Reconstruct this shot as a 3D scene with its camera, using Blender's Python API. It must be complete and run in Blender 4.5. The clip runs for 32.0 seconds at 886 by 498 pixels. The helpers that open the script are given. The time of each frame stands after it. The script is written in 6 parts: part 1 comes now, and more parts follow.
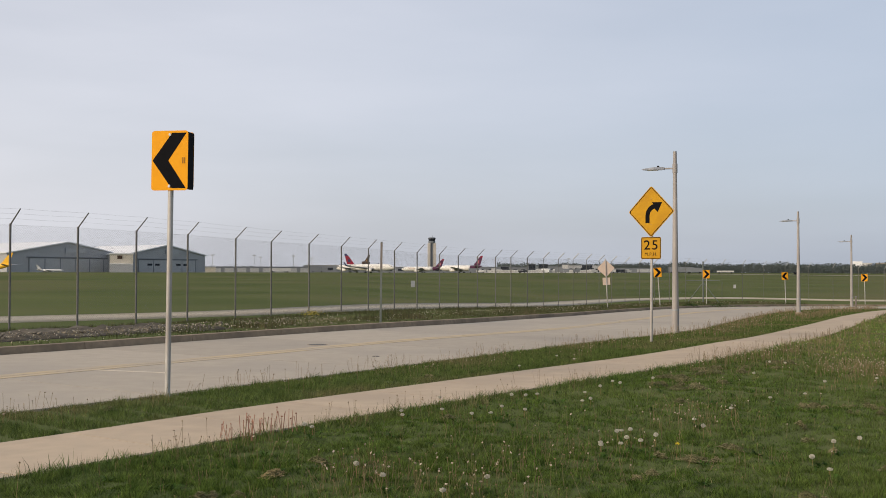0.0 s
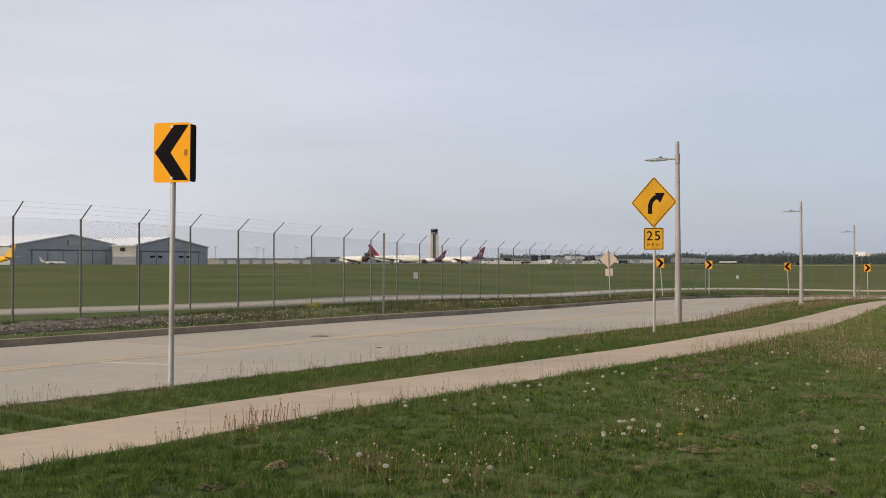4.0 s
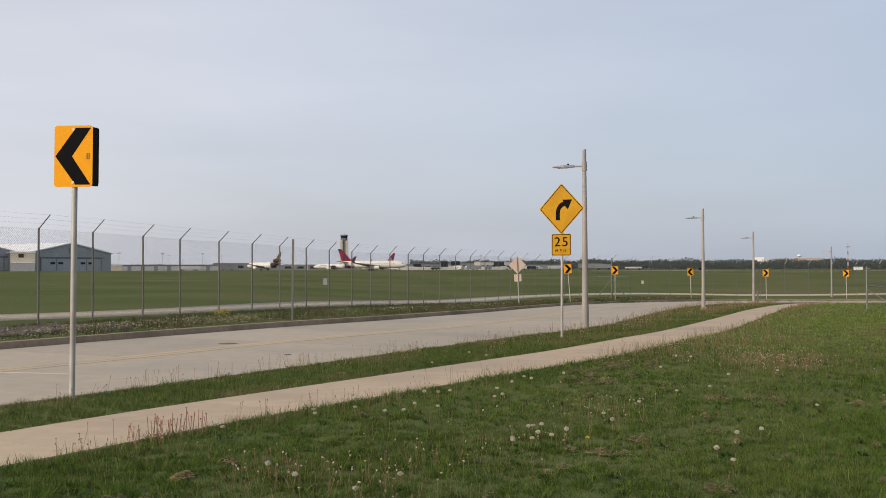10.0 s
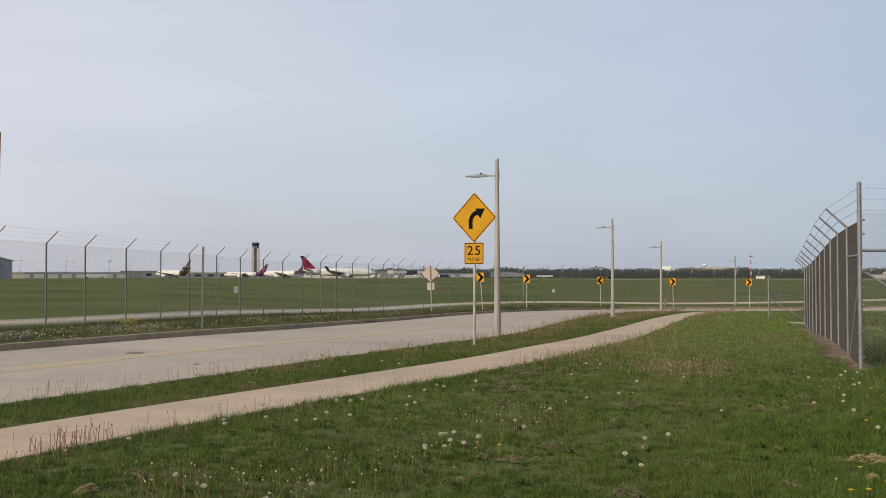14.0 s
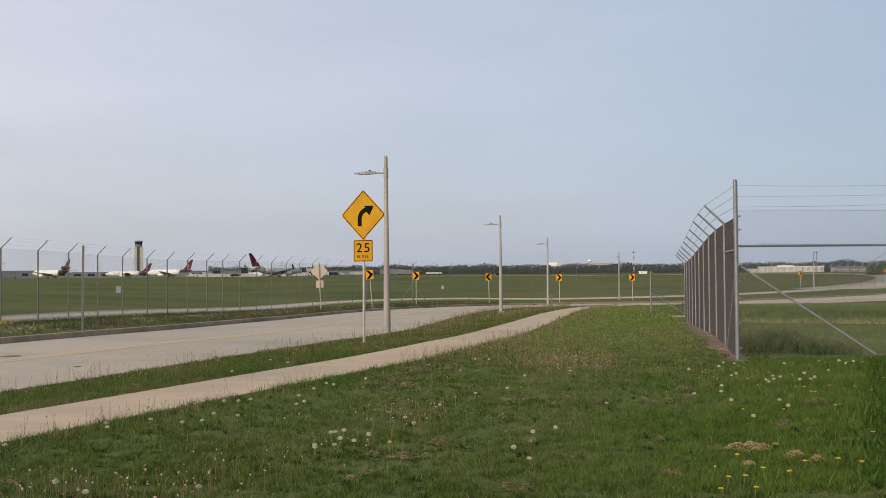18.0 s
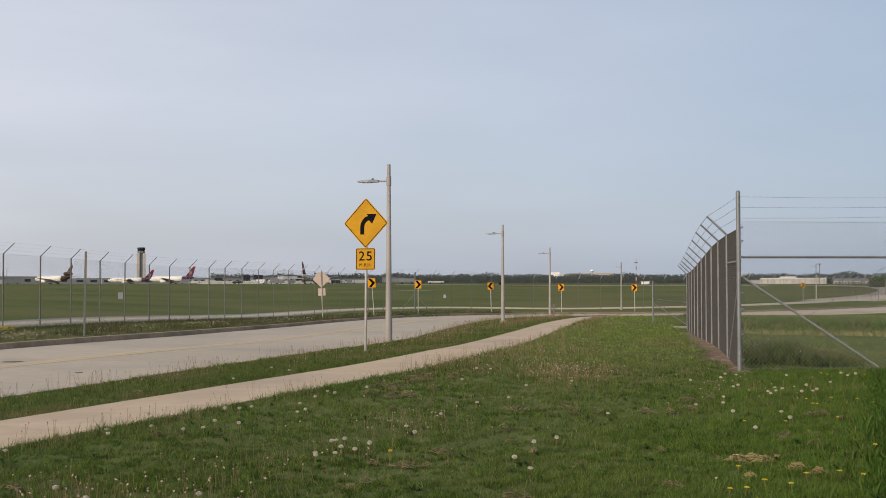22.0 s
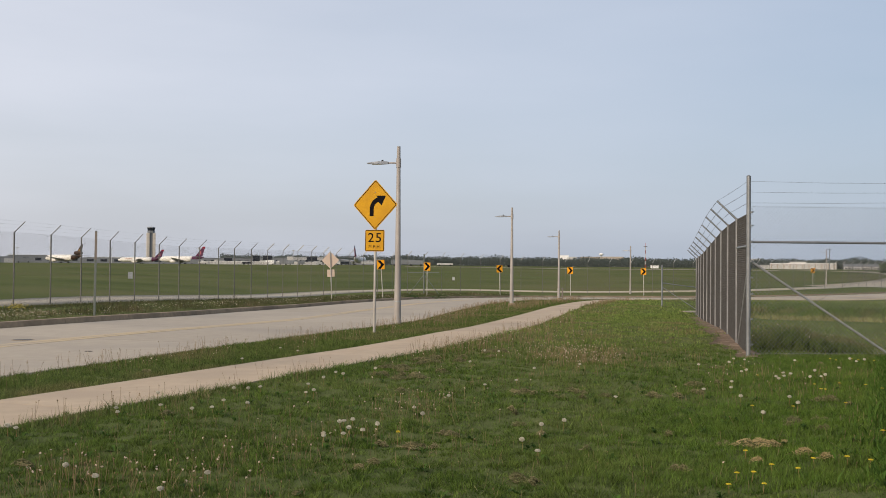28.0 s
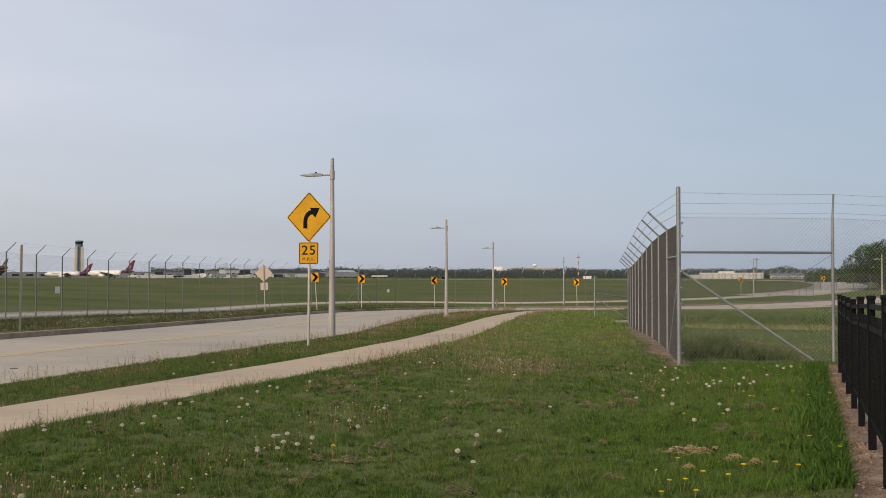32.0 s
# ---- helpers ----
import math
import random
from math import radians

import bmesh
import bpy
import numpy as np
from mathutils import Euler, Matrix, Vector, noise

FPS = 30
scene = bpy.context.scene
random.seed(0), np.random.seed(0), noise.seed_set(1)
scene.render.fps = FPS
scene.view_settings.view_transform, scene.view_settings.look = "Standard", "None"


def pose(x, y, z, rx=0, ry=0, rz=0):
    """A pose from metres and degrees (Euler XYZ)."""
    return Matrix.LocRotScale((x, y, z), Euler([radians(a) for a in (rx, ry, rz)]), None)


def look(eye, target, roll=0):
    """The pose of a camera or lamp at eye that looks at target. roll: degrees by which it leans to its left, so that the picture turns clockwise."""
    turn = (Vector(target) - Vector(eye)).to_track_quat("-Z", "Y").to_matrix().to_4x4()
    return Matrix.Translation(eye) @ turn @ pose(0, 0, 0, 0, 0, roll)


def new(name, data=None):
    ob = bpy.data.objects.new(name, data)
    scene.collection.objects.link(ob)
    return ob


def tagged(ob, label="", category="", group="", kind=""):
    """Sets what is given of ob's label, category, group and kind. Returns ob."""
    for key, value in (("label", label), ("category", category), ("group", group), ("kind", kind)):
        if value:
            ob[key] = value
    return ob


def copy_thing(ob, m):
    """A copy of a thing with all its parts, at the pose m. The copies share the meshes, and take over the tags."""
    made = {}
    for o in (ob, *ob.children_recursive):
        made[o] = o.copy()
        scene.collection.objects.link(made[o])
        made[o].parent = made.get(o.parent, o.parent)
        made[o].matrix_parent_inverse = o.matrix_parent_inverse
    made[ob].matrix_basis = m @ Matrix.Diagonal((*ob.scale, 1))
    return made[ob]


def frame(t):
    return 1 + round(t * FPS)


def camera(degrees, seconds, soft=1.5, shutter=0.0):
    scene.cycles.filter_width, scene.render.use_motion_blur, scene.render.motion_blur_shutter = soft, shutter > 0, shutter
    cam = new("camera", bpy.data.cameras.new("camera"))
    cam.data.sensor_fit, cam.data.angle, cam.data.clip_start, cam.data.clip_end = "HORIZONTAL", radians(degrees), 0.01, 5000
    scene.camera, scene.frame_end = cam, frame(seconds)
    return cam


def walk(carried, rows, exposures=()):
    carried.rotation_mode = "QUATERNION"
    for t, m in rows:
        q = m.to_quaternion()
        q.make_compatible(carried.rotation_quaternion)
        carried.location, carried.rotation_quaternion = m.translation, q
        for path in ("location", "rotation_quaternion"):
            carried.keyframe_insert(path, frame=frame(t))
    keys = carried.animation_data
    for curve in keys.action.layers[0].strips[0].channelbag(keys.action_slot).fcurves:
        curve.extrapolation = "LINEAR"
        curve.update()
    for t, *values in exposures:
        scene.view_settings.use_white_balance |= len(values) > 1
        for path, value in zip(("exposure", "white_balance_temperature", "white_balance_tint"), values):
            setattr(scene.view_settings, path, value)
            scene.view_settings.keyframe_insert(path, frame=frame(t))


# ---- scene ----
# A verge beside a road along an airfield: one standing camera that pans to the right.
EYE = 1.64
cam = camera(46.19, 32.0, 0.9)
TURNS = [  # seconds, yaw, pitch, roll in degrees
    (0.0, -0.000, 1.268, -0.119),
    (0.5, -0.040, 1.363, -0.125),
    (1.0, -0.219, 1.189, -0.589),
    (1.5, -0.632, 1.043, -0.800),
    (2.0, -0.482, 1.177, -0.076),
    (2.5, 0.171, 0.772, -0.034),
    (3.0, 0.467, 0.583, -0.224),
    (3.5, 0.130, 0.709, 0.005),
    (5.5, 0.230, 0.895, 0.134),
    (6.0, -0.965, 1.137, 0.089),
    (6.5, -2.142, 1.312, 0.112),
    (7.0, -2.622, 1.407, 0.149),
    (7.5, -2.713, 1.346, 0.163),
    (8.0, -2.693, 0.979, 0.267),
    (8.5, -3.029, 0.950, 0.395),
    (9.0, -3.712, 1.440, 0.379),
    (9.5, -4.246, 1.426, 0.202),
    (10.0, -4.821, 1.112, 0.144),
    (10.5, -5.478, 1.046, 0.097),
    (11.0, -5.947, 1.038, 0.063),
    (11.5, -6.847, 1.060, 0.049),
    (12.0, -7.792, 1.195, 0.026),
    (12.5, -8.049, 1.146, 0.034),
    (13.0, -8.567, 1.320, -0.061),
    (13.5, -8.913, 1.621, 0.084),
    (14.0, -9.612, 1.564, 0.035),
    (14.5, -10.376, 1.734, 0.160),
    (16.5, -13.941, 1.932, 0.145),
    (17.0, -14.779, 1.385, 0.152),
    (17.5, -15.912, 1.401, 0.292),
    (18.0, -15.705, 1.382, 0.507),
    (18.5, -14.896, 1.547, 0.299),
    (19.0, -14.968, 1.811, 0.066),
    (19.5, -15.671, 1.894, 0.018),
    (20.0, -16.147, 1.950, -0.002),
    (20.5, -16.352, 2.019, 0.019),
    (21.0, -16.400, 2.061, -0.031),
    (21.5, -16.218, 2.154, -0.033),
    (22.0, -15.588, 1.870, 0.055),
    (22.5, -15.176, 1.744, 0.090),
    (23.0, -15.091, 1.967, 0.038),
    (23.5, -15.191, 2.147, -0.037),
    (24.0, -15.015, 2.271, -0.025),
    (24.5, -15.016, 2.011, -0.079),
    (25.0, -14.847, 1.624, -0.035),
    (25.5, -14.939, 1.487, 0.012),
    (27.5, -15.006, 1.075, -0.414),
    (28.0, -15.093, 0.889, -0.444),
    (28.5, -15.371, 0.974, -0.210),
    (29.0, -15.733, 1.030, -0.325),
    (29.5, -16.256, 1.004, -0.507),
    (30.0, -16.659, 0.881, -0.117),
    (30.5, -16.880, 1.071, 0.054),
    (31.0, -17.487, 1.419, 0.015),
    (31.5, -18.437, 1.635, -0.064),
    (32.0, -18.696, 1.560, -0.011),
]
walk(cam, [(t, pose(0, 0, EYE, 90 + pitch, roll, yaw)) for t, yaw, pitch, roll in TURNS],
     exposures=[(0.0, 0.04), (6.0, 0.05), (12.0, 0.04), (17.0, 0.04), (24.0, 0.03), (28.0, 0.10), (29.0, 0.04), (32.0, 0.01)])

# ---- light ----
SUN_AZ, SUN_EL = -125.0, 24.0          # degrees to the right of +y, degrees up
world = bpy.data.worlds.new("hazy_sky")
scene.world = world
world.use_nodes = True
wn, wl = world.node_tree.nodes, world.node_tree.links
wn.clear()
w_out, w_bg = wn.new("ShaderNodeOutputWorld"), wn.new("ShaderNodeBackground")
w_sky = wn.new("ShaderNodeTexSky")
w_sky.sky_type, w_sky.sun_disc = "NISHITA", False
w_sky.sun_elevation, w_sky.sun_rotation = radians(SUN_EL), radians(SUN_AZ)
w_sky.air_density, w_sky.dust_density, w_sky.ozone_density = 1.0, 3.0, 2.0
w_co, w_map, w_noise = wn.new("ShaderNodeTexCoord"), wn.new("ShaderNodeMapping"), wn.new("ShaderNodeTexNoise")
w_map.inputs["Scale"].default_value = (1.0, 1.6, 5.0)
w_map.inputs["Rotation"].default_value = (0.12, 0.0, 0.0)
w_noise.inputs["Scale"].default_value, w_noise.inputs["Detail"].default_value = 1.6, 5.0
w_ramp = wn.new("ShaderNodeMapRange")
w_ramp.inputs["From Min"].default_value, w_ramp.inputs["From Max"].default_value = 0.35, 0.7
w_ramp.inputs["To Min"].default_value, w_ramp.inputs["To Max"].default_value = 0.62, 0.80
w_haze = wn.new("ShaderNodeMix")
w_haze.data_type = "RGBA"
w_xyz, w_side, w_tone = wn.new("ShaderNodeSeparateXYZ"), wn.new("ShaderNodeMapRange"), wn.new("ShaderNodeMix")
w_tone.data_type = "RGBA"
w_side.inputs["From Min"].default_value, w_side.inputs["From Max"].default_value = -0.75, 0.95
w_tone.inputs["A"].default_value, w_tone.inputs["B"].default_value = (9.8, 9.55, 10.05, 1), (3.85, 4.82, 6.3, 1)
wl.new(w_co.outputs["Generated"], w_xyz.inputs["Vector"])
wl.new(w_xyz.outputs["X"], w_side.inputs["Value"])
wl.new(w_side.outputs["Result"], w_tone.inputs["Factor"])
wl.new(w_tone.outputs["Result"], w_haze.inputs["B"])
wl.new(w_co.outputs["Generated"], w_map.inputs["Vector"])
wl.new(w_map.outputs["Vector"], w_noise.inputs["Vector"])
wl.new(w_noise.outputs["Fac"], w_ramp.inputs["Value"])
wl.new(w_ramp.outputs["Result"], w_haze.inputs["Factor"])
wl.new(w_sky.outputs["Color"], w_haze.inputs["A"])
wl.new(w_haze.outputs["Result"], w_bg.inputs["Color"])
w_bg.inputs["Strength"].default_value = 0.10
wl.new(w_bg.outputs["Background"], w_out.inputs["Surface"])

sun = new("sun", bpy.data.lights.new("sun", "SUN"))
sun.data.energy, sun.data.angle, sun.data.color = 2.7, radians(9), (1.0, 0.83, 0.63)
sa, se = radians(SUN_AZ), radians(SUN_EL)
sun.matrix_world = look((math.sin(sa) * 50, math.cos(sa) * 50, math.tan(se) * 50), (0, 0, 0))


# ---- materials ----
def mat(name, c1, c2=None, scale=6.0, rough=0.7, metal=0.0, bump=0.0, c3=None, big=0.4, bump_scale=40.0, spread=0.0, through_light=0.0, spec=0.22, detail=6):
    """A surface with fine grain (c1 to c2), large stains (c3), relief, and piece-to-piece spread of tone."""
    m = bpy.data.materials.new(name)
    m.use_nodes = True
    n, l = m.node_tree.nodes, m.node_tree.links
    b = n["Principled BSDF"]
    b.inputs["Roughness"].default_value, b.inputs["Metallic"].default_value = rough, metal
    b.inputs["Specular IOR Level"].default_value = spec
    geo = n.new("ShaderNodeNewGeometry")
    c2 = c2 or tuple(v * 0.8 for v in c1)

    def noise_node(s, detail):
        t = n.new("ShaderNodeTexNoise")
        t.inputs["Scale"].default_value, t.inputs["Detail"].default_value = s, detail
        l.new(geo.outputs["Position"], t.inputs["Vector"])
        return t

    def mixed(fac, a, bb):
        x = n.new("ShaderNodeMix")
        x.data_type = "RGBA"
        l.new(fac, x.inputs["Factor"])
        for sock, v in (("A", a), ("B", bb)):
            if isinstance(v, tuple):
                x.inputs[sock].default_value = (*v, 1)
            else:
                l.new(v, x.inputs[sock])
        return x.outputs["Result"]

    def ranged(src, lo, hi, to_lo=0.0, to_hi=1.0):
        r = n.new("ShaderNodeMapRange")
        for k, v in (("From Min", lo), ("From Max", hi), ("To Min", to_lo), ("To Max", to_hi)):
            r.inputs[k].default_value = v
        l.new(src, r.inputs["Value"])
        return r.outputs["Result"]

    col = mixed(ranged(noise_node(scale, detail).outputs["Fac"], 0.3, 0.7), c1, c2)
    if c3:
        col = mixed(ranged(noise_node(big, 4).outputs["Fac"], 0.48, 0.68), col, c3)
    if spread:
        src = n.new("ShaderNodeObjectInfo").outputs["Random"] if spread > 0 else geo.outputs["Random Per Island"]
        hsv = n.new("ShaderNodeHueSaturation")
        l.new(ranged(src, 0, 1, 1 - abs(spread), 1 + abs(spread)), hsv.inputs["Value"])
        l.new(col, hsv.inputs["Color"])
        col = hsv.outputs["Color"]
    l.new(col, b.inputs["Base Color"])
    if bump:
        bn = n.new("ShaderNodeBump")
        bn.inputs["Strength"].default_value, bn.inputs["Distance"].default_value = bump, 0.02
        l.new(noise_node(bump_scale, 5).outputs["Fac"], bn.inputs["Height"])
        l.new(bn.outputs["Normal"], b.inputs["Normal"])
    if through_light:
        tr, mx = n.new("ShaderNodeBsdfTranslucent"), n.new("ShaderNodeMixShader")
        l.new(col, tr.inputs["Color"])
        mx.inputs[0].default_value = through_light
        l.new(b.outputs[0], mx.inputs[1])
        l.new(tr.outputs[0], mx.inputs[2])
        l.new(mx.outputs[0], n["Material Output"].inputs["Surface"])
    return m


M_ground = mat("turf", (0.076, 0.099, 0.038), (0.130, 0.143, 0.062), 0.06, 0.95, 0, 0.3, (0.138, 0.132, 0.068), 0.028, 6, spec=0.0, detail=4.5)
M_blade = mat("grass_blade", (0.015, 0.042, 0.005), (0.146, 0.212, 0.040), 11.0, 0.55, spread=-0.7, c3=(0.128, 0.168, 0.043), big=0.4, through_light=0.35, spec=0.14)
# Farther lawn: its greater brightness is put into the colour, with a yellower tone.
M_bright_blade = mat("brightened_grass_blade", (0.066, 0.118, 0.020), (0.238, 0.304, 0.078), 3.0, 0.55, spread=-0.6, c3=(0.205, 0.178, 0.080), big=0.42, through_light=0.35, spec=0.14)
M_tall = mat("tall_grass_blade", (0.050, 0.100, 0.018), (0.138, 0.188, 0.054), 5.0, 0.6, spread=-0.55, c3=(0.175, 0.172, 0.074), big=0.6, through_light=0.35)
M_weed = mat("rough_weed", (0.046, 0.064, 0.018), (0.082, 0.084, 0.032), 1.5, 0.7, spread=-0.5, c3=(0.125, 0.10, 0.055), big=0.6, through_light=0.2)
M_stalk = mat("seed_stalk", (0.27, 0.18, 0.105), (0.20, 0.165, 0.075), 2.0, 0.8, spread=-0.4)
M_red_stem = mat("reddish_stem", (0.40, 0.20, 0.14), (0.32, 0.17, 0.11), 6.0, 0.8, spread=-0.3)
M_pale_head = mat("pale_seed_head", (0.58, 0.48, 0.38), (0.45, 0.36, 0.28), 9, 0.9, spread=-0.3)
M_clip = mat("dull_clippings", (0.215, 0.19, 0.10), (0.105, 0.108, 0.048), 5.0, 0.9, spread=-0.5)
M_chip = mat("bark_chip", (0.27, 0.17, 0.11), (0.14, 0.085, 0.055), 12.0, 0.9, spread=-0.5)
M_straw = mat("straw", (0.40, 0.31, 0.155), (0.25, 0.20, 0.095), 6.0, 0.85, spread=-0.4)
M_puff = mat("seed_fluff", (0.66, 0.625, 0.52), (0.52, 0.49, 0.41), 40, 0.9, through_light=0.25)
M_petal = mat("yellow_petal", (0.66, 0.54, 0.04), (0.56, 0.44, 0.03), 40, 0.6)
M_verge_head = mat("pale_weed_head", (0.54, 0.49, 0.39), (0.40, 0.36, 0.27), 9, 0.9, spread=-0.35)
M_stem = mat("flower_stem", (0.22, 0.20, 0.07), (0.25, 0.13, 0.07), 9, 0.7)
M_concrete = mat("road_concrete", (0.415, 0.358, 0.280), (0.368, 0.318, 0.252), 3.0, 0.85, 0, 0.25, (0.335, 0.295, 0.242), 0.22, 60, 0.05)
M_walkway = mat("walkway_concrete", (0.49, 0.385, 0.272), (0.435, 0.345, 0.246), 4.0, 0.88, 0, 0.3, (0.40, 0.318, 0.23), 0.5, 60, 0.04)
M_kerb = mat("kerb_concrete", (0.31, 0.24, 0.162), (0.23, 0.18, 0.125), 7.0, 0.88, 0, 0.4, (0.18, 0.14, 0.10), 0.8, 60, 0.08)
M_service = mat("pale_concrete", (0.43, 0.37, 0.28), (0.38, 0.33, 0.25), 0.6, 0.9, 0, 0.2, (0.36, 0.33, 0.275), 0.08, 20)
M_yellow_line = mat("worn_yellow_paint", (0.50, 0.385, 0.225), (0.44, 0.355, 0.245), 2.2, 0.8, c3=(0.405, 0.342, 0.258), big=0.7)
M_verge = mat("verge_grass_blade", (0.034, 0.066, 0.012), (0.160, 0.206, 0.054), 7.0, 0.6, spread=-0.65, c3=(0.185, 0.165, 0.075), big=0.5, through_light=0.35, spec=0.14)
M_ditch = mat("dull_unmown_weed", (0.135, 0.122, 0.066), (0.085, 0.090, 0.045), 1.2, 0.85, spread=-0.45, through_light=0.2)
M_lush = mat("lush_grass_blade", (0.048, 0.108, 0.011), (0.150, 0.228, 0.036), 6.0, 0.55, spread=-0.55, through_light=0.4, spec=0.25)
M_herb = mat("dark_herb_leaf", (0.036, 0.082, 0.014), (0.085, 0.145, 0.028), 14.0, 0.7, spread=-0.5, through_light=0.3, spec=0.08)
M_dead = mat("dead_grass_blade", (0.26, 0.215, 0.11), (0.15, 0.135, 0.06), 9.0, 0.85, spread=-0.5, through_light=0.2)
M_thatch = mat("matted_thatch", (0.100, 0.100, 0.048), (0.040, 0.046, 0.018), 22.0, 0.95, 0, 0.8)
M_paint_mark = mat("faded_paint", (0.52, 0.47, 0.39), (0.45, 0.40, 0.33), 8.0, 0.8)
M_soil = mat("bark_soil", (0.24, 0.165, 0.108), (0.115, 0.08, 0.053), 30.0, 0.95, 0, 1.0, (0.31, 0.23, 0.16), 3.5, 40)
M_dark_soil = mat("dark_soil", (0.115, 0.096, 0.070), (0.055, 0.047, 0.035), 9.0, 0.95, 0, 1.0, (0.17, 0.145, 0.11), 1.6, 25)
M_stone = mat("rubble", (0.27, 0.232, 0.175), (0.16, 0.138, 0.105), 6.0, 0.9, 0, 0.5, spread=-0.5)
M_galv = mat("galvanised_steel", (0.265, 0.275, 0.285), (0.21, 0.22, 0.23), 14.0, 0.5, 0.5, 0.1, (0.185, 0.195, 0.20), 1.5)
M_fence_post = mat("dull_fence_post", (0.165, 0.160, 0.148), (0.125, 0.122, 0.114), 10.0, 0.6, 0.2)
M_side_post = mat("weathered_steel_post", (0.232, 0.232, 0.236), (0.180, 0.180, 0.184), 9.0, 0.6, 0.3, 0.1, (0.27, 0.27, 0.27), 1.2)
M_bloom = mat("dull_yellow_bloom", (0.42, 0.33, 0.06), (0.30, 0.27, 0.06), 12, 0.7, spread=-0.4)
M_side_wire = mat("tarnished_wire", (0.118, 0.112, 0.106), (0.088, 0.084, 0.080), 9.0, 0.7, 0.2)
M_wire = mat("fence_wire", (0.135, 0.133, 0.13), (0.10, 0.10, 0.098), 9.0, 0.6, 0.35)
M_post_pale = mat("painted_steel_post", (0.50, 0.48, 0.45), (0.42, 0.40, 0.37), 6.0, 0.45, 0.25, 0.08, (0.35, 0.32, 0.29), 1.2)
M_lamp = mat("lamp_pole_paint", (0.375, 0.345, 0.322), (0.325, 0.30, 0.28), 3.0, 0.45, 0.1, 0.06, (0.29, 0.265, 0.248), 0.7)
M_lamp_head = mat("lamp_head_paint", (0.36, 0.37, 0.38), None, 8.0, 0.4, 0.4)
M_lens = mat("lamp_lens", (0.75, 0.76, 0.74), None, 8.0, 0.25)
M_orange = mat("orange_yellow_sheeting", (0.84, 0.36, 0.006), (0.80, 0.33, 0.006), 10.0, 0.5, spec=0.12)
M_dull_orange = mat("dull_orange_sheeting", (0.62, 0.285, 0.010), (0.56, 0.25, 0.010), 10.0, 0.5, spec=0.12)
M_amber = mat("amber_sheeting", (0.50, 0.262, 0.010), (0.465, 0.240, 0.010), 10.0, 0.5, c3=(0.43, 0.220, 0.012), big=2.5, spec=0.12)
M_sticker = mat("faded_sticker", (0.34, 0.15, 0.012), None, 10, 0.6)
M_black = mat("black_film", (0.0035, 0.0035, 0.005), (0.005, 0.005, 0.007), 10.0, 0.6, spec=0.05)
M_alu_back = mat("bare_sign_back", (0.60, 0.47, 0.38), (0.52, 0.42, 0.35), 6.0, 0.6, 0.1)
M_ornamental = mat("black_powder_coat", (0.005, 0.005, 0.006), (0.007, 0.007, 0.008), 12.0, 0.5, 0.0, 0.05, spec=0.06)
M_white = mat("white_metal_roof", (0.78, 0.78, 0.77), (0.70, 0.70, 0.70), 0.2, 0.6)
M_grey_wall = mat("grey_cladding", (0.40, 0.405, 0.41), (0.36, 0.365, 0.37), 0.15, 0.7)
M_grey_door = mat("grey_hangar_door", (0.45, 0.455, 0.46), (0.41, 0.415, 0.42), 0.2, 0.7)
M_cream = mat("cream_wall", (0.55, 0.50, 0.41), (0.48, 0.44, 0.36), 0.2, 0.8)
M_dark_glass = mat("dark_glazing", (0.025, 0.03, 0.04), None, 0.5, 0.15)
M_tower = mat("tower_concrete", (0.53, 0.485, 0.425), (0.47, 0.43, 0.38), 0.1, 0.85)
M_pale_wall = mat("pale_wall", (0.55, 0.54, 0.52), (0.46, 0.455, 0.45), 0.05, 0.8)
M_tan_wall = mat("tan_wall", (0.42, 0.37, 0.32), (0.36, 0.32, 0.28), 0.05, 0.8)
M_slate = mat("slate_wall", (0.20, 0.215, 0.235), (0.16, 0.175, 0.19), 0.05, 0.8)
M_aircraft = mat("white_aircraft_paint", (0.74, 0.72, 0.67), (0.69, 0.67, 0.62), 0.3, 0.35)
M_aircraft_grey = mat("grey_aircraft_paint", (0.33, 0.34, 0.36), None, 0.3, 0.4)
M_red = mat("red_fin_paint", (0.230, 0.020, 0.040), (0.190, 0.017, 0.034), 0.3, 0.65, spec=0.08)
M_navy = mat("navy_paint", (0.02, 0.025, 0.075), (0.025, 0.03, 0.09), 0.3, 0.35)
M_purple = mat("purple_paint", (0.080, 0.020, 0.055), (0.065, 0.017, 0.045), 0.3, 0.35)
M_tail_pink = mat("pale_red_fin_paint", (0.52, 0.16, 0.19), None, 0.3, 0.5)
M_faded_mark = mat("faded_name_paint", (0.60, 0.43, 0.36), None, 0.3, 0.5)
M_brown = mat("brown_paint", (0.05, 0.028, 0.016), (0.04, 0.022, 0.013), 0.3, 0.4)
M_gold = mat("gold_paint", (0.33, 0.21, 0.08), None, 0.3, 0.4)
M_tail_yellow = mat("yellow_fin_paint", (0.85, 0.47, 0.02), (0.78, 0.42, 0.02), 0.3, 0.4)
M_rubber = mat("tyre_rubber", (0.02, 0.02, 0.02), None, 5, 0.8)
M_leaf = mat("tree_leaf", (0.040, 0.070, 0.020), (0.066, 0.098, 0.030), 0.5, 0.75, spread=-0.45, through_light=0.2)
# Horizon leaves: distance haze is put into the colour, paler and bluer than M_leaf.
M_hazed_leaf = mat("hazed_far_leaf", (0.094, 0.112, 0.102), (0.120, 0.137, 0.122), 0.03, 0.95, spread=-0.06, through_light=0.5)
M_bark = mat("bark", (0.10, 0.08, 0.06), (0.07, 0.055, 0.04), 8, 0.9, 0, 0.5)
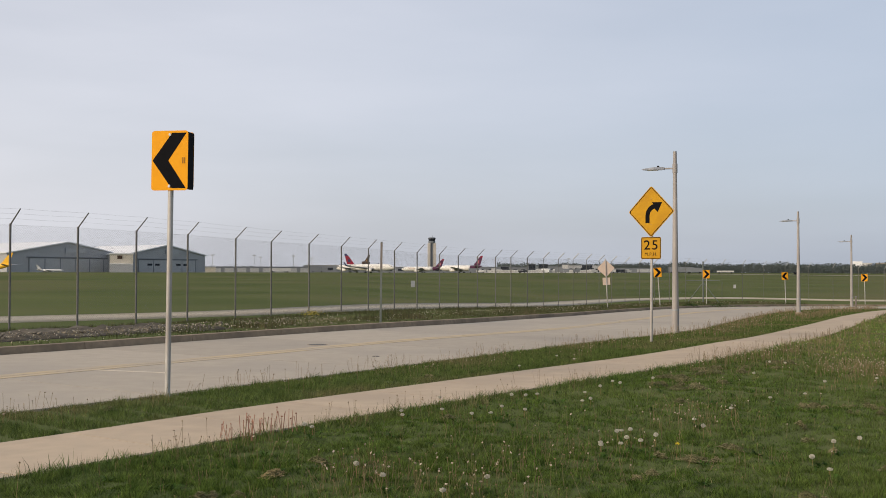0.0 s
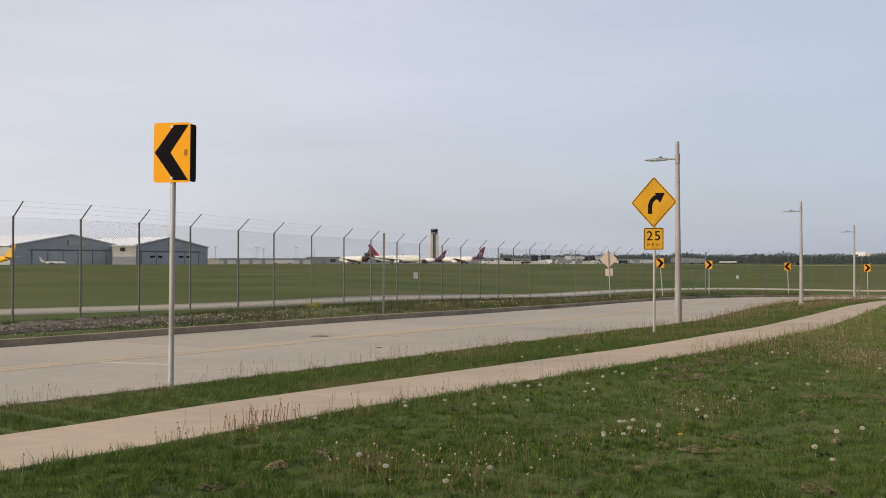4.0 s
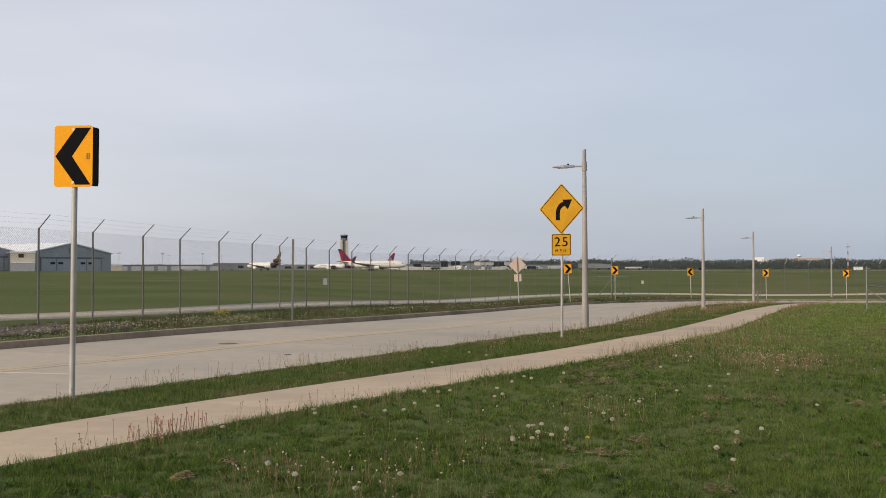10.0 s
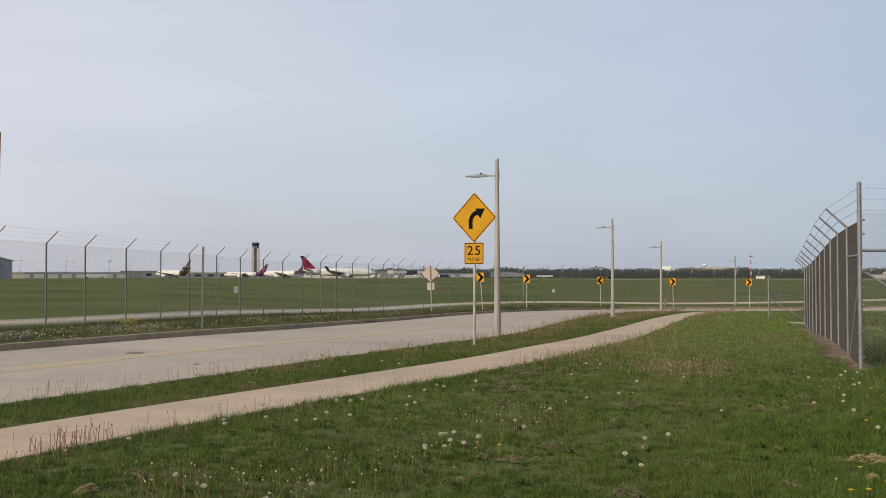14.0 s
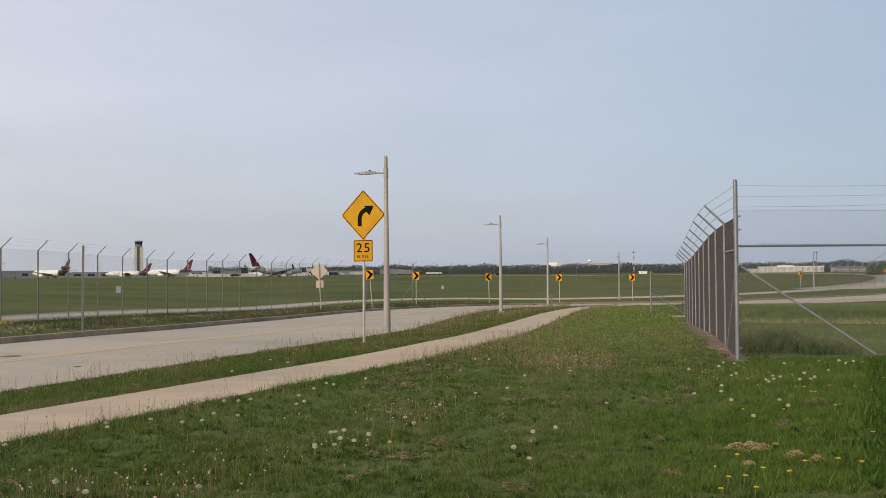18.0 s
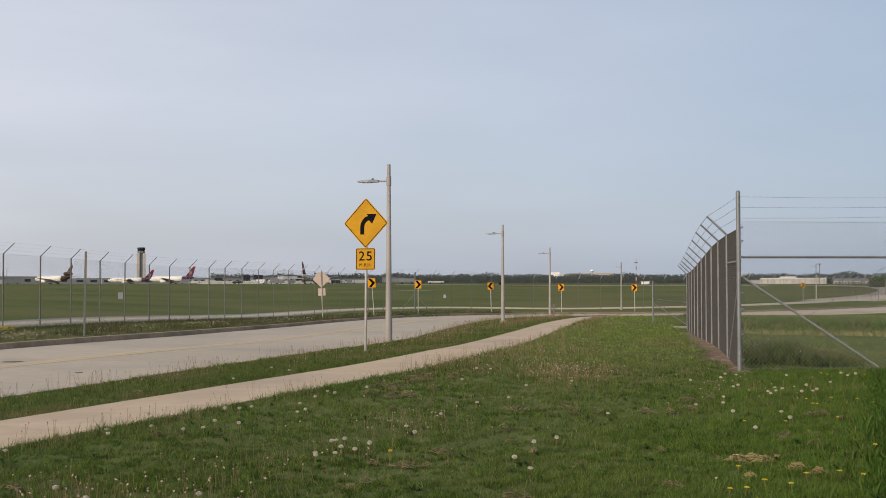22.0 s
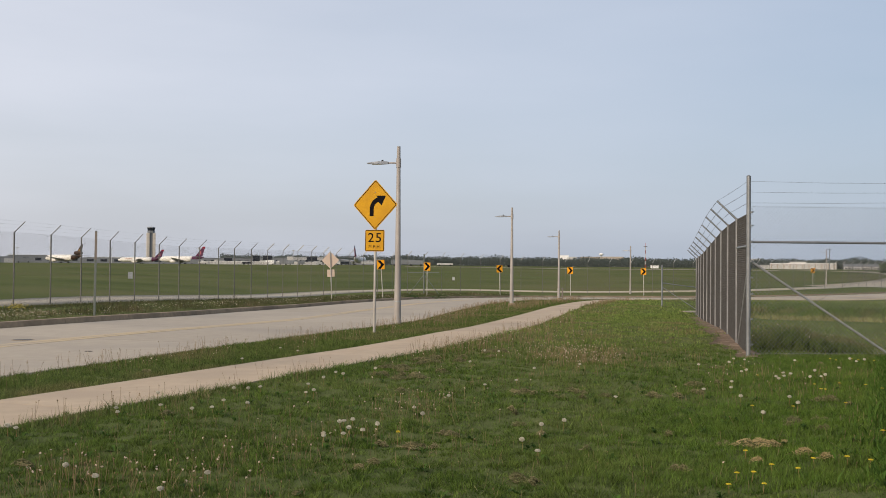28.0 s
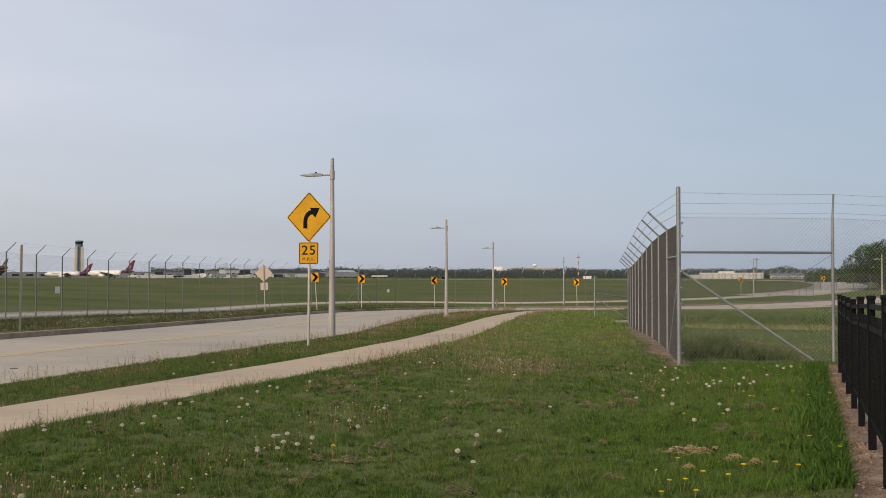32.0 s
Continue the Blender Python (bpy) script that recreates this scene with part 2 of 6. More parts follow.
M_reed = mat("reed", (0.27, 0.25, 0.12), (0.16, 0.18, 0.07), 1.5, 0.85, spread=-0.4)
M_placard = mat("notice_plate", (0.46, 0.46, 0.45), None, 5, 0.6)
M_brace = mat("dull_steel_brace", (0.32, 0.325, 0.33), (0.26, 0.265, 0.27), 7, 0.55, 0.3)
# Far fence arms: the sunlit look is put into a lighter steel colour.
M_lit_arm = mat("lit_steel_arm", (0.44, 0.44, 0.44), (0.38, 0.38, 0.38), 5, 0.5, 0.2)
M_bolt = mat("white_bolt_cap", (0.7, 0.7, 0.68), None, 5, 0.5)
M_timber = mat("weathered_post", (0.21, 0.18, 0.155), (0.16, 0.138, 0.12), 8, 0.8, 0.0, 0.3)
M_green_post = mat("green_grey_post", (0.150, 0.166, 0.150), (0.12, 0.135, 0.122), 8, 0.6, 0.1)
M_mast_red = mat("mast_red", (0.33, 0.09, 0.075), None, 1, 0.6)
M_iron = mat("cast_iron", (0.10, 0.092, 0.082), (0.13, 0.12, 0.11), 20, 0.7, 0.3, 0.4)


# ---- building helpers ----
def obj(name, bm, material, parent=None, label=""):
    me = bpy.data.meshes.new(name)
    bm.to_mesh(me)
    bm.free()
    ob = new(name, me)
    for m in (material if isinstance(material, (list, tuple)) else [material]):
        me.materials.append(m)
    if parent:
        ob.parent = parent
    if label:
        ob["label"] = label
    return ob


def part(name, bm, material, parent, label=""):
    return obj(name, bm, material, parent, label)


def thing(name, m, label, category, group="", kind=""):
    ob = new(name)
    ob.matrix_world = m
    return tagged(ob, label, category, group, kind)


def bm_box(bm, x0, x1, y0, y1, z0, z1, m=None, bevel=0.0):
    r = bmesh.ops.create_cube(bm, size=1.0)
    t = Matrix.Translation(((x0 + x1) / 2, (y0 + y1) / 2, (z0 + z1) / 2)) @ Matrix.Diagonal((x1 - x0, y1 - y0, z1 - z0, 1))
    bmesh.ops.transform(bm, matrix=(m @ t) if m else t, verts=r["verts"])
    if bevel:
        ed = list({e for v in r["verts"] for e in v.link_edges})
        bmesh.ops.bevel(bm, geom=ed, offset=bevel, segments=2, affect="EDGES", profile=0.6)
    return bm


def box(x0, x1, y0, y1, z0, z1, m=None, bevel=0.0):
    return bm_box(bmesh.new(), x0, x1, y0, y1, z0, z1, m, bevel)


def bm_tube(bm, a, b, r0, r1=None, seg=10, caps=True):
    a, b = Vector(a), Vector(b)
    r1 = r0 if r1 is None else r1
    q = (b - a).to_track_quat("Z", "Y").to_matrix().to_4x4()
    r = bmesh.ops.create_cone(bm, cap_ends=caps, segments=seg, radius1=r0, radius2=max(r1, 1e-4), depth=(b - a).length)
    bmesh.ops.transform(bm, matrix=Matrix.Translation((a + b) / 2) @ q, verts=r["verts"])
    for f in bm.faces:
        if len(f.verts) == 4:
            f.smooth = seg > 6
        elif len(f.verts) > 4:
            for e in f.edges:
                e.smooth = False
    return bm


def tube(a, b, r0, r1=None, seg=10):
    return bm_tube(bmesh.new(), a, b, r0, r1, seg)


def prism(outline, y0, y1, m=None):
    """A plate: an outline in x and z, from y0 to y1."""
    bm = bmesh.new()
    f = [bm.verts.new((x, y0, z)) for x, z in outline]
    g = [bm.verts.new((x, y1, z)) for x, z in outline]
    bm.faces.new(f)
    bm.faces.new(g[::-1])
    k = len(f)
    for i in range(k):
        bm.faces.new((f[i], g[i], g[(i + 1) % k], f[(i + 1) % k])[::-1])
    bmesh.ops.recalc_face_normals(bm, faces=bm.faces)
    if m:
        bm.transform(m)
    return bm


def rounded(w, h, r, turn=0.0, cx=0.0, cz=0.0, seg=5):
    """The outline of a rectangle with round corners, turned by so many degrees."""
    out = []
    for sx, sz, a0 in ((1, 1, 0), (-1, 1, 90), (-1, -1, 180), (1, -1, 270)):
        for i in range(seg + 1):
            a = radians(a0 + 90 * i / seg)
            out.append((sx * (w / 2 - r) + r * math.cos(a), sz * (h / 2 - r) + r * math.sin(a)))
    c, s = math.cos(radians(turn)), math.sin(radians(turn))
    return [(cx + x * c - z * s, cz + x * s + z * c) for x, z in out]


def lettering(name, text, size, parent, m, material):
    cu = bpy.data.curves.new(name, "FONT")
    cu.body, cu.size, cu.extrude, cu.align_x, cu.align_y = text, size, 0.0012, "CENTER", "CENTER"
    cu.offset, cu.space_character = size * 0.004 if size > 0.2 else 0.0, 1.14
    tmp = new(name, cu)
    me = bpy.data.meshes.new_from_object(tmp.evaluated_get(bpy.context.evaluated_depsgraph_get()))
    bpy.data.objects.remove(tmp)
    ob = new(name, me)
    me.materials.clear()
    me.materials.append(material)
    ob.parent = parent
    ob.matrix_local = m
    return ob


def bulk(name, verts, faces, material, label, category, kind="stuff", parent=None):
    """One mesh from arrays of corners and of triangles or quads."""
    verts, faces = np.asarray(verts, np.float32), np.asarray(faces, np.int32)
    me = bpy.data.meshes.new(name)
    me.vertices.add(len(verts))
    me.vertices.foreach_set("co", verts.ravel())
    k = faces.shape[1]
    me.loops.add(faces.size)
    me.loops.foreach_set("vertex_index", faces.ravel())
    me.polygons.add(len(faces))
    me.polygons.foreach_set("loop_start", np.arange(0, faces.size, k, dtype=np.int32))
    me.update(calc_edges=True)
    me.materials.append(material)
    ob = new(name, me)
    if parent:
        ob.parent = parent
        ob["kind"] = kind
        if label:
            ob["label"] = label
        return ob
    return tagged(ob, label, category, "", kind)


# ---- the plan ----
def smooth(a, b, x):
    t = np.clip((np.asarray(x, float) - a) / (b - a), 0, 1)
    return t * t * (3 - 2 * t)


def spline(points, step):
    p = np.array(points, float)
    p = np.vstack([2 * p[0] - p[1], p, 2 * p[-1] - p[-2]])
    out = []
    for i in range(1, len(p) - 2):
        for t in np.linspace(0, 1, 24, endpoint=False):
            a, b, c, d = p[i - 1:i + 3]
            out.append(0.5 * (2 * b + (c - a) * t + (2 * a - 5 * b + 4 * c - d) * t * t + (3 * b - a - 3 * c + d) * t ** 3))
    out.append(p[-2])
    out = np.array(out)
    s = np.concatenate([[0], np.cumsum(np.hypot(*np.diff(out, axis=0).T))])
    at = np.arange(0, s[-1], step)
    return np.stack([np.interp(at, s, out[:, k]) for k in (0, 1)], 1)


def sideways(line, d):
    """The line moved d metres to its left."""
    t = np.gradient(line, axis=0)
    t /= np.hypot(t[:, 0], t[:, 1])[:, None]
    return line + d * np.stack([-t[:, 1], t[:, 0]], 1)


def beside(line, x, y):
    """The signed distance of points to a line, positive on its left."""
    x, y = np.asarray(x, float), np.asarray(y, float)
    best, sign = np.full(x.shape, 1e9), np.ones(x.shape)
    for (ax, ay), (bx, by) in zip(line[:-1], line[1:]):
        ux, uy = bx - ax, by - ay
        t = np.clip(((x - ax) * ux + (y - ay) * uy) / (ux * ux + uy * uy), 0, 1)
        dx, dy = x - ax - t * ux, y - ay - t * uy
        d = np.hypot(dx, dy)
        near = d < best
        best = np.where(near, d, best)
        sign = np.where(near, np.where(ux * dy - uy * dx >= 0, 1, -1), sign)
    return best * sign


def beside_near(line, x, y):
    """As beside(), with the near stretch of the line alone for points near the eye."""
    x, y = np.asarray(x, float), np.asarray(y, float)
    near = np.hypot(x, y) < 26
    out = np.empty(x.shape)
    if near.any():
        out[near] = beside(line[np.hypot(line[:, 0], line[:, 1]) < 50], x[near], y[near])
    if not near.all():
        out[~near] = beside(line, x[~near], y[~near])
    return out


ROAD_W = 7.8
KERB_PTS = [(-80, -38), (-42, -10), (-23, 5), (-13, 14.8), (-8.7, 20.3), (-5.6, 25), (-2.5, 29.6), (0.5, 35), (3.1, 41.4), (5.6, 47.5),
            (10.6, 59.3), (15.3, 68.6), (21, 76.8), (29.5, 83.3), (40.6, 86.6), (55, 89.5), (75, 98), (105, 116), (160, 150), (260, 205)]
WALK_PTS = [(-60, -37), (-30, -14), (-13, 0), (-5.6, 7.2), (-3.6, 9.6), (-2.0, 11.9), (0.1, 14.6), (2.2, 17.3), (4.95, 20.9), (8.5, 26.65), (13.8, 37.35),
            (21.3, 52.85), (29.3, 67.4), (36, 75), (45, 78.5), (57, 80.5), (78, 89), (108, 107)]
FENCE_PTS = [(-30, 4.5), (-17, 18.3), (-10.9, 26.1), (-7.6, 32.6), (-5.2, 40), (-2.4, 47.2), (0.8, 53), (3.8, 58.5), (8, 66.5), (14, 77), (22, 86),
             (32, 91.5), (42, 93.5), (55, 96), (72, 104), (100, 121), (150, 150)]
SERVICE_PTS = [(-90, -18), (-40, 16), (-14.6, 35.0), (-6.6, 43.2), (-1.1, 55.2), (3.5, 66), (9.4, 79.5), (17, 91), (28, 98.5), (41, 101), (57, 104.5), (73, 112), (92, 125),
               (123, 152), (160, 196), (194, 252), (212, 312), (198, 380)]
KERB_COARSE = spline(KERB_PTS, 3.0)
BLACK_A, BLACK_B = np.array((11.9, 14.4)), np.array((2.7, 2.63))       # ends of the black railing


WALK_GATE = spline(WALK_PTS, 4.0)
BANK = np.array([(8.4, 7.6), (20.2, 37.2), (36.5, 70.0), (39.0, 77.0)])      # top of the bank above the ditch


def base_z(x, y):
    x, y = np.asarray(x, float), np.asarray(y, float)
    r, a = np.hypot(x, y), np.degrees(np.arctan2(x, y))
    z = EYE - 1.64 - 0.0165 * np.clip(r - 25, 0, 52 + 22 * smooth(13, 24, a)) * smooth(-8, 8, a) * (1 - smooth(70, 110, a))
    z = z + 0.16 * smooth(19, 7.5, r) * smooth(0.5, 5, r) * smooth(27, 40, a)
    field = smooth(95, 300, r) * 1.0 + smooth(110, 420, r) * 0.85 * smooth(-5, 10, a)
    return z + field * (np.abs(a) < 120)


def sunk(r):
    """How far the airfield lies below the verge by the fence."""
    return -0.12 * (1 - smooth(44, 90, r))


def ditch(x, y, r, a):
    """The fall of the ground from the lawn into the ditch beyond the wire fence."""
    near = (r > 20) & (r < 86) & (a > 20) & (a < 75)
    out = np.zeros(np.shape(r))
    if near.any():
        d = -beside(BANK, x[near], y[near])
        out[near] = -0.85 * smooth(-2.0, 6.0, d) * smooth(21, 44, r[near]) * (1 - smooth(60, 80, r[near]))
    return out


def swell(x, y, r):
    """Low uneven ground of the lawn."""
    near = (r > 5.5) & (r < 40)
    out = np.zeros(np.shape(r))
    if near.any():
        x, y, r = x[near], y[near], r[near]
        n = 0.025 * np.sin(x * 3.3 + 1.3 * np.sin(y * 2.1 + .5)) * np.sin(y * 3.9 + 1.1 * np.sin(x * 2.7))
        n += 0.019 * np.sin(x * 7.7 + 2 * np.sin(y * 5.1)) * np.sin(y * 8.3 + 2 * np.sin(x * 4.3 + 1))
        n += 0.018 * np.sin(x * .9 + 1.5 * np.sin(y * .7)) * np.sin(y * 1.1 + 1.2 * np.sin(x * .8 + 2))
        out[near] = n * smooth(1.0, 1.9, -beside_near(WALK_GATE, x, y)) * smooth(5.5, 7.0, r) * (1 - smooth(28, 40, r))
    return out


def ground_z(x, y):
    x, y = np.asarray(x, float), np.asarray(y, float)
    d = beside_near(KERB_COARSE, x, y)
    lift = np.where(d > 0, 0.13 * smooth(0.15, 0.5, d), np.where(d > -ROAD_W - 0.07, -0.05, -0.05 + 0.05 * smooth(ROAD_W + 0.07, ROAD_W + 0.15, -d)))
    r, a = np.hypot(x, y), np.degrees(np.arctan2(x, y))
    roll = 0.045 * np.sin(x * .11 + 1.5 * np.sin(y * .07)) * np.sin(y * .16 + 1.2 * np.sin(x * .05)) * smooth(14, 30, d) * (1 - smooth(350, 600, r))
    lift = lift + sunk(r) * smooth(4.6, 7.0, d)
    return base_z(x, y) + lift + ditch(x, y, r, a) + swell(x, y, r) + roll


def gz(x, y):
    return float(ground_z(np.array([x]), np.array([y]))[0])


def polar(az, r):
    return r * math.sin(radians(az)), r * math.cos(radians(az))


# ---- ground ----
def ground():
    az = np.radians(np.concatenate([np.arange(-30, 60, 0.5), np.arange(60, 330, 6)]))
    rr = np.concatenate([[0.5, 3, 5, 6.5], np.arange(7.0, 24, 0.16), np.arange(24, 32, 0.3), np.arange(32, 145, 0.8), 145 * 1.09 ** np.arange(1, 40)])
    A, R = np.meshgrid(az, rr)
    x, y = R * np.sin(A), R * np.cos(A)
    z = ground_z(x.ravel(), y.ravel()).reshape(x.shape)
    verts = np.stack([x, y, z], -1).reshape(-1, 3)
    n, k = len(rr), len(az)
    i, j = np.meshgrid(np.arange(n - 1), np.arange(k), indexing="ij")
    j2 = (j + 1) % k
    quads = np.stack([i * k + j, i * k + j2, (i + 1) * k + j2, (i + 1) * k + j], -1).reshape(-1, 4)[:, ::-1]
    cap = len(verts)
    verts = np.vstack([verts, [[0, 0, gz(0, 0)]]])
    ob = bulk("ground", verts, quads, M_ground, "mown green grass field with drier patches", "ground", "structure")
    bm = bmesh.new()
    bm.from_mesh(ob.data)
    bm.verts.ensure_lookup_table()
    for q in range(k):
        bm.faces.new((bm.verts[cap], bm.verts[(q + 1) % k], bm.verts[q]))
    bmesh.ops.recalc_face_normals(bm, faces=bm.faces)
    for f in bm.faces:
        f.smooth = True
    bm.to_mesh(ob.data)
    bm.free()


ground()


def strip(line, offsets, step=1):
    """A swept sheet or bar: for each point of the line a row of (sideways, up) corners, closed underneath by its ends."""
    rows = []
    for d, h in offsets:
        p = sideways(line, d)
        rows.append(np.column_stack([p, base_z(p[:, 0], p[:, 1]) + h]))
    return np.stack(rows, 1)


def slab_bm(block):
    """A solid piece from a strip's rows (closed profile)."""
    bm = bmesh.new()
    v = [[bm.verts.new(c) for c in row] for row in block]
    k = len(v[0])
    for a, b in zip(v[:-1], v[1:]):
        for i in range(k):
            bm.faces.new((a[i], a[(i + 1) % k], b[(i + 1) % k], b[i]))
    bm.faces.new(v[0])
    bm.faces.new(v[-1][::-1])
    bmesh.ops.recalc_face_normals(bm, faces=bm.faces)
    return bm


def pieces(line, length, gap, profile, name, material, parent):
    """Pieces of equal length along a line, with open joints between them."""
    s = np.concatenate([[0], np.cumsum(np.hypot(*np.diff(line, axis=0).T))])
    full = [strip(line, [o])[:, 0] for o in profile]
    for a in np.arange(0, s[-1] - length, length):
        at = np.linspace(a + gap, a + length - gap, 4)
        block = np.stack([np.column_stack([np.interp(at, s, f[:, c]) for c in range(3)]) for f in full], 1)
        part(name, slab_bm(block), material, parent)


KERB = spline(KERB_PTS, 0.5)
WALK = spline(WALK_PTS, 0.5)
SERVICE = spline(SERVICE_PTS, 1.0)


def flat_band(name, line, d0, d1, h, material, label, category, lines=2, low_field=False):
    offs = np.linspace(d0, d1, lines)
    rows = strip(line, [(d, h) for d in offs])
    if low_field:
        rows[..., 2] += sunk(np.hypot(rows[..., 0], rows[..., 1]))
    n, k = rows.shape[:2]
    low = rows.copy()
    low[..., 2] -= 0.12
    verts = np.vstack([rows.reshape(-1, 3), low.reshape(-1, 3)])
    i, j = np.meshgrid(np.arange(n - 1), np.arange(k - 1), indexing="ij")
    q = np.stack([i * k + j, i * k + j + 1, (i + 1) * k + j + 1, (i + 1) * k + j], -1).reshape(-1, 4)
    side = []
    for e in (0, k - 1):
        ii = np.arange(n - 1)
        side.append(np.stack([ii * k + e, (ii + 1) * k + e, (ii + 1) * k + e + n * k, ii * k + e + n * k], -1))
    return bulk(name, verts, np.vstack([q, *side]), material, label, category, "structure")


# ---- road, kerbs and footpath ----
def road_and_paths():
    road = flat_band("road", KERB, 0.02, -ROAD_W - 0.02, -0.02, M_concrete, "two-lane pale concrete road with a worn double yellow line", "road", 6)
    near = KERB[(KERB[:, 1] > 2) & (KERB[:, 0] < 150)]
    for d0, d1 in ((-0.03, -ROAD_W / 2 + 0.006), (-ROAD_W / 2 - 0.006, -ROAD_W + 0.03)):
        pieces(near, 4.6, 0.007, [(d0, 0), ((d0 + d1) / 2, 0.0), (d1, 0), (d1, -0.1), (d0, -0.1)], "concrete_slab", M_concrete, road)
    for d in (-ROAD_W / 2 + 0.265, -ROAD_W / 2 - 0.015):
        rows = strip(near, [(d, 0.005), (d - 0.25, 0.005), (d - 0.25, -0.05), (d, -0.05)])
        part("yellow_line", slab_bm(rows), M_yellow_line, road, "worn yellow painted line")
    for name, d, s, h in (("kerb_far", 0.0, 0.16, 0.14), ("kerb_near", -ROAD_W, -0.07, 0.002)):
        kb = thing(name, Matrix(), "grey-brown concrete kerb in short lengths along the road", "kerb", "", "structure")
        pieces(near, 3.05, 0.006, [(d, 0), (d + s * 0.2, h), (d + s, h + 0.01), (d + s, -0.12), (d, -0.12)], "kerb_stone", M_kerb if name == "kerb_far" else M_concrete, kb)
    walk_near = WALK[(WALK[:, 1] > 1) & (WALK[:, 0] < 70)]
    path = flat_band("pavement", WALK, -0.93, 0.60, 0.0, M_kerb, "tan concrete footpath in square slabs between grass verges", "pavement", 3)
    pieces(walk_near, 1.55, 0.006, [(-0.95, 0.02), (0.62, 0.02), (0.62, -0.08), (-0.95, -0.08)], "paving_slab", M_walkway, path)
    far = SERVICE[np.hypot(SERVICE[:, 0], SERVICE[:, 1]) > 150]
    far = far[far[:, 0] > 60]
    flat_band("service_apron", far, -6.0, 4.5, 0.176, M_service, "wide pale concrete bend of the airfield service road", "service road", 3)
    flat_band("service_road", SERVICE, -2.3, 1.7, 0.17, M_service, "pale concrete perimeter service road on the airfield", "service road", 3, True)
    a, b = np.array((-5.75, 17.3)), np.array((-4.45, 16.85))
    q, side = (b - a) / np.hypot(*(b - a)), 0.028
    nrm = np.array((-q[1], q[0])) * side
    rows = np.array([[(*(p + nrm), float(base_z(*p)) + .006), (*(p - nrm), float(base_z(*p)) + .006), (*(p - nrm), -.03), (*(p + nrm), -.03)] for p in (a, (a + b) / 2, b)])
    part("paint_mark", slab_bm(rows), M_paint_mark, road, "faded pale paint mark")
    # a manhole cover and a short tar mark in the road
    x, y = -2.82, 23.4
    mh = thing("manhole_cover", pose(x, y, float(base_z(x, y))), "round dark cast-iron manhole cover set in the road", "manhole cover")
    part("frame_ring", tube((0, 0, -0.03), (0, 0, 0.004), 0.23, 0.23, 28), M_kerb, mh)
    part("lid", tube((0, 0, -0.02), (0, 0, 0.007), 0.19, 0.19, 28), M_iron, mh)
    x, y = -1.3, 20.2
    vp = thing("valve_cover", pose(x, y, float(base_z(x, y))), "small dark iron valve cover set in the road", "valve cover")
    part("lid", tube((0, 0, -0.02), (0, 0, 0.008), 0.07, 0.07, 18), M_iron, vp)


road_and_paths()


# ---- signs ----
def plate(parent, name, outline, y0, y1, material, label=""):
    return part(name, prism(outline, y0, y1), material, parent, label)


def chevron_outline(w, h, side):
    """An arrow-head band; side -1 points to the left."""
    a, b = 0.462 * h, 0.30 * w
    pts = [(-0.47 * w, 0), (0.06 * w, a), (0.06 * w + b + 0.09 * w, a), (-0.47 * w + b + 0.13 * w, 0), (0.06 * w + b + 0.09 * w, -a), (0.06 * w, -a)]
    return [(-side * x, z) for x, z in pts]


def chevron_sign(x, y, side, facing, mount, w, h, tilt=0.0, double=False, sink=0.15, plain=False):
    m = pose(x, y, gz(x, y), 0, tilt, 0) @ pose(0, 0, 0, 0, 0, facing)
    t = thing("chevron_sign", m, "orange-yellow curve sign with black chevron on a steel post", "road sign", "curve chevrons along the road")
    top = mount + h
    part("post", tube((0, 0, -sink), (0, 0, top - 0.03), 0.036 if double else 0.03, None, 12), M_post_pale, t)
    b = plate(t, "panel", rounded(w, h, 0.04, 0, 0, mount + h / 2), -0.046, -0.042, M_dull_orange if plain else M_orange)
    ch = prism(chevron_outline(w, h, side), -0.0495, -0.0465)
    ch.transform(Matrix.Translation((0, 0, mount + h / 2)))
    part("chevron", ch, M_black, b)
    if not plain:
        for dz in (-0.43 * h, 0.43 * h):
            part("bolt", tube((0, -0.048, mount + h / 2 + dz), (0, -0.058, mount + h / 2 + dz), 0.020, 0.016, 12), M_bolt, b)
    if double:
        for k in (0.36, 0.41):
            part("date_sticker", box(k * w - 0.008, k * w + 0.008, -0.049, -0.0465, mount + h * 0.45, mount + h * 0.55), M_sticker, b)
        q = plate(t, "rear_panel", rounded(w, h - 0.03, 0.04, 0, 0.0, mount + h / 2 + 0.012), 0.130, 0.134, M_orange)
        c2 = prism(chevron_outline(w, h - 0.03, -side), 0.1345, 0.1375)
        c2.transform(Matrix.Translation((0, 0, mount + h / 2)))
        part("chevron", c2, M_black, q)
        part("side_channel", box(w / 2 - 0.045, w / 2 - 0.002, -0.041, 0.129, mount + 0.02, top - 0.02), M_black, t, "dark spacer channel between the two panels")
        for dz in (0.1, h - 0.1):
            part("bracket", box(-0.2, 0.2, -0.0415, 0.1295, mount + dz - 0.02, mount + dz + 0.02), M_galv, t)
    return t


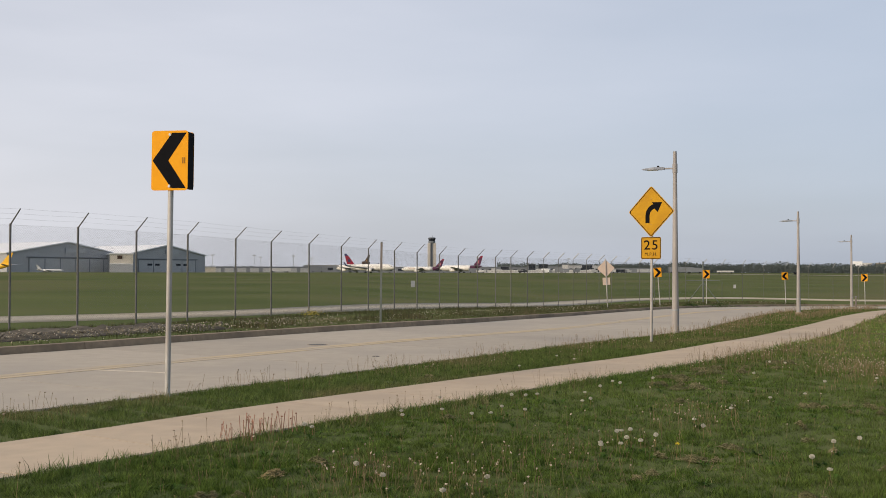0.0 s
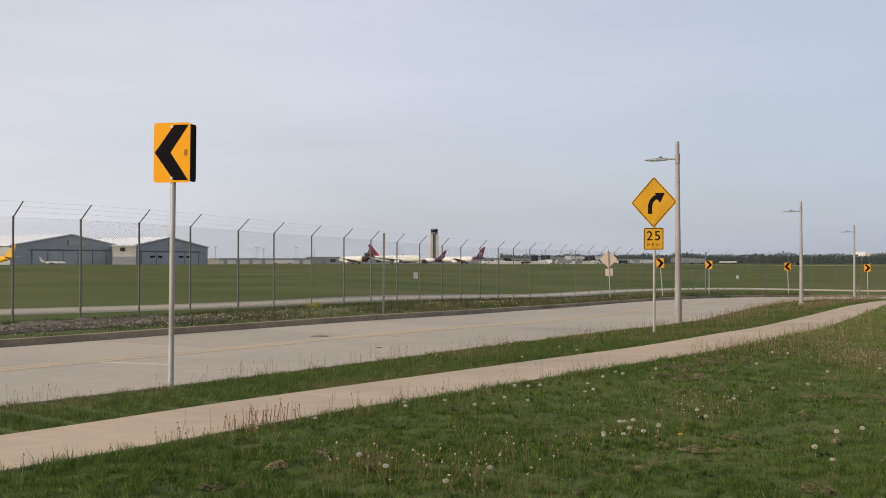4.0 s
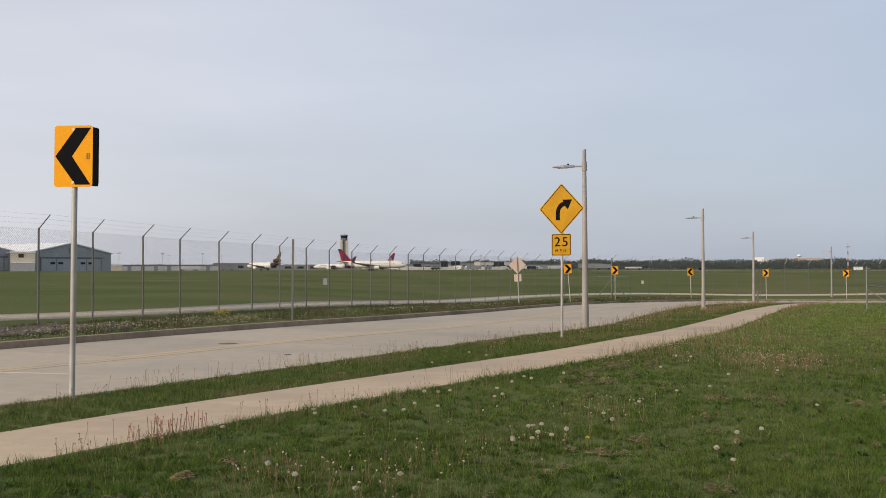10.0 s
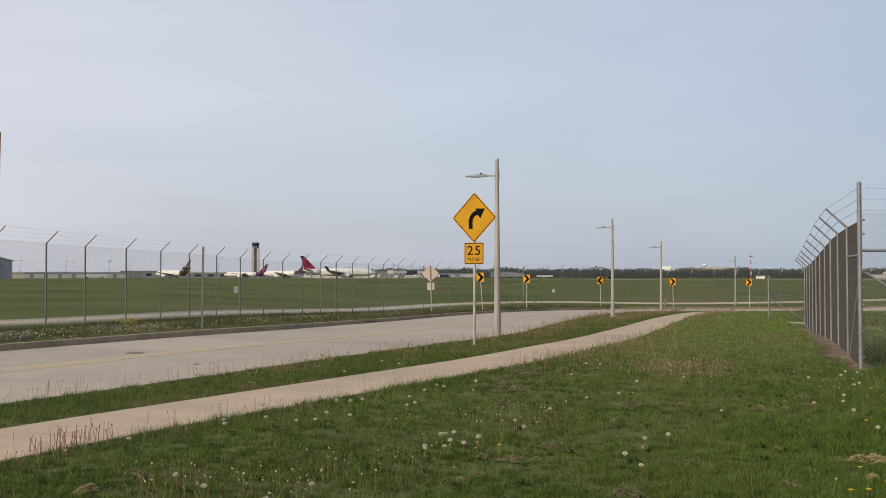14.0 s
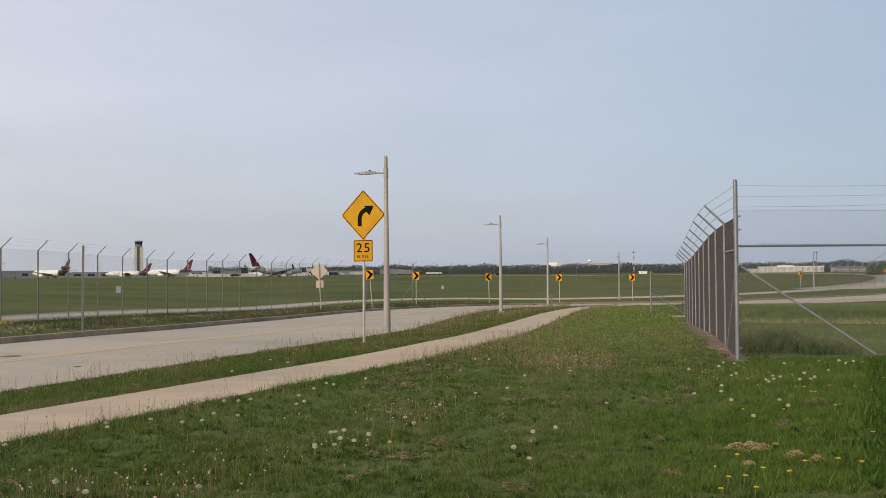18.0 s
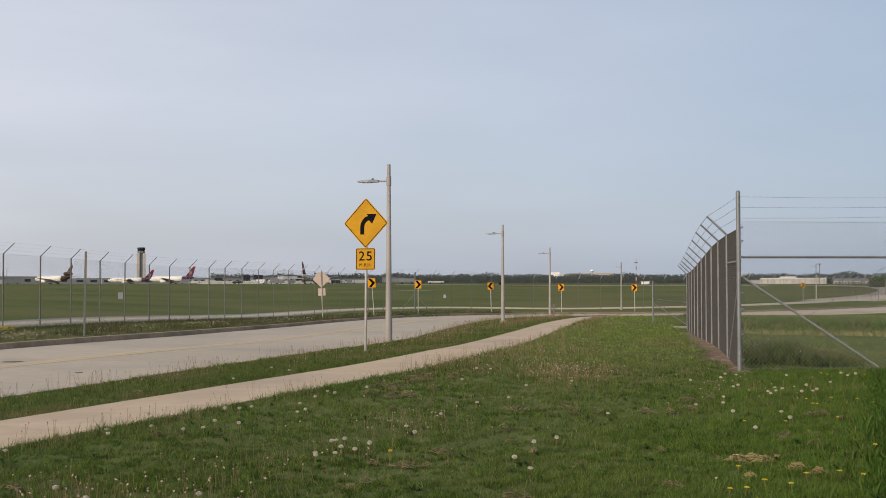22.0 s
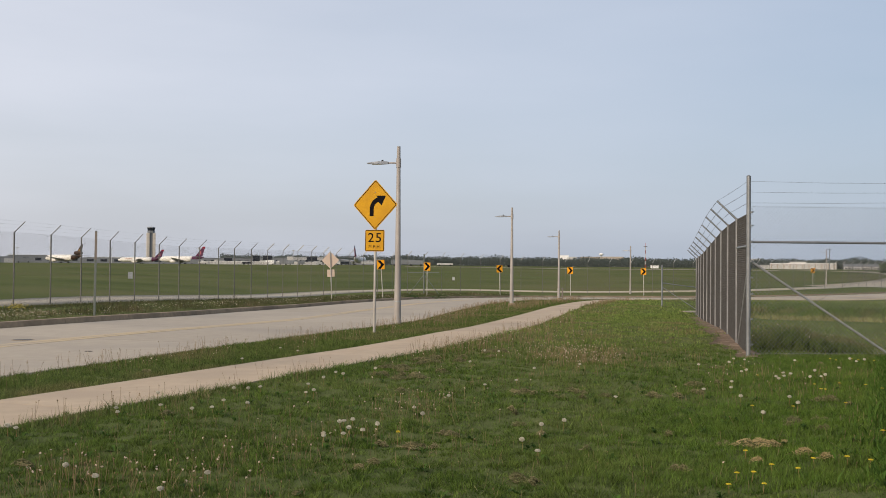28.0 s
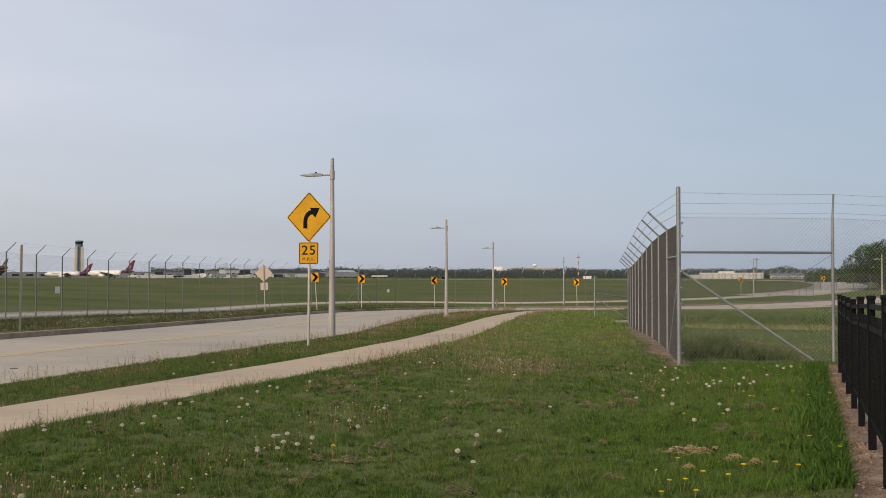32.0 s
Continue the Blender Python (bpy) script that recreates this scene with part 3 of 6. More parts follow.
def main_signs():
    chevron_sign(-3.60, 13.62, -1, -12, 2.700, 0.515, 0.785, 0.5, True)
    for az, r, side, tilt in ((11.80, 70, 1, -4), (14.22, 80, 1, 0), (18.25, 89, -1, -2), (22.10, 95, 1, -1), (26.04, 100, 1, -1), (34.69, 142, 1, 0), (38.8, 168, 1, 0)):
        x, y = polar(az, r)
        chevron_sign(x, y, side, -az + (14 if side < 0 else -14), 1.95, 0.52, 0.62, tilt, plain=True)
    # curve warning with a speed plate
    x, y = polar(11.33, 25.0)
    t = thing("warning_sign", pose(x, y, gz(x, y) - 0.03, 0, 0.4, 0) @ pose(0, 0, 0, 0, 0, -41), "amber diamond sign with a black curving arrow above a speed plate", "road sign")
    part("post", tube((0, 0, -0.15), (0, 0, 3.55), 0.032, None, 12), M_post_pale, t)
    c, side = 3.105, 0.865
    d = plate(t, "diamond", rounded(side, side, 0.05, 45, 0, c), -0.040, -0.036, M_amber)
    rim = bmesh.new()
    o, i = rounded(side - 0.035, side - 0.035, 0.04, 45, 0, c), rounded(side - 0.065, side - 0.065, 0.03, 45, 0, c)
    ring(rim, o, i, -0.0425, -0.0395)
    part("border", rim, M_black, d)
    arrow = prism(curve_arrow(), -0.0425, -0.0395)
    arrow.transform(Matrix.Translation((0, 0, c)))
    part("arrow", arrow, M_black, d)
    cz, s = 2.245, 0.52
    p = plate(t, "speed_plate", rounded(s * 1.02, s, 0.04, 0, 0, cz), -0.040, -0.036, M_amber)
    rim = bmesh.new()
    ring(rim, rounded(s * 1.02 - 0.02, s - 0.02, 0.03, 0, 0, cz), rounded(s * 1.02 - 0.05, s - 0.05, 0.02, 0, 0, cz), -0.0425, -0.0395)
    part("border", rim, M_black, p)
    lettering("numeral", "25", 0.315, p, Matrix.Translation((0, -0.0415, cz + 0.060)) @ pose(0, 0, 0, 90) @ Matrix.Diagonal((1.16, 1, 1, 1)), M_black)
    lettering("unit", "M.P.H.", 0.112, p, Matrix.Translation((0, -0.0415, cz - 0.148)) @ pose(0, 0, 0, 90), M_black)
    for z in (c + 0.3, c - 0.3, cz + 0.2, cz - 0.2):
        part("bolt", tube((0, -0.040, z), (0, -0.048, z), 0.010, 0.008, 8), M_galv, t)
    # the same kind of sign for the other lane, seen from behind
    x, y = polar(9.0, 63.0)
    t = thing("warning_sign", pose(x, y, gz(x, y), 0, -2.5, 0) @ pose(0, 0, 0, 0, 0, 172), "diamond sign and small plate seen from their bare backs", "road sign")
    part("post", tube((0, 0, -0.15), (0, 0, 2.95), 0.032, None, 10), M_post_pale, t)
    dm = plate(t, "diamond", rounded(0.74, 0.74, 0.04, 45, 0, 2.38), -0.040, -0.036, M_alu_back, "bare metal back of a diamond sign")
    plate(dm, "sheeting", rounded(0.73, 0.73, 0.04, 45, 0, 2.38), -0.044, -0.041, M_amber)
    plate(t, "speed_plate", rounded(0.44, 0.44, 0.03, 0, 0, 1.60), -0.040, -0.036, M_alu_back)


def ring(bm, outer, inner, y0, y1):
    k = len(outer)
    v = [[bm.verts.new((x, y, z)) for x, z in o] for y in (y0, y1) for o in (outer, inner)]
    for i in range(k):
        j = (i + 1) % k
        bm.faces.new((v[0][i], v[0][j], v[1][j], v[1][i]))
        bm.faces.new((v[2][i], v[3][i], v[3][j], v[2][j]))
        bm.faces.new((v[0][i], v[2][i], v[2][j], v[0][j]))
        bm.faces.new((v[1][i], v[1][j], v[3][j], v[3][i]))
    bmesh.ops.recalc_face_normals(bm, faces=bm.faces)


def curve_arrow():
    """A thick stem that rises and bends to the right, with an arrow head."""
    w = 0.055
    left, right = [(-0.15, -0.27)], [(-0.15 + 2 * w, -0.27)]
    cx, cz, rad = 0.135, -0.10, 0.23
    for i in range(9):
        a = radians(180 - 75 * i / 8)
        left.append((cx + (rad + w) * math.cos(a), cz + (rad + w) * math.sin(a)))
        right.append((cx + (rad - w) * math.cos(a), cz + (rad - w) * math.sin(a)))
    return left + [(0.02, 0.22), (0.29, 0.215), (0.175, -0.015)] + right[::-1]


main_signs()


# ---- street lamps ----
def street_lamp(x, y, facing, height=5.2):
    t = thing("street_lamp", pose(x, y, gz(x, y) - 0.05, 0, 0, facing), "tall pale-painted steel street lamp with one flat arm light", "street lamp", "street lamps along the road")
    part("base_plate", box(-0.17, 0.17, -0.17, 0.17, -0.12, 0.03, None, 0.01), M_kerb, t)
    part("base_sleeve", tube((0, 0, 0.02), (0, 0, 0.72), 0.108, 0.104, 16), M_lamp, t)
    part("band", tube((0, 0, 0.70), (0, 0, 0.74), 0.110, 0.110, 16), M_lamp_head, t)
    part("pole", tube((0, 0, 0.72), (0, 0, height), 0.096, 0.052, 16), M_lamp, t)
    part("cap", tube((0, 0, height), (0, 0, height + 0.035), 0.055, 0.042, 16), M_lamp_head, t)
    za = height - 0.46
    part("collar", tube((0, 0, za - 0.13), (0, 0, za + 0.13), 0.072, 0.072, 16), M_lamp, t)
    arm = tube((-0.05, 0, za), (-0.40, 0, za + 0.008), 0.024, 0.024, 10)
    a = part("arm", arm, M_lamp, t)
    hd = bmesh.new()
    for k, (px, hw, z0, z1) in enumerate(((-0.30, 0.05, -0.025, 0.04), (-0.40, 0.09, -0.03, 0.05), (-0.58, 0.16, -0.028, 0.045), (-0.80, 0.17, -0.02, 0.02), (-0.93, 0.12, -0.012, 0.006))):
        for cy, cz in ((-hw, z0), (hw, z0), (hw * 0.8, z1), (-hw * 0.8, z1)):
            hd.verts.new((px, cy, za + cz))
    hd.verts.ensure_lookup_table()
    for k in range(4):
        for i in range(4):
            hd.faces.new([hd.verts[q] for q in (4 * k + i, 4 * k + (i + 1) % 4, 4 * k + 4 + (i + 1) % 4, 4 * k + 4 + i)])
    hd.faces.new([hd.verts[q] for q in (3, 2, 1, 0)])
    hd.faces.new([hd.verts[q] for q in (16, 17, 18, 19)])
    bmesh.ops.recalc_face_normals(hd, faces=hd.faces)
    head = part("lamp_head", hd, M_lamp_head, t)
    part("lens", box(-0.80, -0.52, -0.12, 0.12, za - 0.036, za - 0.026), M_lens, head)
    part("photocell", tube((-0.48, 0, za + 0.04), (-0.48, 0, za + 0.09), 0.035, 0.03, 10), M_rubber, head)
    return t


def lamps():
    first = street_lamp(*polar(12.60, 30.2), -24)
    for az, r, turn, dz in ((18.88, 56.6, -24, .10), (21.46, 80.5, -24, .12), (25.32, 105.0, -50, -.45), (35.34, 162.0, -58, 0), (41.6, 118.0, -58, 0)):
        x, y = polar(az, r)
        copy_thing(first, pose(x, y, gz(x, y) + dz, 0, 0, turn))
    x, y = polar(21.66, 79.0)
    b = thing("utility_post", pose(x, y, gz(x, y)), "short grey utility post beside a street lamp", "post")
    part("post", box(-0.05, 0.05, -0.05, 0.05, -0.1, 0.85, None, 0.01), M_timber, b)
    part("cap", box(-0.055, 0.055, -0.055, 0.055, 0.85, 0.88, None, 0.01), M_galv, b)


lamps()


# ---- wire fences ----
def prisms(segments, r):
    """Three-sided bars along many segments."""
    s = np.asarray(segments, float).reshape(-1, 2, 3)
    d = s[:, 1] - s[:, 0]
    d /= np.linalg.norm(d, axis=1)[:, None] + 1e-9
    ref = np.where(np.abs(d[:, 2:3]) > 0.9, np.array([[1.0, 0, 0]]), np.array([[0, 0, 1.0]]))
    u = np.cross(d, ref)
    u /= np.linalg.norm(u, axis=1)[:, None]
    w = np.cross(d, u)
    ring3 = [u * math.cos(a) * r + w * math.sin(a) * r for a in (0.5, 0.5 + 2.0944, 0.5 + 4.1888)]
    verts = np.stack([s[:, e] + o for e in (0, 1) for o in ring3], 1).reshape(-1, 3)
    k = np.arange(len(s))[:, None, None] * 6
    quads = (np.array([[0, 1, 4, 3], [1, 2, 5, 4], [2, 0, 3, 5]])[None] + k).reshape(-1, 4)
    return verts, quads


def lattice(a, b, z0, z1, za, zb, pitch):
    """Crossing diagonal wires that fill a bay from ground point a to b."""
    a, b = np.array(a, float), np.array(b, float)
    w = np.hypot(*(b - a))
    h = z1 - z0
    segs = []
    for sgn in (1, -1):
        for c in np.arange(-h if sgn > 0 else 0, w if sgn > 0 else w + h, pitch):
            t0, t1 = (max(0, -c), min(h, w - c)) if sgn > 0 else (max(0, c - w), min(h, c))
            if t1 - t0 < 0.03:
                continue
            pts = []
            for t in (t0, t1):
                q = (c + t if sgn > 0 else c - t) / w
                pts.append((*(a + (b - a) * q), za + (zb - za) * q + z0 + t))
            segs.append(pts)
    return segs


def wire_fence(name, posts, label, fabric=2.75, lean=1, arm=(0.36, 0.40), pitch=0.085, wire=0.0022, post_r=0.036, ends=(), group="", steel=None, skip=(), thin=999, rise=0.0, link=None, strands=(0.36, 0.68, 0.99), end_rise=0.58):
    """Posts with slanted arms, three strands of barbed wire and chain-link bays. lean: 1 to the right of the line."""
    posts = [tuple(p) for p in posts]
    steel = steel or M_galv
    zs = [float(z) for z in ground_z(np.array([p[0] for p in posts]), np.array([p[1] for p in posts]))]
    zs = [z + rise * min(1, max(0, (k - 14) / 8)) for k, z in enumerate(zs)]
    t = thing(name, Matrix(), label, "fence", group)
    tips = []
    for k, ((x, y), z) in enumerate(zip(posts, zs)):
        q = np.array(posts[min(k + 1, len(posts) - 1)]) - np.array(posts[max(k - 1, 0)])
        q = q / np.hypot(*q)
        out = np.array((q[1], -q[0])) * lean
        if k in ends:
            if k not in skip:
                part("terminal_post", tube((x, y, z - 0.2), (x, y, z + fabric + end_rise), post_r * 1.12, None, 12), M_galv, t)
                part("post_cap", tube((x, y, z + fabric + end_rise), (x, y, z + fabric + end_rise + 0.025), post_r * 1.2, 0.02, 12), M_galv, t)
            tips.append([(x, y, z + fabric + end_rise - 0.48 + 0.20 * i) for i in range(3)])
            continue
        part("post", tube((x, y, z - 0.2 - rise), (x, y, z + fabric + 0.02), post_r if k < thin else post_r * 0.68, None, 10), steel, t)
        tip = (x + out[0] * arm[0], y + out[1] * arm[0], z + fabric + arm[1])
        # From post number thin onward, arms take the colour with sunlight painted in.
        part("arm", tube((x, y, z + fabric - 0.01), tip, post_r * (0.66 if k < thin else 1.05), post_r * (0.6 if k < thin else 1.0), 6), M_lit_arm if k >= thin else M_galv if steel is M_side_post else steel, t)
        tips.append([(x + out[0] * arm[0] * f, y + out[1] * arm[0] * f, z + fabric + arm[1] * f) for f in strands])
    for i in range(3):
        segs = []
        for p, q in zip(tips[:-1], tips[1:]):
            p, q = np.array(p[i]), np.array(q[i])
            mid = (p + q) / 2 - np.array((0, 0, 0.012))
            segs += [(p, mid), (mid, q)]
            n = int(np.hypot(*(q - p)[:2]) / 0.13)
            for b in range(1, n):
                c = p + (q - p) * b / n
                segs.append((c - np.array((0.0, 0.0, 0.009)), c + np.array((0.004, 0.004, 0.009))))
        v, f = prisms(segs, min(wire * 1.15, 0.0024))
        bulk("barbed_wire", v, f, M_wire, "", "", "", t)
    for k, (a, b) in enumerate(zip(posts[:-1], posts[1:])):
        segs = lattice(a, b, 0.03, fabric, zs[k], zs[k + 1], pitch)
        for h in (0.05, fabric - 0.02):
            segs.append(((*a, zs[k] + h), (*b, zs[k + 1] + h)))
        v, f = prisms(segs, wire)
        bulk("mesh_panel", v, f, link or M_wire, "", "", "", t)
    return t, zs


POST_AZ = [-24.5, -22.63, -19.37, -16.45, -13.81, -11.29, -9.39, -7.35, -5.59, -4.11, -2.68, -1.43, -0.19, 0.84, 1.90, 2.90, 3.74]


def fences():
    line = spline(FENCE_PTS, 0.25)
    az = np.degrees(np.arctan2(line[:, 0], line[:, 1]))
    posts = [(line[k] + (line[k + 1] - line[k]) * (a - az[k]) / (az[k + 1] - az[k])) for a in POST_AZ for k in [int(np.argmax(az > a)) - 1]]
    k = int(np.argmax(az > POST_AZ[-1]))
    posts = [2 * posts[0] - posts[1]] + posts + [line[i] for i in range(k + 9, len(line), 10)][:44]
    wire_fence("airfield_fence", posts, "tall chain-link airfield fence with slanted barbed-wire arms along the verge", 2.70, 1, (0.40, 0.38), 0.072, 0.0013, 0.028, (), "", M_fence_post, thin=19, rise=0.42)
    # the fence beside the footpath and its return
    c, h = np.array((10.50, 17.15)), radians(27.05)
    run = [c + np.array((math.sin(h), math.cos(h))) * 3.05 * i for i in range(11)]
    t, zs = wire_fence("side_fence", run, "galvanised chain-link fence with barbed-wire arms running beside the grass", 2.67, -1, (0.42, 0.40), 0.085, 0.0046, 0.036, (0,), steel=M_side_post, link=M_side_wire, end_rise=0.68)
    brace(t, run[0], run[1], zs, 2.67)
    d = np.array((3.09, -0.46))
    run = [c + np.array((0.045, -0.007)) + d * i for i in range(5)]
    t, zs = wire_fence("cross_fence", run, "galvanised chain-link fence with three barbed strands, rail and diagonal brace", 2.80, 1, (0.05, 0.46), 0.085, 0.0020, 0.030, (0,), steel=M_side_post, link=M_galv, skip=(0,), strands=(0.2, 0.6, 0.98), end_rise=0.53)
    brace(t, run[0], run[1], zs, 2.76)
    # the corner beyond the gap
    p = np.array(polar(27.0, 60.0))
    run = [p + np.array((2.9, 0.35)) * i for i in range(3)]
    t, zs = wire_fence("far_cross_fence", run, "chain-link fence corner with a braced end post beyond the ditch", 1.75, 1, (0.3, 0.4), 0.12, 0.003, 0.04, (0,))
    brace(t, run[0], run[1], zs, 1.75)
    p, q = np.array(polar(36.4, 196.0)), np.array(polar(44.5, 176.0))
    run = [p + (q - p) * i / 10 for i in range(11)]
    wire_fence("bend_fence", run, "chain-link fence with slanted barbed-wire arms in front of the hedge", 2.7, 1, (0.40, 0.38), 0.16, 0.006, 0.05, (), "", M_fence_post)
    # placard on the airfield fence, tall post beside the kerb, braced pull post
    x, y = polar(-1.65, 48.2)
    pl = thing("fence_placard", pose(x, y, gz(x, y) + 1.2, 0, 0, 8), "small white notice plate wired to the fence", "notice")
    part("plate", box(-0.10, 0.10, -0.006, 0.006, -0.15, 0.15), M_placard, pl)
    for z in (0.08, 0.02, -0.06):
        part("text_bar", box(-0.07, 0.07, -0.009, -0.0065, z - 0.010, z + 0.010), M_grey_wall, pl)
    x, y = polar(15.68, 91.0)
    pl = thing("fence_placard", pose(x, y, gz(x, y) + 1.25, 0, 0, -14), "small white notice plate wired to the fence", "notice")
    part("plate", box(-0.11, 0.11, -0.006, 0.006, -0.15, 0.15), M_placard, pl)
    x, y = polar(-3.43, 31.6)
    tp = thing("marker_post", pose(x, y, gz(x, y), 0, 0.6, 0), "tall weathered grey post standing in the verge", "post")
    part("post", box(-0.031, 0.031, -0.028, 0.028, -0.2, 2.45, None, 0.006), M_green_post, tp)
    part("reflector_plate", box(-0.033, 0.033, -0.034, -0.029, 1.62, 2.42), M_timber, tp, "bare brown upper plate")
    x, y = polar(14.05, 84.5)
    pp = thing("pull_post", pose(x, y, gz(x, y), 0, 0, -14), "dark steel fence pull post with cross rail and braces", "fence post")
    part("post", tube((0, 0, -0.2), (0, 0, 3.25), 0.06, None, 10), M_green_post, pp)
    part("rail", tube((-1.3, 0, 1.75), (1.25, 0, 1.75), 0.03, None, 8), M_green_post, pp)
    for s in (-1.25, 1.25):
        part("brace", tube((0, 0, 1.6), (s, 0.3, -0.05), 0.03, None, 8), M_green_post, pp)


def brace(t, a, b, zs, fabric):
    """A rail and a diagonal brace in the bay next to an end post."""
    part("brace_rail", tube((*a, zs[0] + fabric * 0.77), (*b, zs[1] + fabric * 0.77), 0.024, None, 8), M_galv, t)
    q = np.array(a) + (np.array(b) - np.array(a)) * 0.86
    part("diagonal_brace", tube((*a, zs[0] + fabric * 0.64), (*q, zs[1] + 0.05), 0.022, None, 8), M_brace, t)
    part("truss_rod", tube((*a, zs[0] + 0.25), (*b, zs[1] + fabric * 0.76), 0.0035, None, 5), M_wire, t)
    for f in (0.08, 0.25, 0.42, 0.53, 0.64, 0.77, 0.88, 0.97):
        part("tension_band", tube((*a, zs[0] + fabric * f - 0.015), (*a, zs[0] + fabric * f + 0.015), 0.046, None, 12), M_galv, t)


fences()


def black_railing():
    a, b = BLACK_A, BLACK_B
    d = (b - a) / np.hypot(*(b - a))
    ang = math.degrees(math.atan2(d[1], d[0]))
    t = thing("black_railing", pose(a[0], a[1], 0, 0, 0, ang), "black powder-coated steel picket railing on a strip of bark soil", "railing")
    bay, n = 1.83, 8
    pk = box(-0.0125, 0.0125, -0.0125, 0.0125, 0.26, 1.16)
    me = bpy.data.meshes.new("picket")
    pk.to_mesh(me)
    pk.free()
    me.materials.append(M_ornamental)
    for i in range(n + 1):
        x, y = a + d * bay * i
        z = gz(x, y)
        s = part("post", box(bay * i - 0.032, bay * i + 0.032, -0.032, 0.032, z - 0.1, z + 1.30, None, 0.004), M_ornamental, t)
        part("cap", box(bay * i - 0.038, bay * i + 0.038, -0.038, 0.038, z + 1.30, z + 1.335, None, 0.008), M_ornamental, s)
        if i == n:
            break
        x2, y2 = a + d * bay * (i + 1)
        z2 = gz(x2, y2)
        for h in (1.24, 1.06, 0.30):
            seg = slab_bm(np.array([[(bay * i + 0.03, -0.02, z + h - 0.02), (bay * i + 0.03, 0.02, z + h - 0.02), (bay * i + 0.03, 0.02, z + h + 0.02), (bay * i + 0.03, -0.02, z + h + 0.02)],
                                    [(bay * i + bay - 0.03, -0.02, z2 + h - 0.02), (bay * i + bay - 0.03, 0.02, z2 + h - 0.02), (bay * i + bay - 0.03, 0.02, z2 + h + 0.02), (bay * i + bay - 0.03, -0.02, z2 + h + 0.02)]]))
            part("rail", seg, M_ornamental, t)
        for k in range(1, 17):
            ob = new("picket", me)
            ob.parent = t
            f = k / 17
            ob.location = (bay * (i + f), 0, z + (z2 - z) * f)
    # strips of bark soil
    n_left = np.array((d[1], -d[0]))
    line = np.array([a - d * 1.5 + d * s for s in np.arange(0, 16.5, 0.3)])
    wob = np.array([noise.noise((i * 0.4, 3.1, 0)) * 0.10 for i in range(len(line))])
    for nm, pts, w0, w1 in (("soil_strip", line, -0.4, 0.24), ):
        rows = []
        for f in np.linspace(0, 1, 5):
            p = pts + n_left * (w0 + (w1 - w0) * f) + n_left * (wob[:, None] * f)
            rows.append(np.column_stack([p, ground_z(p[:, 0], p[:, 1]) + 0.03 * math.sin(f * 3.1416) + 0.008]))
        soil_sheet(nm, np.stack(rows, 1), "reddish-brown bark soil strip under the railing")
    c, h = np.array((10.50, 17.15)), radians(27.05)
    u = np.array((math.sin(h), math.cos(h)))
    pts = np.array([c + u * s for s in np.arange(-0.4, 26, 0.4)])
    wob = np.array([noise.noise((i * 0.5, 7.7, 0)) * 0.2 for i in range(len(pts))])
    rows = []
    for f in np.linspace(0, 1, 4):
        reach = 0.40 + 0.34 * smooth(1.0, 3.5, np.arange(len(pts)) * 0.4)
        p = pts + np.array((-u[1], u[0])) * (-0.25 + (reach[:, None] + wob[:, None]) * f)
        rows.append(np.column_stack([p, ground_z(p[:, 0], p[:, 1]) + 0.02 * math.sin(f * 3.1416) + 0.008]))
    soil_sheet("soil_strip", np.stack(rows, 1), "bare brown soil strip along the wire fence")


def soil_sheet(name, rows, label):
    n, k = rows.shape[:2]
    i, j = np.meshgrid(np.arange(n - 1), np.arange(k - 1), indexing="ij")
    q = np.stack([i * k + j, i * k + j + 1, (i + 1) * k + j + 1, (i + 1) * k + j], -1).reshape(-1, 4)
    low = rows.copy()
    low[..., 2] -= 0.06
    e = []
    for col in (0, k - 1):
        ii = np.arange(n - 1)
        e.append(np.stack([ii * k + col, (ii + 1) * k + col, (ii + 1) * k + col + n * k, ii * k + col + n * k], -1))
    return bulk(name, np.vstack([rows.reshape(-1, 3), low.reshape(-1, 3)]), np.vstack([q, *e]), M_soil, label, "soil", "structure")


black_railing()


# ---- aircraft ----
def loft(sections, seg=20):
    """A round body along x: sections of (x, half width, half height, centre height)."""
    bm = bmesh.new()
    rings = []
    for x, w, h, c in sections:
        rings.append([bm.verts.new((x, w * math.cos(2 * math.pi * i / seg), c + h * math.sin(2 * math.pi * i / seg))) for i in range(seg)])
    for a, b in zip(rings[:-1], rings[1:]):
        for i in range(seg):
            f = bm.faces.new((a[i], b[i], b[(i + 1) % seg], a[(i + 1) % seg]))
            f.smooth = True
    bm.faces.new(rings[0])
    bm.faces.new(rings[-1][::-1])
    bmesh.ops.recalc_face_normals(bm, faces=bm.faces)
    return bm


def wing_bm(root, tip):
    """A tapered solid between two closed sections of four corners."""
    bm = bmesh.new()
    a, b = [bm.verts.new(c) for c in root], [bm.verts.new(c) for c in tip]
    for i in range(4):
        bm.faces.new((a[i], a[(i + 1) % 4], b[(i + 1) % 4], b[i]))
    bm.faces.new(a)
    bm.faces.new(b[::-1])
    bmesh.ops.recalc_face_normals(bm, faces=bm.faces)
    return bm


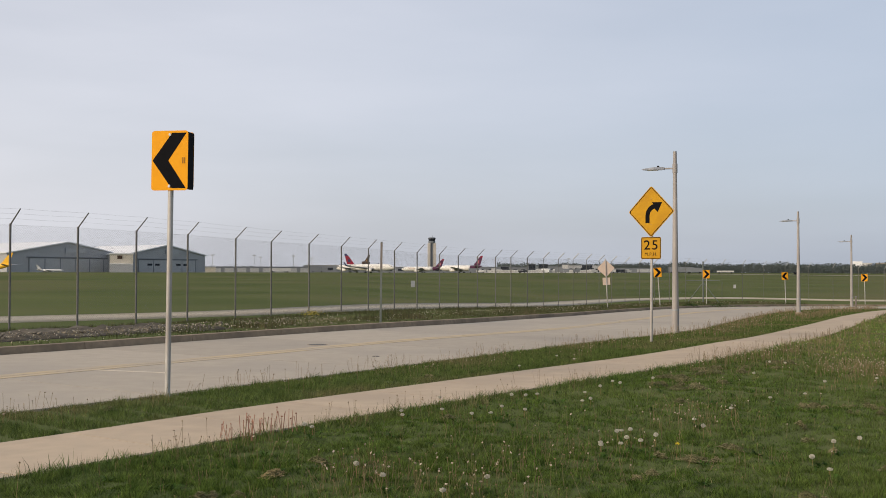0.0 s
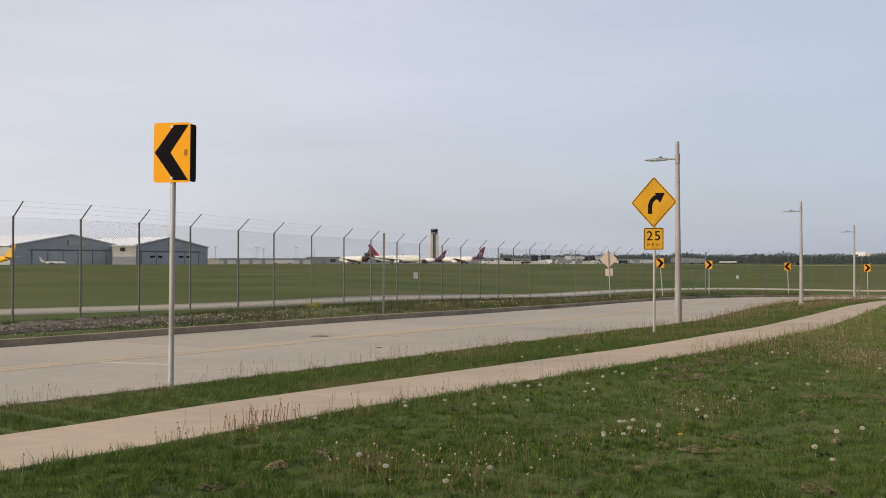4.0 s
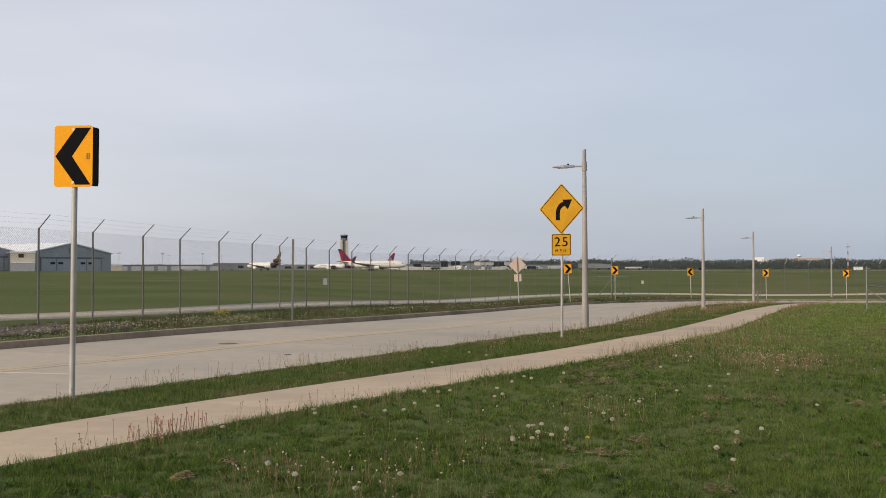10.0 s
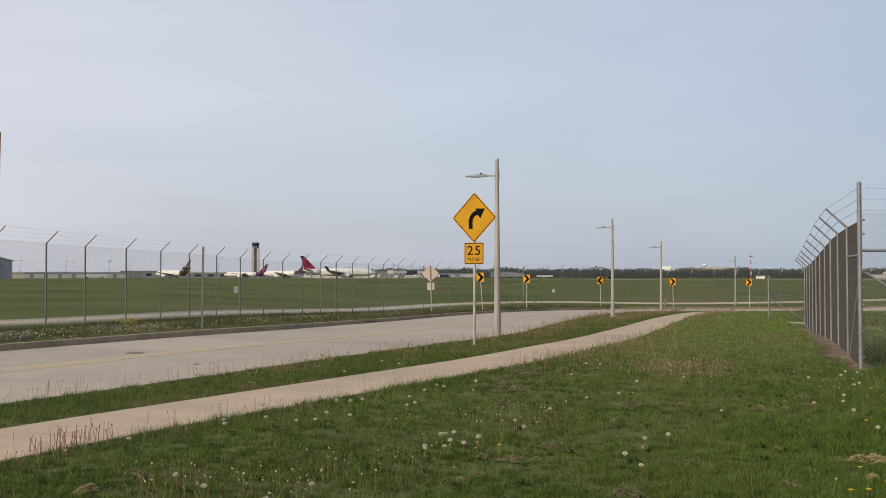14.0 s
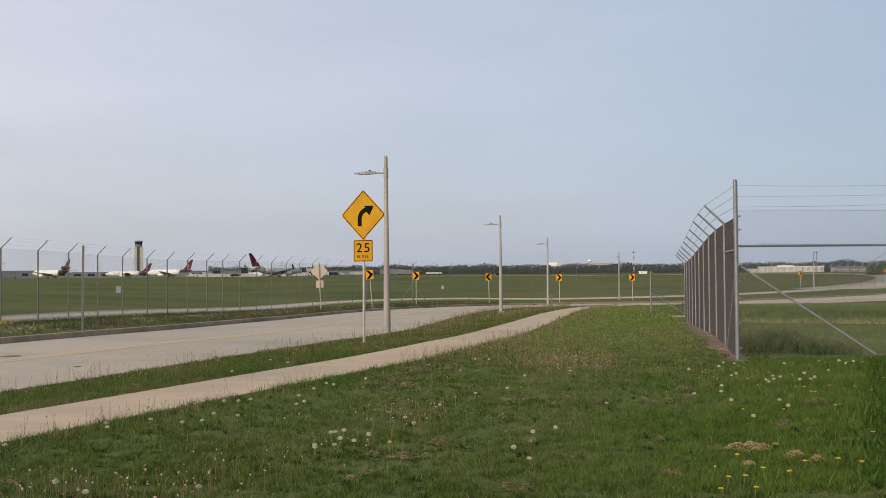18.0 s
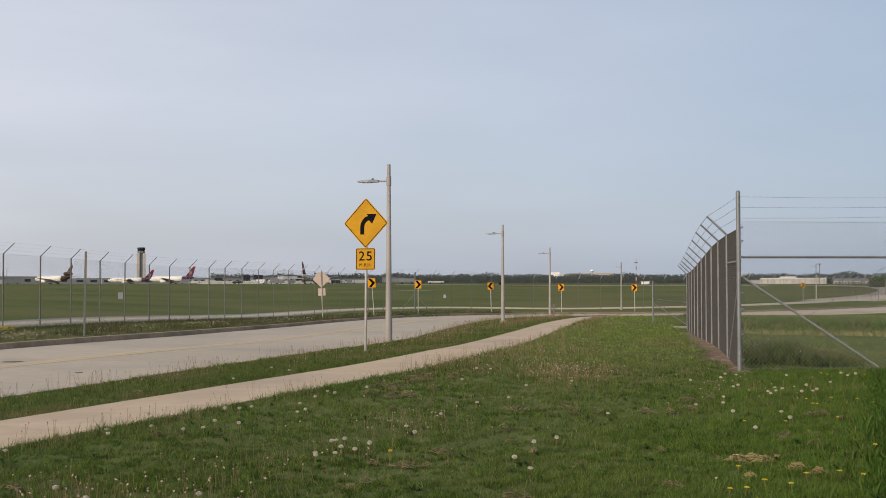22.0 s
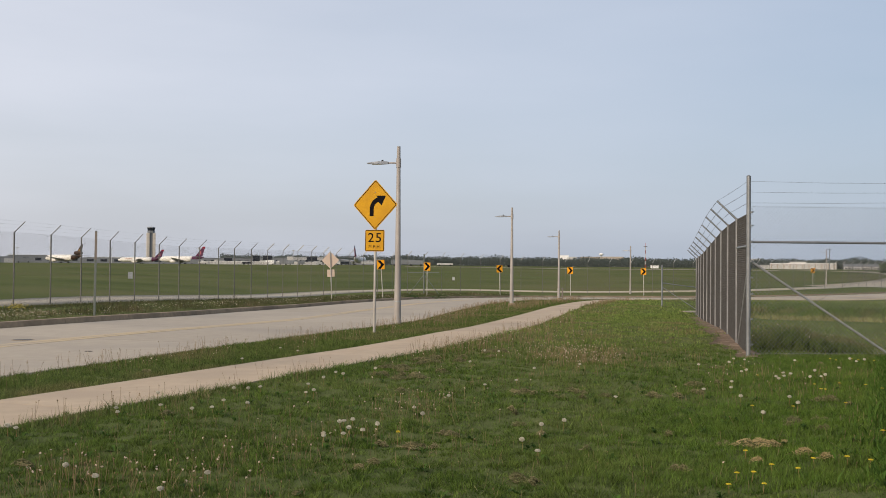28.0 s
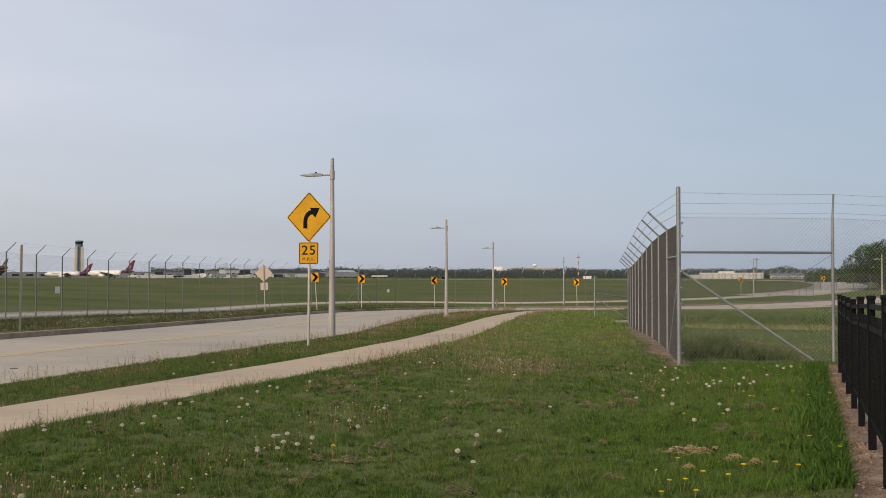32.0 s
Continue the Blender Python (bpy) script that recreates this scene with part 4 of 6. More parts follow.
def airliner(m, label, body, fin, fin_top, mark, tail_cone, engine, scale=1.0, group="", winglets=True, badge=None, stripe=None, tail_engine=False):
    t = thing("airliner", m @ Matrix.Scale(scale, 4), label, "aircraft", group)
    L, R, c = 39.5, 2.05, 3.8
    s = [(L / 2, .05, .05, c - .5), (L / 2 - .5, .62, .6, c - .42), (L / 2 - 1.6, 1.2, 1.15, c - .28), (L / 2 - 3.2, 1.68, 1.65, c - .1), (L / 2 - 5.5, R, R, c),
         (0, R, R, c), (-L / 2 + 12.5, R, R, c), (-L / 2 + 9.5, 1.85, 1.86, c + .1)]
    e = [(-L / 2 + 9.5, 1.85, 1.86, c + .1), (-L / 2 + 6, 1.35, 1.42, c + .5), (-L / 2 + 3, .85, .92, c + .9), (-L / 2, .2, .25, c + 1.3)]
    f = part("fuselage", loft(s), body, t)
    part("tail_cone", loft(e), tail_cone, t)
    part("cockpit_glazing", box(L / 2 - 3.0, L / 2 - 1.75, -1.22, 1.22, c + .32, c + .78, None, .1), M_dark_glass, f)
    if badge:
        for y in (-R - 0.012, R + 0.012):
            part("badge", box(L / 2 - 13.5, L / 2 - 7.5, y - .02, y + .02, c + .3, c + 1.0), badge, f, "coloured name panel with no lettering")
    if stripe:
        for y in (-R - 0.01, R + 0.01):
            for i in range(26):
                x = L / 2 - 6.2 - i
                part("cabin_window", box(x - .14, x + .14, y - .02, y + .02, c + .42, c + .78), stripe, f)
    x0 = -L / 2
    if tail_engine:
        part("tail_engine", loft([(x0 + 7.6, 1.0, 1.0, c + 3.2), (x0 + 7.0, 1.2, 1.2, c + 3.2), (x0 + 3.0, 1.15, 1.15, c + 3.2), (x0 - .2, .6, .6, c + 3.1)], 16), fin, t)
    part("fin", wing_bm([(x0 + 7.6, -.18, c + 1.7), (x0 + 7.6, .18, c + 1.7), (x0 + 1.4, .1, c + 1.9), (x0 + 1.4, -.1, c + 1.9)],
                        [(x0 + 2.3, -.12, c + 7.3), (x0 + 2.3, .12, c + 7.3), (x0 - .5, .06, c + 7.3), (x0 - .5, -.06, c + 7.3)]), fin, t)
    part("fin_tip", wing_bm([(x0 + 2.3, -.12, c + 7.31), (x0 + 2.3, .12, c + 7.31), (x0 - .5, .06, c + 7.31), (x0 - .5, -.06, c + 7.31)],
                            [(x0 + 0.9, -.06, c + 8.7), (x0 + 0.9, .06, c + 8.7), (x0 - 1.1, .03, c + 8.7), (x0 - 1.1, -.03, c + 8.7)]), fin_top, t)
    for y in (-.16, .16):
        part("fin_mark", wing_bm([(x0 + 4.6, y - .03, c + 3.3), (x0 + 4.6, y + .03, c + 3.3), (x0 + 2.2, y + .03, c + 3.3), (x0 + 2.2, y - .03, c + 3.3)],
                                 [(x0 + 3.2, y - .03, c + 5.4), (x0 + 3.2, y + .03, c + 5.4), (x0 + 2.4, y + .03, c + 5.4), (x0 + 2.4, y - .03, c + 5.4)]), mark, t)
    for k in (-1, 1):
        w = part("wing", wing_bm([(5.0, k * 1.6, c - 1.1), (5.0, k * 1.6, c - .5), (-3.2, k * 1.6, c - .8), (-3.2, k * 1.6, c - 1.1)],
                                 [(-4.2, k * 16.6, c + .62), (-4.2, k * 16.6, c + .82), (-6.0, k * 16.6, c + .75), (-6.0, k * 16.6, c + .65)]), M_aircraft_grey, t)
        if winglets:
            part("winglet", wing_bm([(-4.3, k * 16.6, c + .66), (-4.3, k * 16.7, c + .7), (-6.0, k * 16.7, c + .7), (-6.0, k * 16.6, c + .66)],
                                    [(-6.4, k * 17.2, c + 3.1), (-6.4, k * 17.28, c + 3.1), (-7.2, k * 17.28, c + 3.1), (-7.2, k * 17.2, c + 3.1)]), fin_top, w)
        part("tailplane", wing_bm([(x0 + 6.0, k * .8, c + 1.0), (x0 + 6.0, k * .8, c + 1.25), (x0 + 2.4, k * .8, c + 1.15), (x0 + 2.4, k * .8, c + 1.0)],
                                  [(x0 + 1.8, k * 7.0, c + 1.7), (x0 + 1.8, k * 7.0, c + 1.82), (x0 + .4, k * 7.0, c + 1.8), (x0 + .4, k * 7.0, c + 1.7)]), M_aircraft_grey, t)
        en = loft([(5.6, .85, .82, c - 1.75), (5.2, 1.02, .98, c - 1.75), (3.4, 1.08, 1.04, c - 1.75), (1.6, .78, .76, c - 1.7), (.4, .4, .4, c - 1.6)], 16)
        en.transform(Matrix.Translation((0, k * 4.9, 0)))
        eo = part("engine", en, engine, t)
        part("intake", tube((5.62, k * 4.9, c - 1.75), (5.66, k * 4.9, c - 1.75), .72, .72, 16), M_rubber, eo)
        part("pylon", box(.6, 4.2, k * 4.9 - .12, k * 4.9 + .12, c - .95, c - .35), M_aircraft_grey, t)
        g = part("main_gear", tube((-1.2, k * 2.85, .5), (-1.2, k * 2.6, c - 1.0), .14, None, 8), M_galv, t)
        for dy in (-.32, .32):
            part("tyre", tube((-1.2, k * 2.85 + dy - .16, .56), (-1.2, k * 2.85 + dy + .16, .56), .56, None, 16), M_rubber, g)
    g = part("nose_gear", tube((L / 2 - 4.2, 0, .35), (L / 2 - 4.2, 0, c - 1.4), .1, None, 8), M_galv, t)
    for dy in (-.2, .2):
        part("tyre", tube((L / 2 - 4.2, dy - .1, .36), (L / 2 - 4.2, dy + .1, .36), .36, None, 14), M_rubber, g)
    return t


def parked(az, r, heading, *args, **kw):
    """heading: degrees from +y to the right in which the nose points."""
    x, y = polar(az, r)
    return airliner(pose(x, y, gz(x, y) - 0.3, 0, 0, 90 - heading), *args, **kw)


def aircraft():
    group = "parked freight aircraft"
    parked(-1.15, 900, -72, "parked white freight airliner with dark purple tail", M_aircraft, M_purple, M_red, M_tail_pink, M_purple, M_aircraft, 0.97, group, False, M_faded_mark)
    parked(0.95, 860, -50, "parked white freight airliner with purple and red tail", M_aircraft, M_purple, M_red, M_tail_pink, M_purple, M_aircraft, 1.14, group, False)
    parked(-4.97, 820, -40, "parked white freight airliner with brown and gold tail", M_aircraft, M_brown, M_brown, M_gold, M_brown, M_aircraft, 1.12, group, False, tail_engine=True)
    parked(-23.85, 430, -75, "small airliner with a bright yellow tail by the hangar", M_tail_yellow, M_tail_yellow, M_tail_yellow, M_tail_yellow, M_tail_yellow, M_aircraft, 0.62, group, False)
    parked(-20.7, 520, 70, "small parked white business aircraft by the hangar", M_aircraft, M_aircraft, M_aircraft, M_aircraft, M_aircraft, M_aircraft, 0.30, group, False)
    return airliner(Matrix(), "taxiing white airliner with red and navy tail and winglets", M_aircraft, M_red, M_navy, M_navy, M_aircraft, M_aircraft, 1.0, "", True, None, M_slate)


TAXIING = aircraft()

# seconds, azimuth and distance of the fin's top, and the way of the nose
TAXI = [(0, -5.38, 668, 124), (3, -4.55, 650, 121), (5.5, -3.59, 628, 118), (8.5, -1.87, 604, 112), (10.5, -0.56, 586, 108), (12.5, 0.76, 570, 103), (14.5, 2.23, 557, 90),
        (16.5, 3.88, 547, 62), (18, 5.18, 545, 50), (19, 6.02, 547, 43), (20, 6.78, 550, 34), (21, 7.40, 556, 26), (22, 7.87, 570, 22), (23, 8.30, 582, 20), (25, 9.04, 608, 18),
        (28, 10.21, 650, 20), (30, 11.28, 690, 30), (32, 12.45, 735, 42)]


# ---- airfield buildings ----
def hangar(az, r, turn, w, eave, peak, depth, label, door_x, door_w, door_h, panels, windows):
    x, y = polar(az, r)
    t = thing("hangar", pose(x, y, gz(x, y) - 0.3, 0, 0, turn), label, "hangar", "maintenance hangars")
    o = [(-w / 2, 0), (w / 2, 0), (w / 2, eave), (0, peak), (-w / 2, eave)]
    part("wall", prism(o, 0, depth), M_grey_wall, t)
    for s in (-1, 1):
        rf = [(0, peak + .05), (s * (w / 2 + .8), eave - .15), (s * (w / 2 + .8), eave + .35), (0, peak + .6)]
        part("roof_slope", prism(rf, -.6, depth + .6), M_white, t)
    dr = part("door_recess", box(door_x - door_w / 2, door_x + door_w / 2, -.12, .02, 0, door_h), M_slate, t)
    pw = door_w / panels
    for i in range(panels):
        p = part("door_panel", box(door_x - door_w / 2 + i * pw + .23, door_x - door_w / 2 + (i + 1) * pw - .23, -.30, -.14, 0.1, door_h - .6), M_grey_door, t)
        if windows and i in windows:
            w0 = door_x - door_w / 2 + (i + (.58 if i % 2 == 0 else .10)) * pw
            part("window", box(w0, w0 + pw * .32, -.40, -.36, door_h * .52, door_h * .67), M_dark_glass, p)
    for i in range(panels + 1):
        xp = door_x - door_w / 2 + i * pw
        part("door_post", box(xp - .22, xp + .22, -.36, -.12, 0, door_h - .3), M_slate, t)
    part("door_track", box(door_x - door_w / 2 - 1.5, door_x + door_w / 2 + 1.5, -.55, -.13, door_h - .28, door_h + .15), M_slate, t)
    sg = part("sign_panel", box(-w * .02, w * .15, -.25, -.02, eave + (peak - eave) * .12, eave + (peak - eave) * .52), M_grey_door, t, "blank framed name panel")
    part("sign_edge", box(-w * .03, -w * .02, -.28, -.02, eave + (peak - eave) * .10, eave + (peak - eave) * .56), M_slate, sg)
    return t


def block(name, az, r, w, h, d, material, label, category, turn=0.0, roof=None, windows=0, group="", lift=0.0):
    x, y = polar(az, r)
    t = thing(name, pose(x, y, gz(x, y) - 0.5 + lift, 0, 0, -az + turn), label, category, group)
    part("wall", box(-w / 2, w / 2, 0, d, 0, h), material, t)
    part("roof", box(-w / 2 - .3, w / 2 + .3, -.3, d + .3, h, h + max(.3, h * .06)), roof or M_pale_wall, t)
    for i in range(windows):
        x0 = -w / 2 + w * (i + .25) / windows
        part("window", box(x0, x0 + w * .5 / windows, -.08, -.02, h * .35, h * .7), M_dark_glass, t)
    return t


def gable_house(az, r, w, h, material, roof_material, turn):
    x, y = polar(az, r)
    t = thing("house", pose(x, y, gz(x, y) - 1, 0, 0, -az + turn), "distant low house with a pitched roof among trees", "house", "houses beyond the airfield")
    part("wall", box(-w / 2, w / 2, 0, w * .6, 0, h), material, t)
    bm = prism([(-.4, h), (w * .6 + .4, h), (w * .3, h * 1.55)], -w / 2 - .4, w / 2 + .4)
    bm.transform(pose(0, 0, 0, 0, 0, 90))
    part("roof", bm, roof_material, t)
    for i in (-.25, .2):
        part("window", box(w * i - .6, w * i + .6, -.06, -.01, h * .4, h * .75), M_dark_glass, t)


def control_tower():
    x, y = polar(-0.62, 1640)
    t = thing("control_tower", pose(x, y, gz(x, y), 0, 0, 4), "tall airport control tower with pale concrete piers and dark glass cab", "control tower")
    for sx in (-1, 1):
        part("pier", box(sx * 4.4 - 2.0, sx * 4.4 + 2.0, -6, 6, 0, 46, None, .3), M_tower, t)
    part("shaft", box(-2.3, 2.3, -4, 4, 0, 46.5), M_slate, t, "dark recessed shaft")
    part("cab_base", loft_z([(46, 5.4), (48.5, 6.0), (49.5, 6.0)]), M_slate, t)
    part("cab_glazing", loft_z([(49.5, 5.2), (53.5, 6.2)]), M_dark_glass, t)
    part("cab_roof", loft_z([(53.5, 6.6), (54.4, 6.6), (55.4, 4.0)]), M_slate, t)
    part("antenna", tube((1, 0, 55.5), (1, 0, 58.5), .25, .1, 6), M_slate, t)


def loft_z(sections, seg=8):
    bm = bmesh.new()
    rings = [[bm.verts.new((r * math.cos(math.pi * (2 * i + 1) / seg), r * math.sin(math.pi * (2 * i + 1) / seg), z)) for i in range(seg)] for z, r in sections]
    for a, b in zip(rings[:-1], rings[1:]):
        for i in range(seg):
            bm.faces.new((a[i], a[(i + 1) % seg], b[(i + 1) % seg], b[i]))
    bm.faces.new(rings[0][::-1])
    bm.faces.new(rings[-1])
    bmesh.ops.recalc_face_normals(bm, faces=bm.faces)
    return bm


def airfield():
    hangar(-19.85, 545, 57, 67, 9.2, 14.9, 70, "large grey hangar with white roof and wide sliding door", 4, 52, 7.6, 6, ())
    hangar(-14.85, 560, 52, 49, 9.3, 14.2, 60, "grey hangar with white roof and windowed door panels", 0, 36, 7.2, 4, (0, 1, 2, 3))
    b = block("annex", -17.2, 522, 10.8, 9.2, 20, M_cream, "cream and grey annex between the hangars", "annex", 0, M_white)
    part("lower_bay", box(-5.35, 5.35, -2.5, -.1, 0, 4.3), M_grey_wall, b)
    part("ledge", box(-5.35, 5.35, -2.6, -.1, 4.3, 4.75), M_white, b)
    part("window", box(-1.9, 0.4, -.12, -.02, 6.9, 8.6), M_brown, b)
    control_tower()
    wall = block("airfield_shed", -10.2, 720, 80, 4.2, 12, M_slate, "long low slate-grey airfield shed", "shed", 0, M_slate)
    for i in range(9):
        part("bay_door", box(-38 + i * 8.5, -32 + i * 8.5, -.2, -.05, 0.3, 3.4), M_grey_wall, wall)
    block("airfield_shed", -12.75, 640, 9, 3.6, 8, M_cream, "small cream airfield shed", "shed", 0, M_white)
    block("cargo_building", -5.9, 980, 60, 7.0, 25, M_slate, "grey cargo building behind parked aircraft", "building", 0, M_pale_wall, 6)
    block("cargo_building", -0.6, 1050, 150, 6.2, 25, M_slate, "long grey cargo building with pale roof", "building", 0, M_white, 12)
    g = "terminal buildings"
    for az, r, w, h, m, lab in ((2.6, 1000, 55, 7.5, M_slate, "grey terminal block with dark openings"), (4.4, 980, 50, 7.0, M_slate, "grey terminal block with glazed front"),
                                (6.0, 960, 46, 8.0, M_slate, "grey terminal block with dark openings"), (7.6, 940, 34, 8.5, M_grey_wall, "grey terminal block with glazed front"), (9.6, 1200, 80, 7, M_slate, "grey terminal block with dark openings")):
        block("terminal_building", az, r, w, h * .8, 22, m, lab, "building", 0, M_slate if m is M_slate else M_grey_wall, 7, g)
    for az, r, w, h in ((3.4, 930, 7, 6.5), (4.9, 925, 6, 8.5), (5.5, 920, 8, 8.5), (6.7, 915, 5, 8), (7.9, 905, 9, 7.5)):
        t = block("jet_bridge", az, r, w, h - 3, 9, M_dark_glass if w > 5 else M_pale_wall, "boxy passenger bridge on legs beside the terminal", "jet bridge", 0, M_slate, 0, "passenger bridges", 2.6)
        for sx in (-1, 1):
            part("leg", box(sx * w * .35 - .4, sx * w * .35 + .4, 2, 3, -3, 0), M_slate, t)
    bar = block("blast_wall", 5.0, 820, 90, 2.6, 3, M_pale_wall, "long low white apron wall", "wall", 0, M_white)
    for i in range(1, 12):
        part("buttress", box(-45 + i * 7.5 - .25, -45 + i * 7.5 + .25, -.7, -.02, 0, 2.4), M_pale_wall, bar)
    # flood masts
    for az, r, h in ((-12.5, 900, 15), (-10.3, 920, 15), (-9.95, 1100, 16), (-8.2, 900, 14.5), (-7.2, 1000, 14), (-5.6, 980, 14), (-2.6, 1000, 14), (1.9, 1000, 15), (6.9, 1000, 14)):
        x, y = polar(az, r)
        t = thing("flood_mast", pose(x, y, gz(x, y)), "slim tall apron floodlight mast", "light mast", "apron light masts")
        part("pole", tube((0, 0, 0), (0, 0, h), .28, .18, 8), M_grey_wall, t)
        part("crossarm", box(-1.5, 1.5, -.2, .2, h - .6, h - .2), M_grey_wall, t)
        for sx in (-1.1, 0, 1.1):
            part("lamp_head", box(sx - .4, sx + .4, -.5, .1, h - 1.0, h - .62), M_pale_wall, t)
    # trailers and carts on the apron, small markers in the grass
    for az, r, w, h, m in ((15.2, 520, 8, .8, M_pale_wall), (12.9, 520, 12, 2.4, M_slate), (13.6, 500, 7, 2.0, M_slate), (11.0, 600, 9, 1.6, M_grey_wall), (9.0, 640, 10, 1.6, M_pale_wall), (-8.9, 700, 14, 2.2, M_pale_wall), (-6.9, 690, 8, 2.4, M_slate)):
        x, y = polar(az, r)
        t = thing("cargo_trailer", pose(x, y, gz(x, y), 0, 0, -az), "boxy airfield trailer on small wheels", "trailer", "airfield trailers")
        part("body", box(-w / 2, w / 2, 0, 2.4, .7, .7 + h, None, .1), m, t)
        for sx in (-.35, .35):
            part("wheel", tube((sx * w, -.1, .45), (sx * w, .25, .45), .45, None, 12), M_rubber, t)
    rnd = random.Random(17)
    for i in range(30):
        az, r = rnd.uniform(1.6, 10.2), rnd.uniform(790, 900)
        w, h = rnd.uniform(3, 8), rnd.uniform(1.4, 3.4)
        x, y = polar(az, r)
        t = thing("service_truck", pose(x, y, gz(x, y), 0, 0, -az + rnd.uniform(-30, 30)), "boxy apron service truck with a small cab", "truck", "apron service trucks")
        m = rnd.choice((M_white, M_slate, M_slate, M_grey_wall, M_dark_glass, M_pale_wall))
        part("body", box(-w / 2, w / 2, 0, 2.3, .6, .6 + h, None, .08), m, t)
        part("cab", box(w / 2 + .05, w / 2 + 1.7, 0.1, 2.2, .6, 2.3, None, .15), rnd.choice((M_white, M_grey_wall, M_slate)), t)
        for sx in (-.35, .4):
            part("wheel", tube((sx * w, -.1, .45), (sx * w, .2, .45), .45, None, 10), M_rubber, t)
    for az, r in ((18.72, 300), ):
        x, y = polar(az, r)
        t = thing("airfield_marker", pose(x, y, gz(x, y), 0, 0, -az), "small dark airfield marker board on legs", "marker board")
        part("board", box(-.38, .38, -.1, .1, .5, 1.1), M_black, t)
        for sx in (-.3, .3):
            part("leg", box(sx - .05, sx + .05, -.05, .05, -.1, .5), M_galv, t)
    # runway strip and far pale bands
    for az0, az1, r0, r1, lab in ((13, 33, 345, 362, "pale concrete runway strip across the far grass"), ):
        a = np.radians(np.linspace(az0, az1, 40))
        rows = []
        for r in np.linspace(r0, r1, 3):
            x, y = r * np.sin(a), r * np.cos(a)
            rows.append(np.column_stack([x, y, base_z(x, y) + 0.22]))
        rows = np.stack(rows, 1)
        n, k = rows.shape[:2]
        i, j = np.meshgrid(np.arange(n - 1), np.arange(k - 1), indexing="ij")
        bulk("runway", rows.reshape(-1, 3), np.stack([i * k + j, (i + 1) * k + j, (i + 1) * k + j + 1, i * k + j + 1], -1).reshape(-1, 4), M_service, lab, "runway", "structure")


airfield()


def horizon_things():
    x, y = polar(23.75, 2350)
    t = thing("water_tower", pose(x, y, gz(x, y)), "distant white water tower on a narrow stem", "water tower")
    part("tank", loft([(-4, .5, .5, 0), (-3.2, 5, 5, 0), (-1, 7.6, 7.6, 0), (1.5, 7.8, 7.8, 0), (3.4, 5.5, 5.5, 0), (4.6, 1, 1, 0)]), M_white, t).matrix_local = pose(0, 0, 27.5, 0, -90, 0) @ Matrix.Scale(.66, 4)
    part("stem", tube((0, 0, 0), (0, 0, 25), 1.6, 1.2, 12), M_grey_wall, t)
    g = "far buildings on the horizon"
    rnd = random.Random(4)
    for az, w, h, m in ((18.2, 60, 11.5, M_pale_wall), (19.3, 30, 11.5, M_pale_wall), (21.75, 26, 17, M_white), (22.2, 24, 14.5, M_pale_wall), (23.3, 75, 14.5, M_tan_wall), (24.25, 80, 15.5, M_tan_wall), (24.9, 30, 14.5, M_white),
                        (25.8, 50, 12, M_pale_wall), (26.9, 45, 11.5, M_pale_wall), (30.4, 60, 13, M_white), (31.6, 60, 14, M_pale_wall)):
        block("far_building", az, 1900 + rnd.random() * 200, w * .62, h * 1.2, 30, m, "distant pale flat-roofed building above the trees", "building", 0, m, 5, g)
    b = block("long_building", 34.2, 700, 40, 4.0, 18, M_pale_wall, "long low white industrial building beyond the airfield", "building", 0, M_white)
    for i in range(11):
        part("wall_rib", box(-19.5 + i * 3.8, -18.7 + i * 3.8, -.25, -.02, 0.2, 3.8), M_tan_wall, b)
    part("roof_unit", box(-8, 2, 5, 9, 4.3, 5.3), M_pale_wall, b)
    t = block("long_building", 32.6, 720, 14, 3.0, 10, M_grey_wall, "low grey lean-to at the end of a white building", "building", 0, M_slate)
    for az in (36.4, 36.85, 37.3, 37.75):
        gable_house(az, 760, 5, 3.0, M_pale_wall, M_slate, 8)
    x, y = polar(26.12, 620)
    t = thing("radio_mast", pose(x, y, gz(x, y)), "slim red and white lattice radio mast", "mast")
    for k in range(6):
        bm = bmesh.new()
        z0, z1 = k * 2.1, (k + 1) * 2.1
        w0, w1 = .40 - k * .045, .40 - (k + 1) * .045
        for a in range(4):
            p, q = radians(45 + 90 * a), radians(135 + 90 * a)
            bm_tube(bm, (w0 * math.cos(p), w0 * math.sin(p), z0), (w1 * math.cos(p), w1 * math.sin(p), z1), .06, .055, 5)
            bm_tube(bm, (w0 * math.cos(p), w0 * math.sin(p), z0), (w1 * math.cos(q), w1 * math.sin(q), z1), .035, None, 4)
        part("mast_section", bm, M_mast_red if k % 2 == 0 else M_pale_wall, t)
    part("platform", box(-1.0, .9, -.6, .6, 12.5, 12.9), M_slate, t)
    part("antenna", tube((0, 0, 12.6), (0, 0, 15.0), .12, .06, 6), M_mast_red, t)
    block("mast_hut", 26.6, 600, 4.5, 1.8, 4, M_white, "small white equipment hut by the mast", "hut", 0, M_white)
    for az, h in ((35.5, 13.5), (30.2, 11)):
        x, y = polar(az, 560)
        t = thing("utility_pole", pose(x, y, gz(x, y)), "dark far utility pole", "pole")
        part("pole", tube((0, 0, 0), (0, 0, h * .8), .24, .16, 8), M_slate, t)
        part("crossarm", box(-1.2, 1.2, -.1, .1, h * .74, h * .77), M_slate, t)


horizon_things()


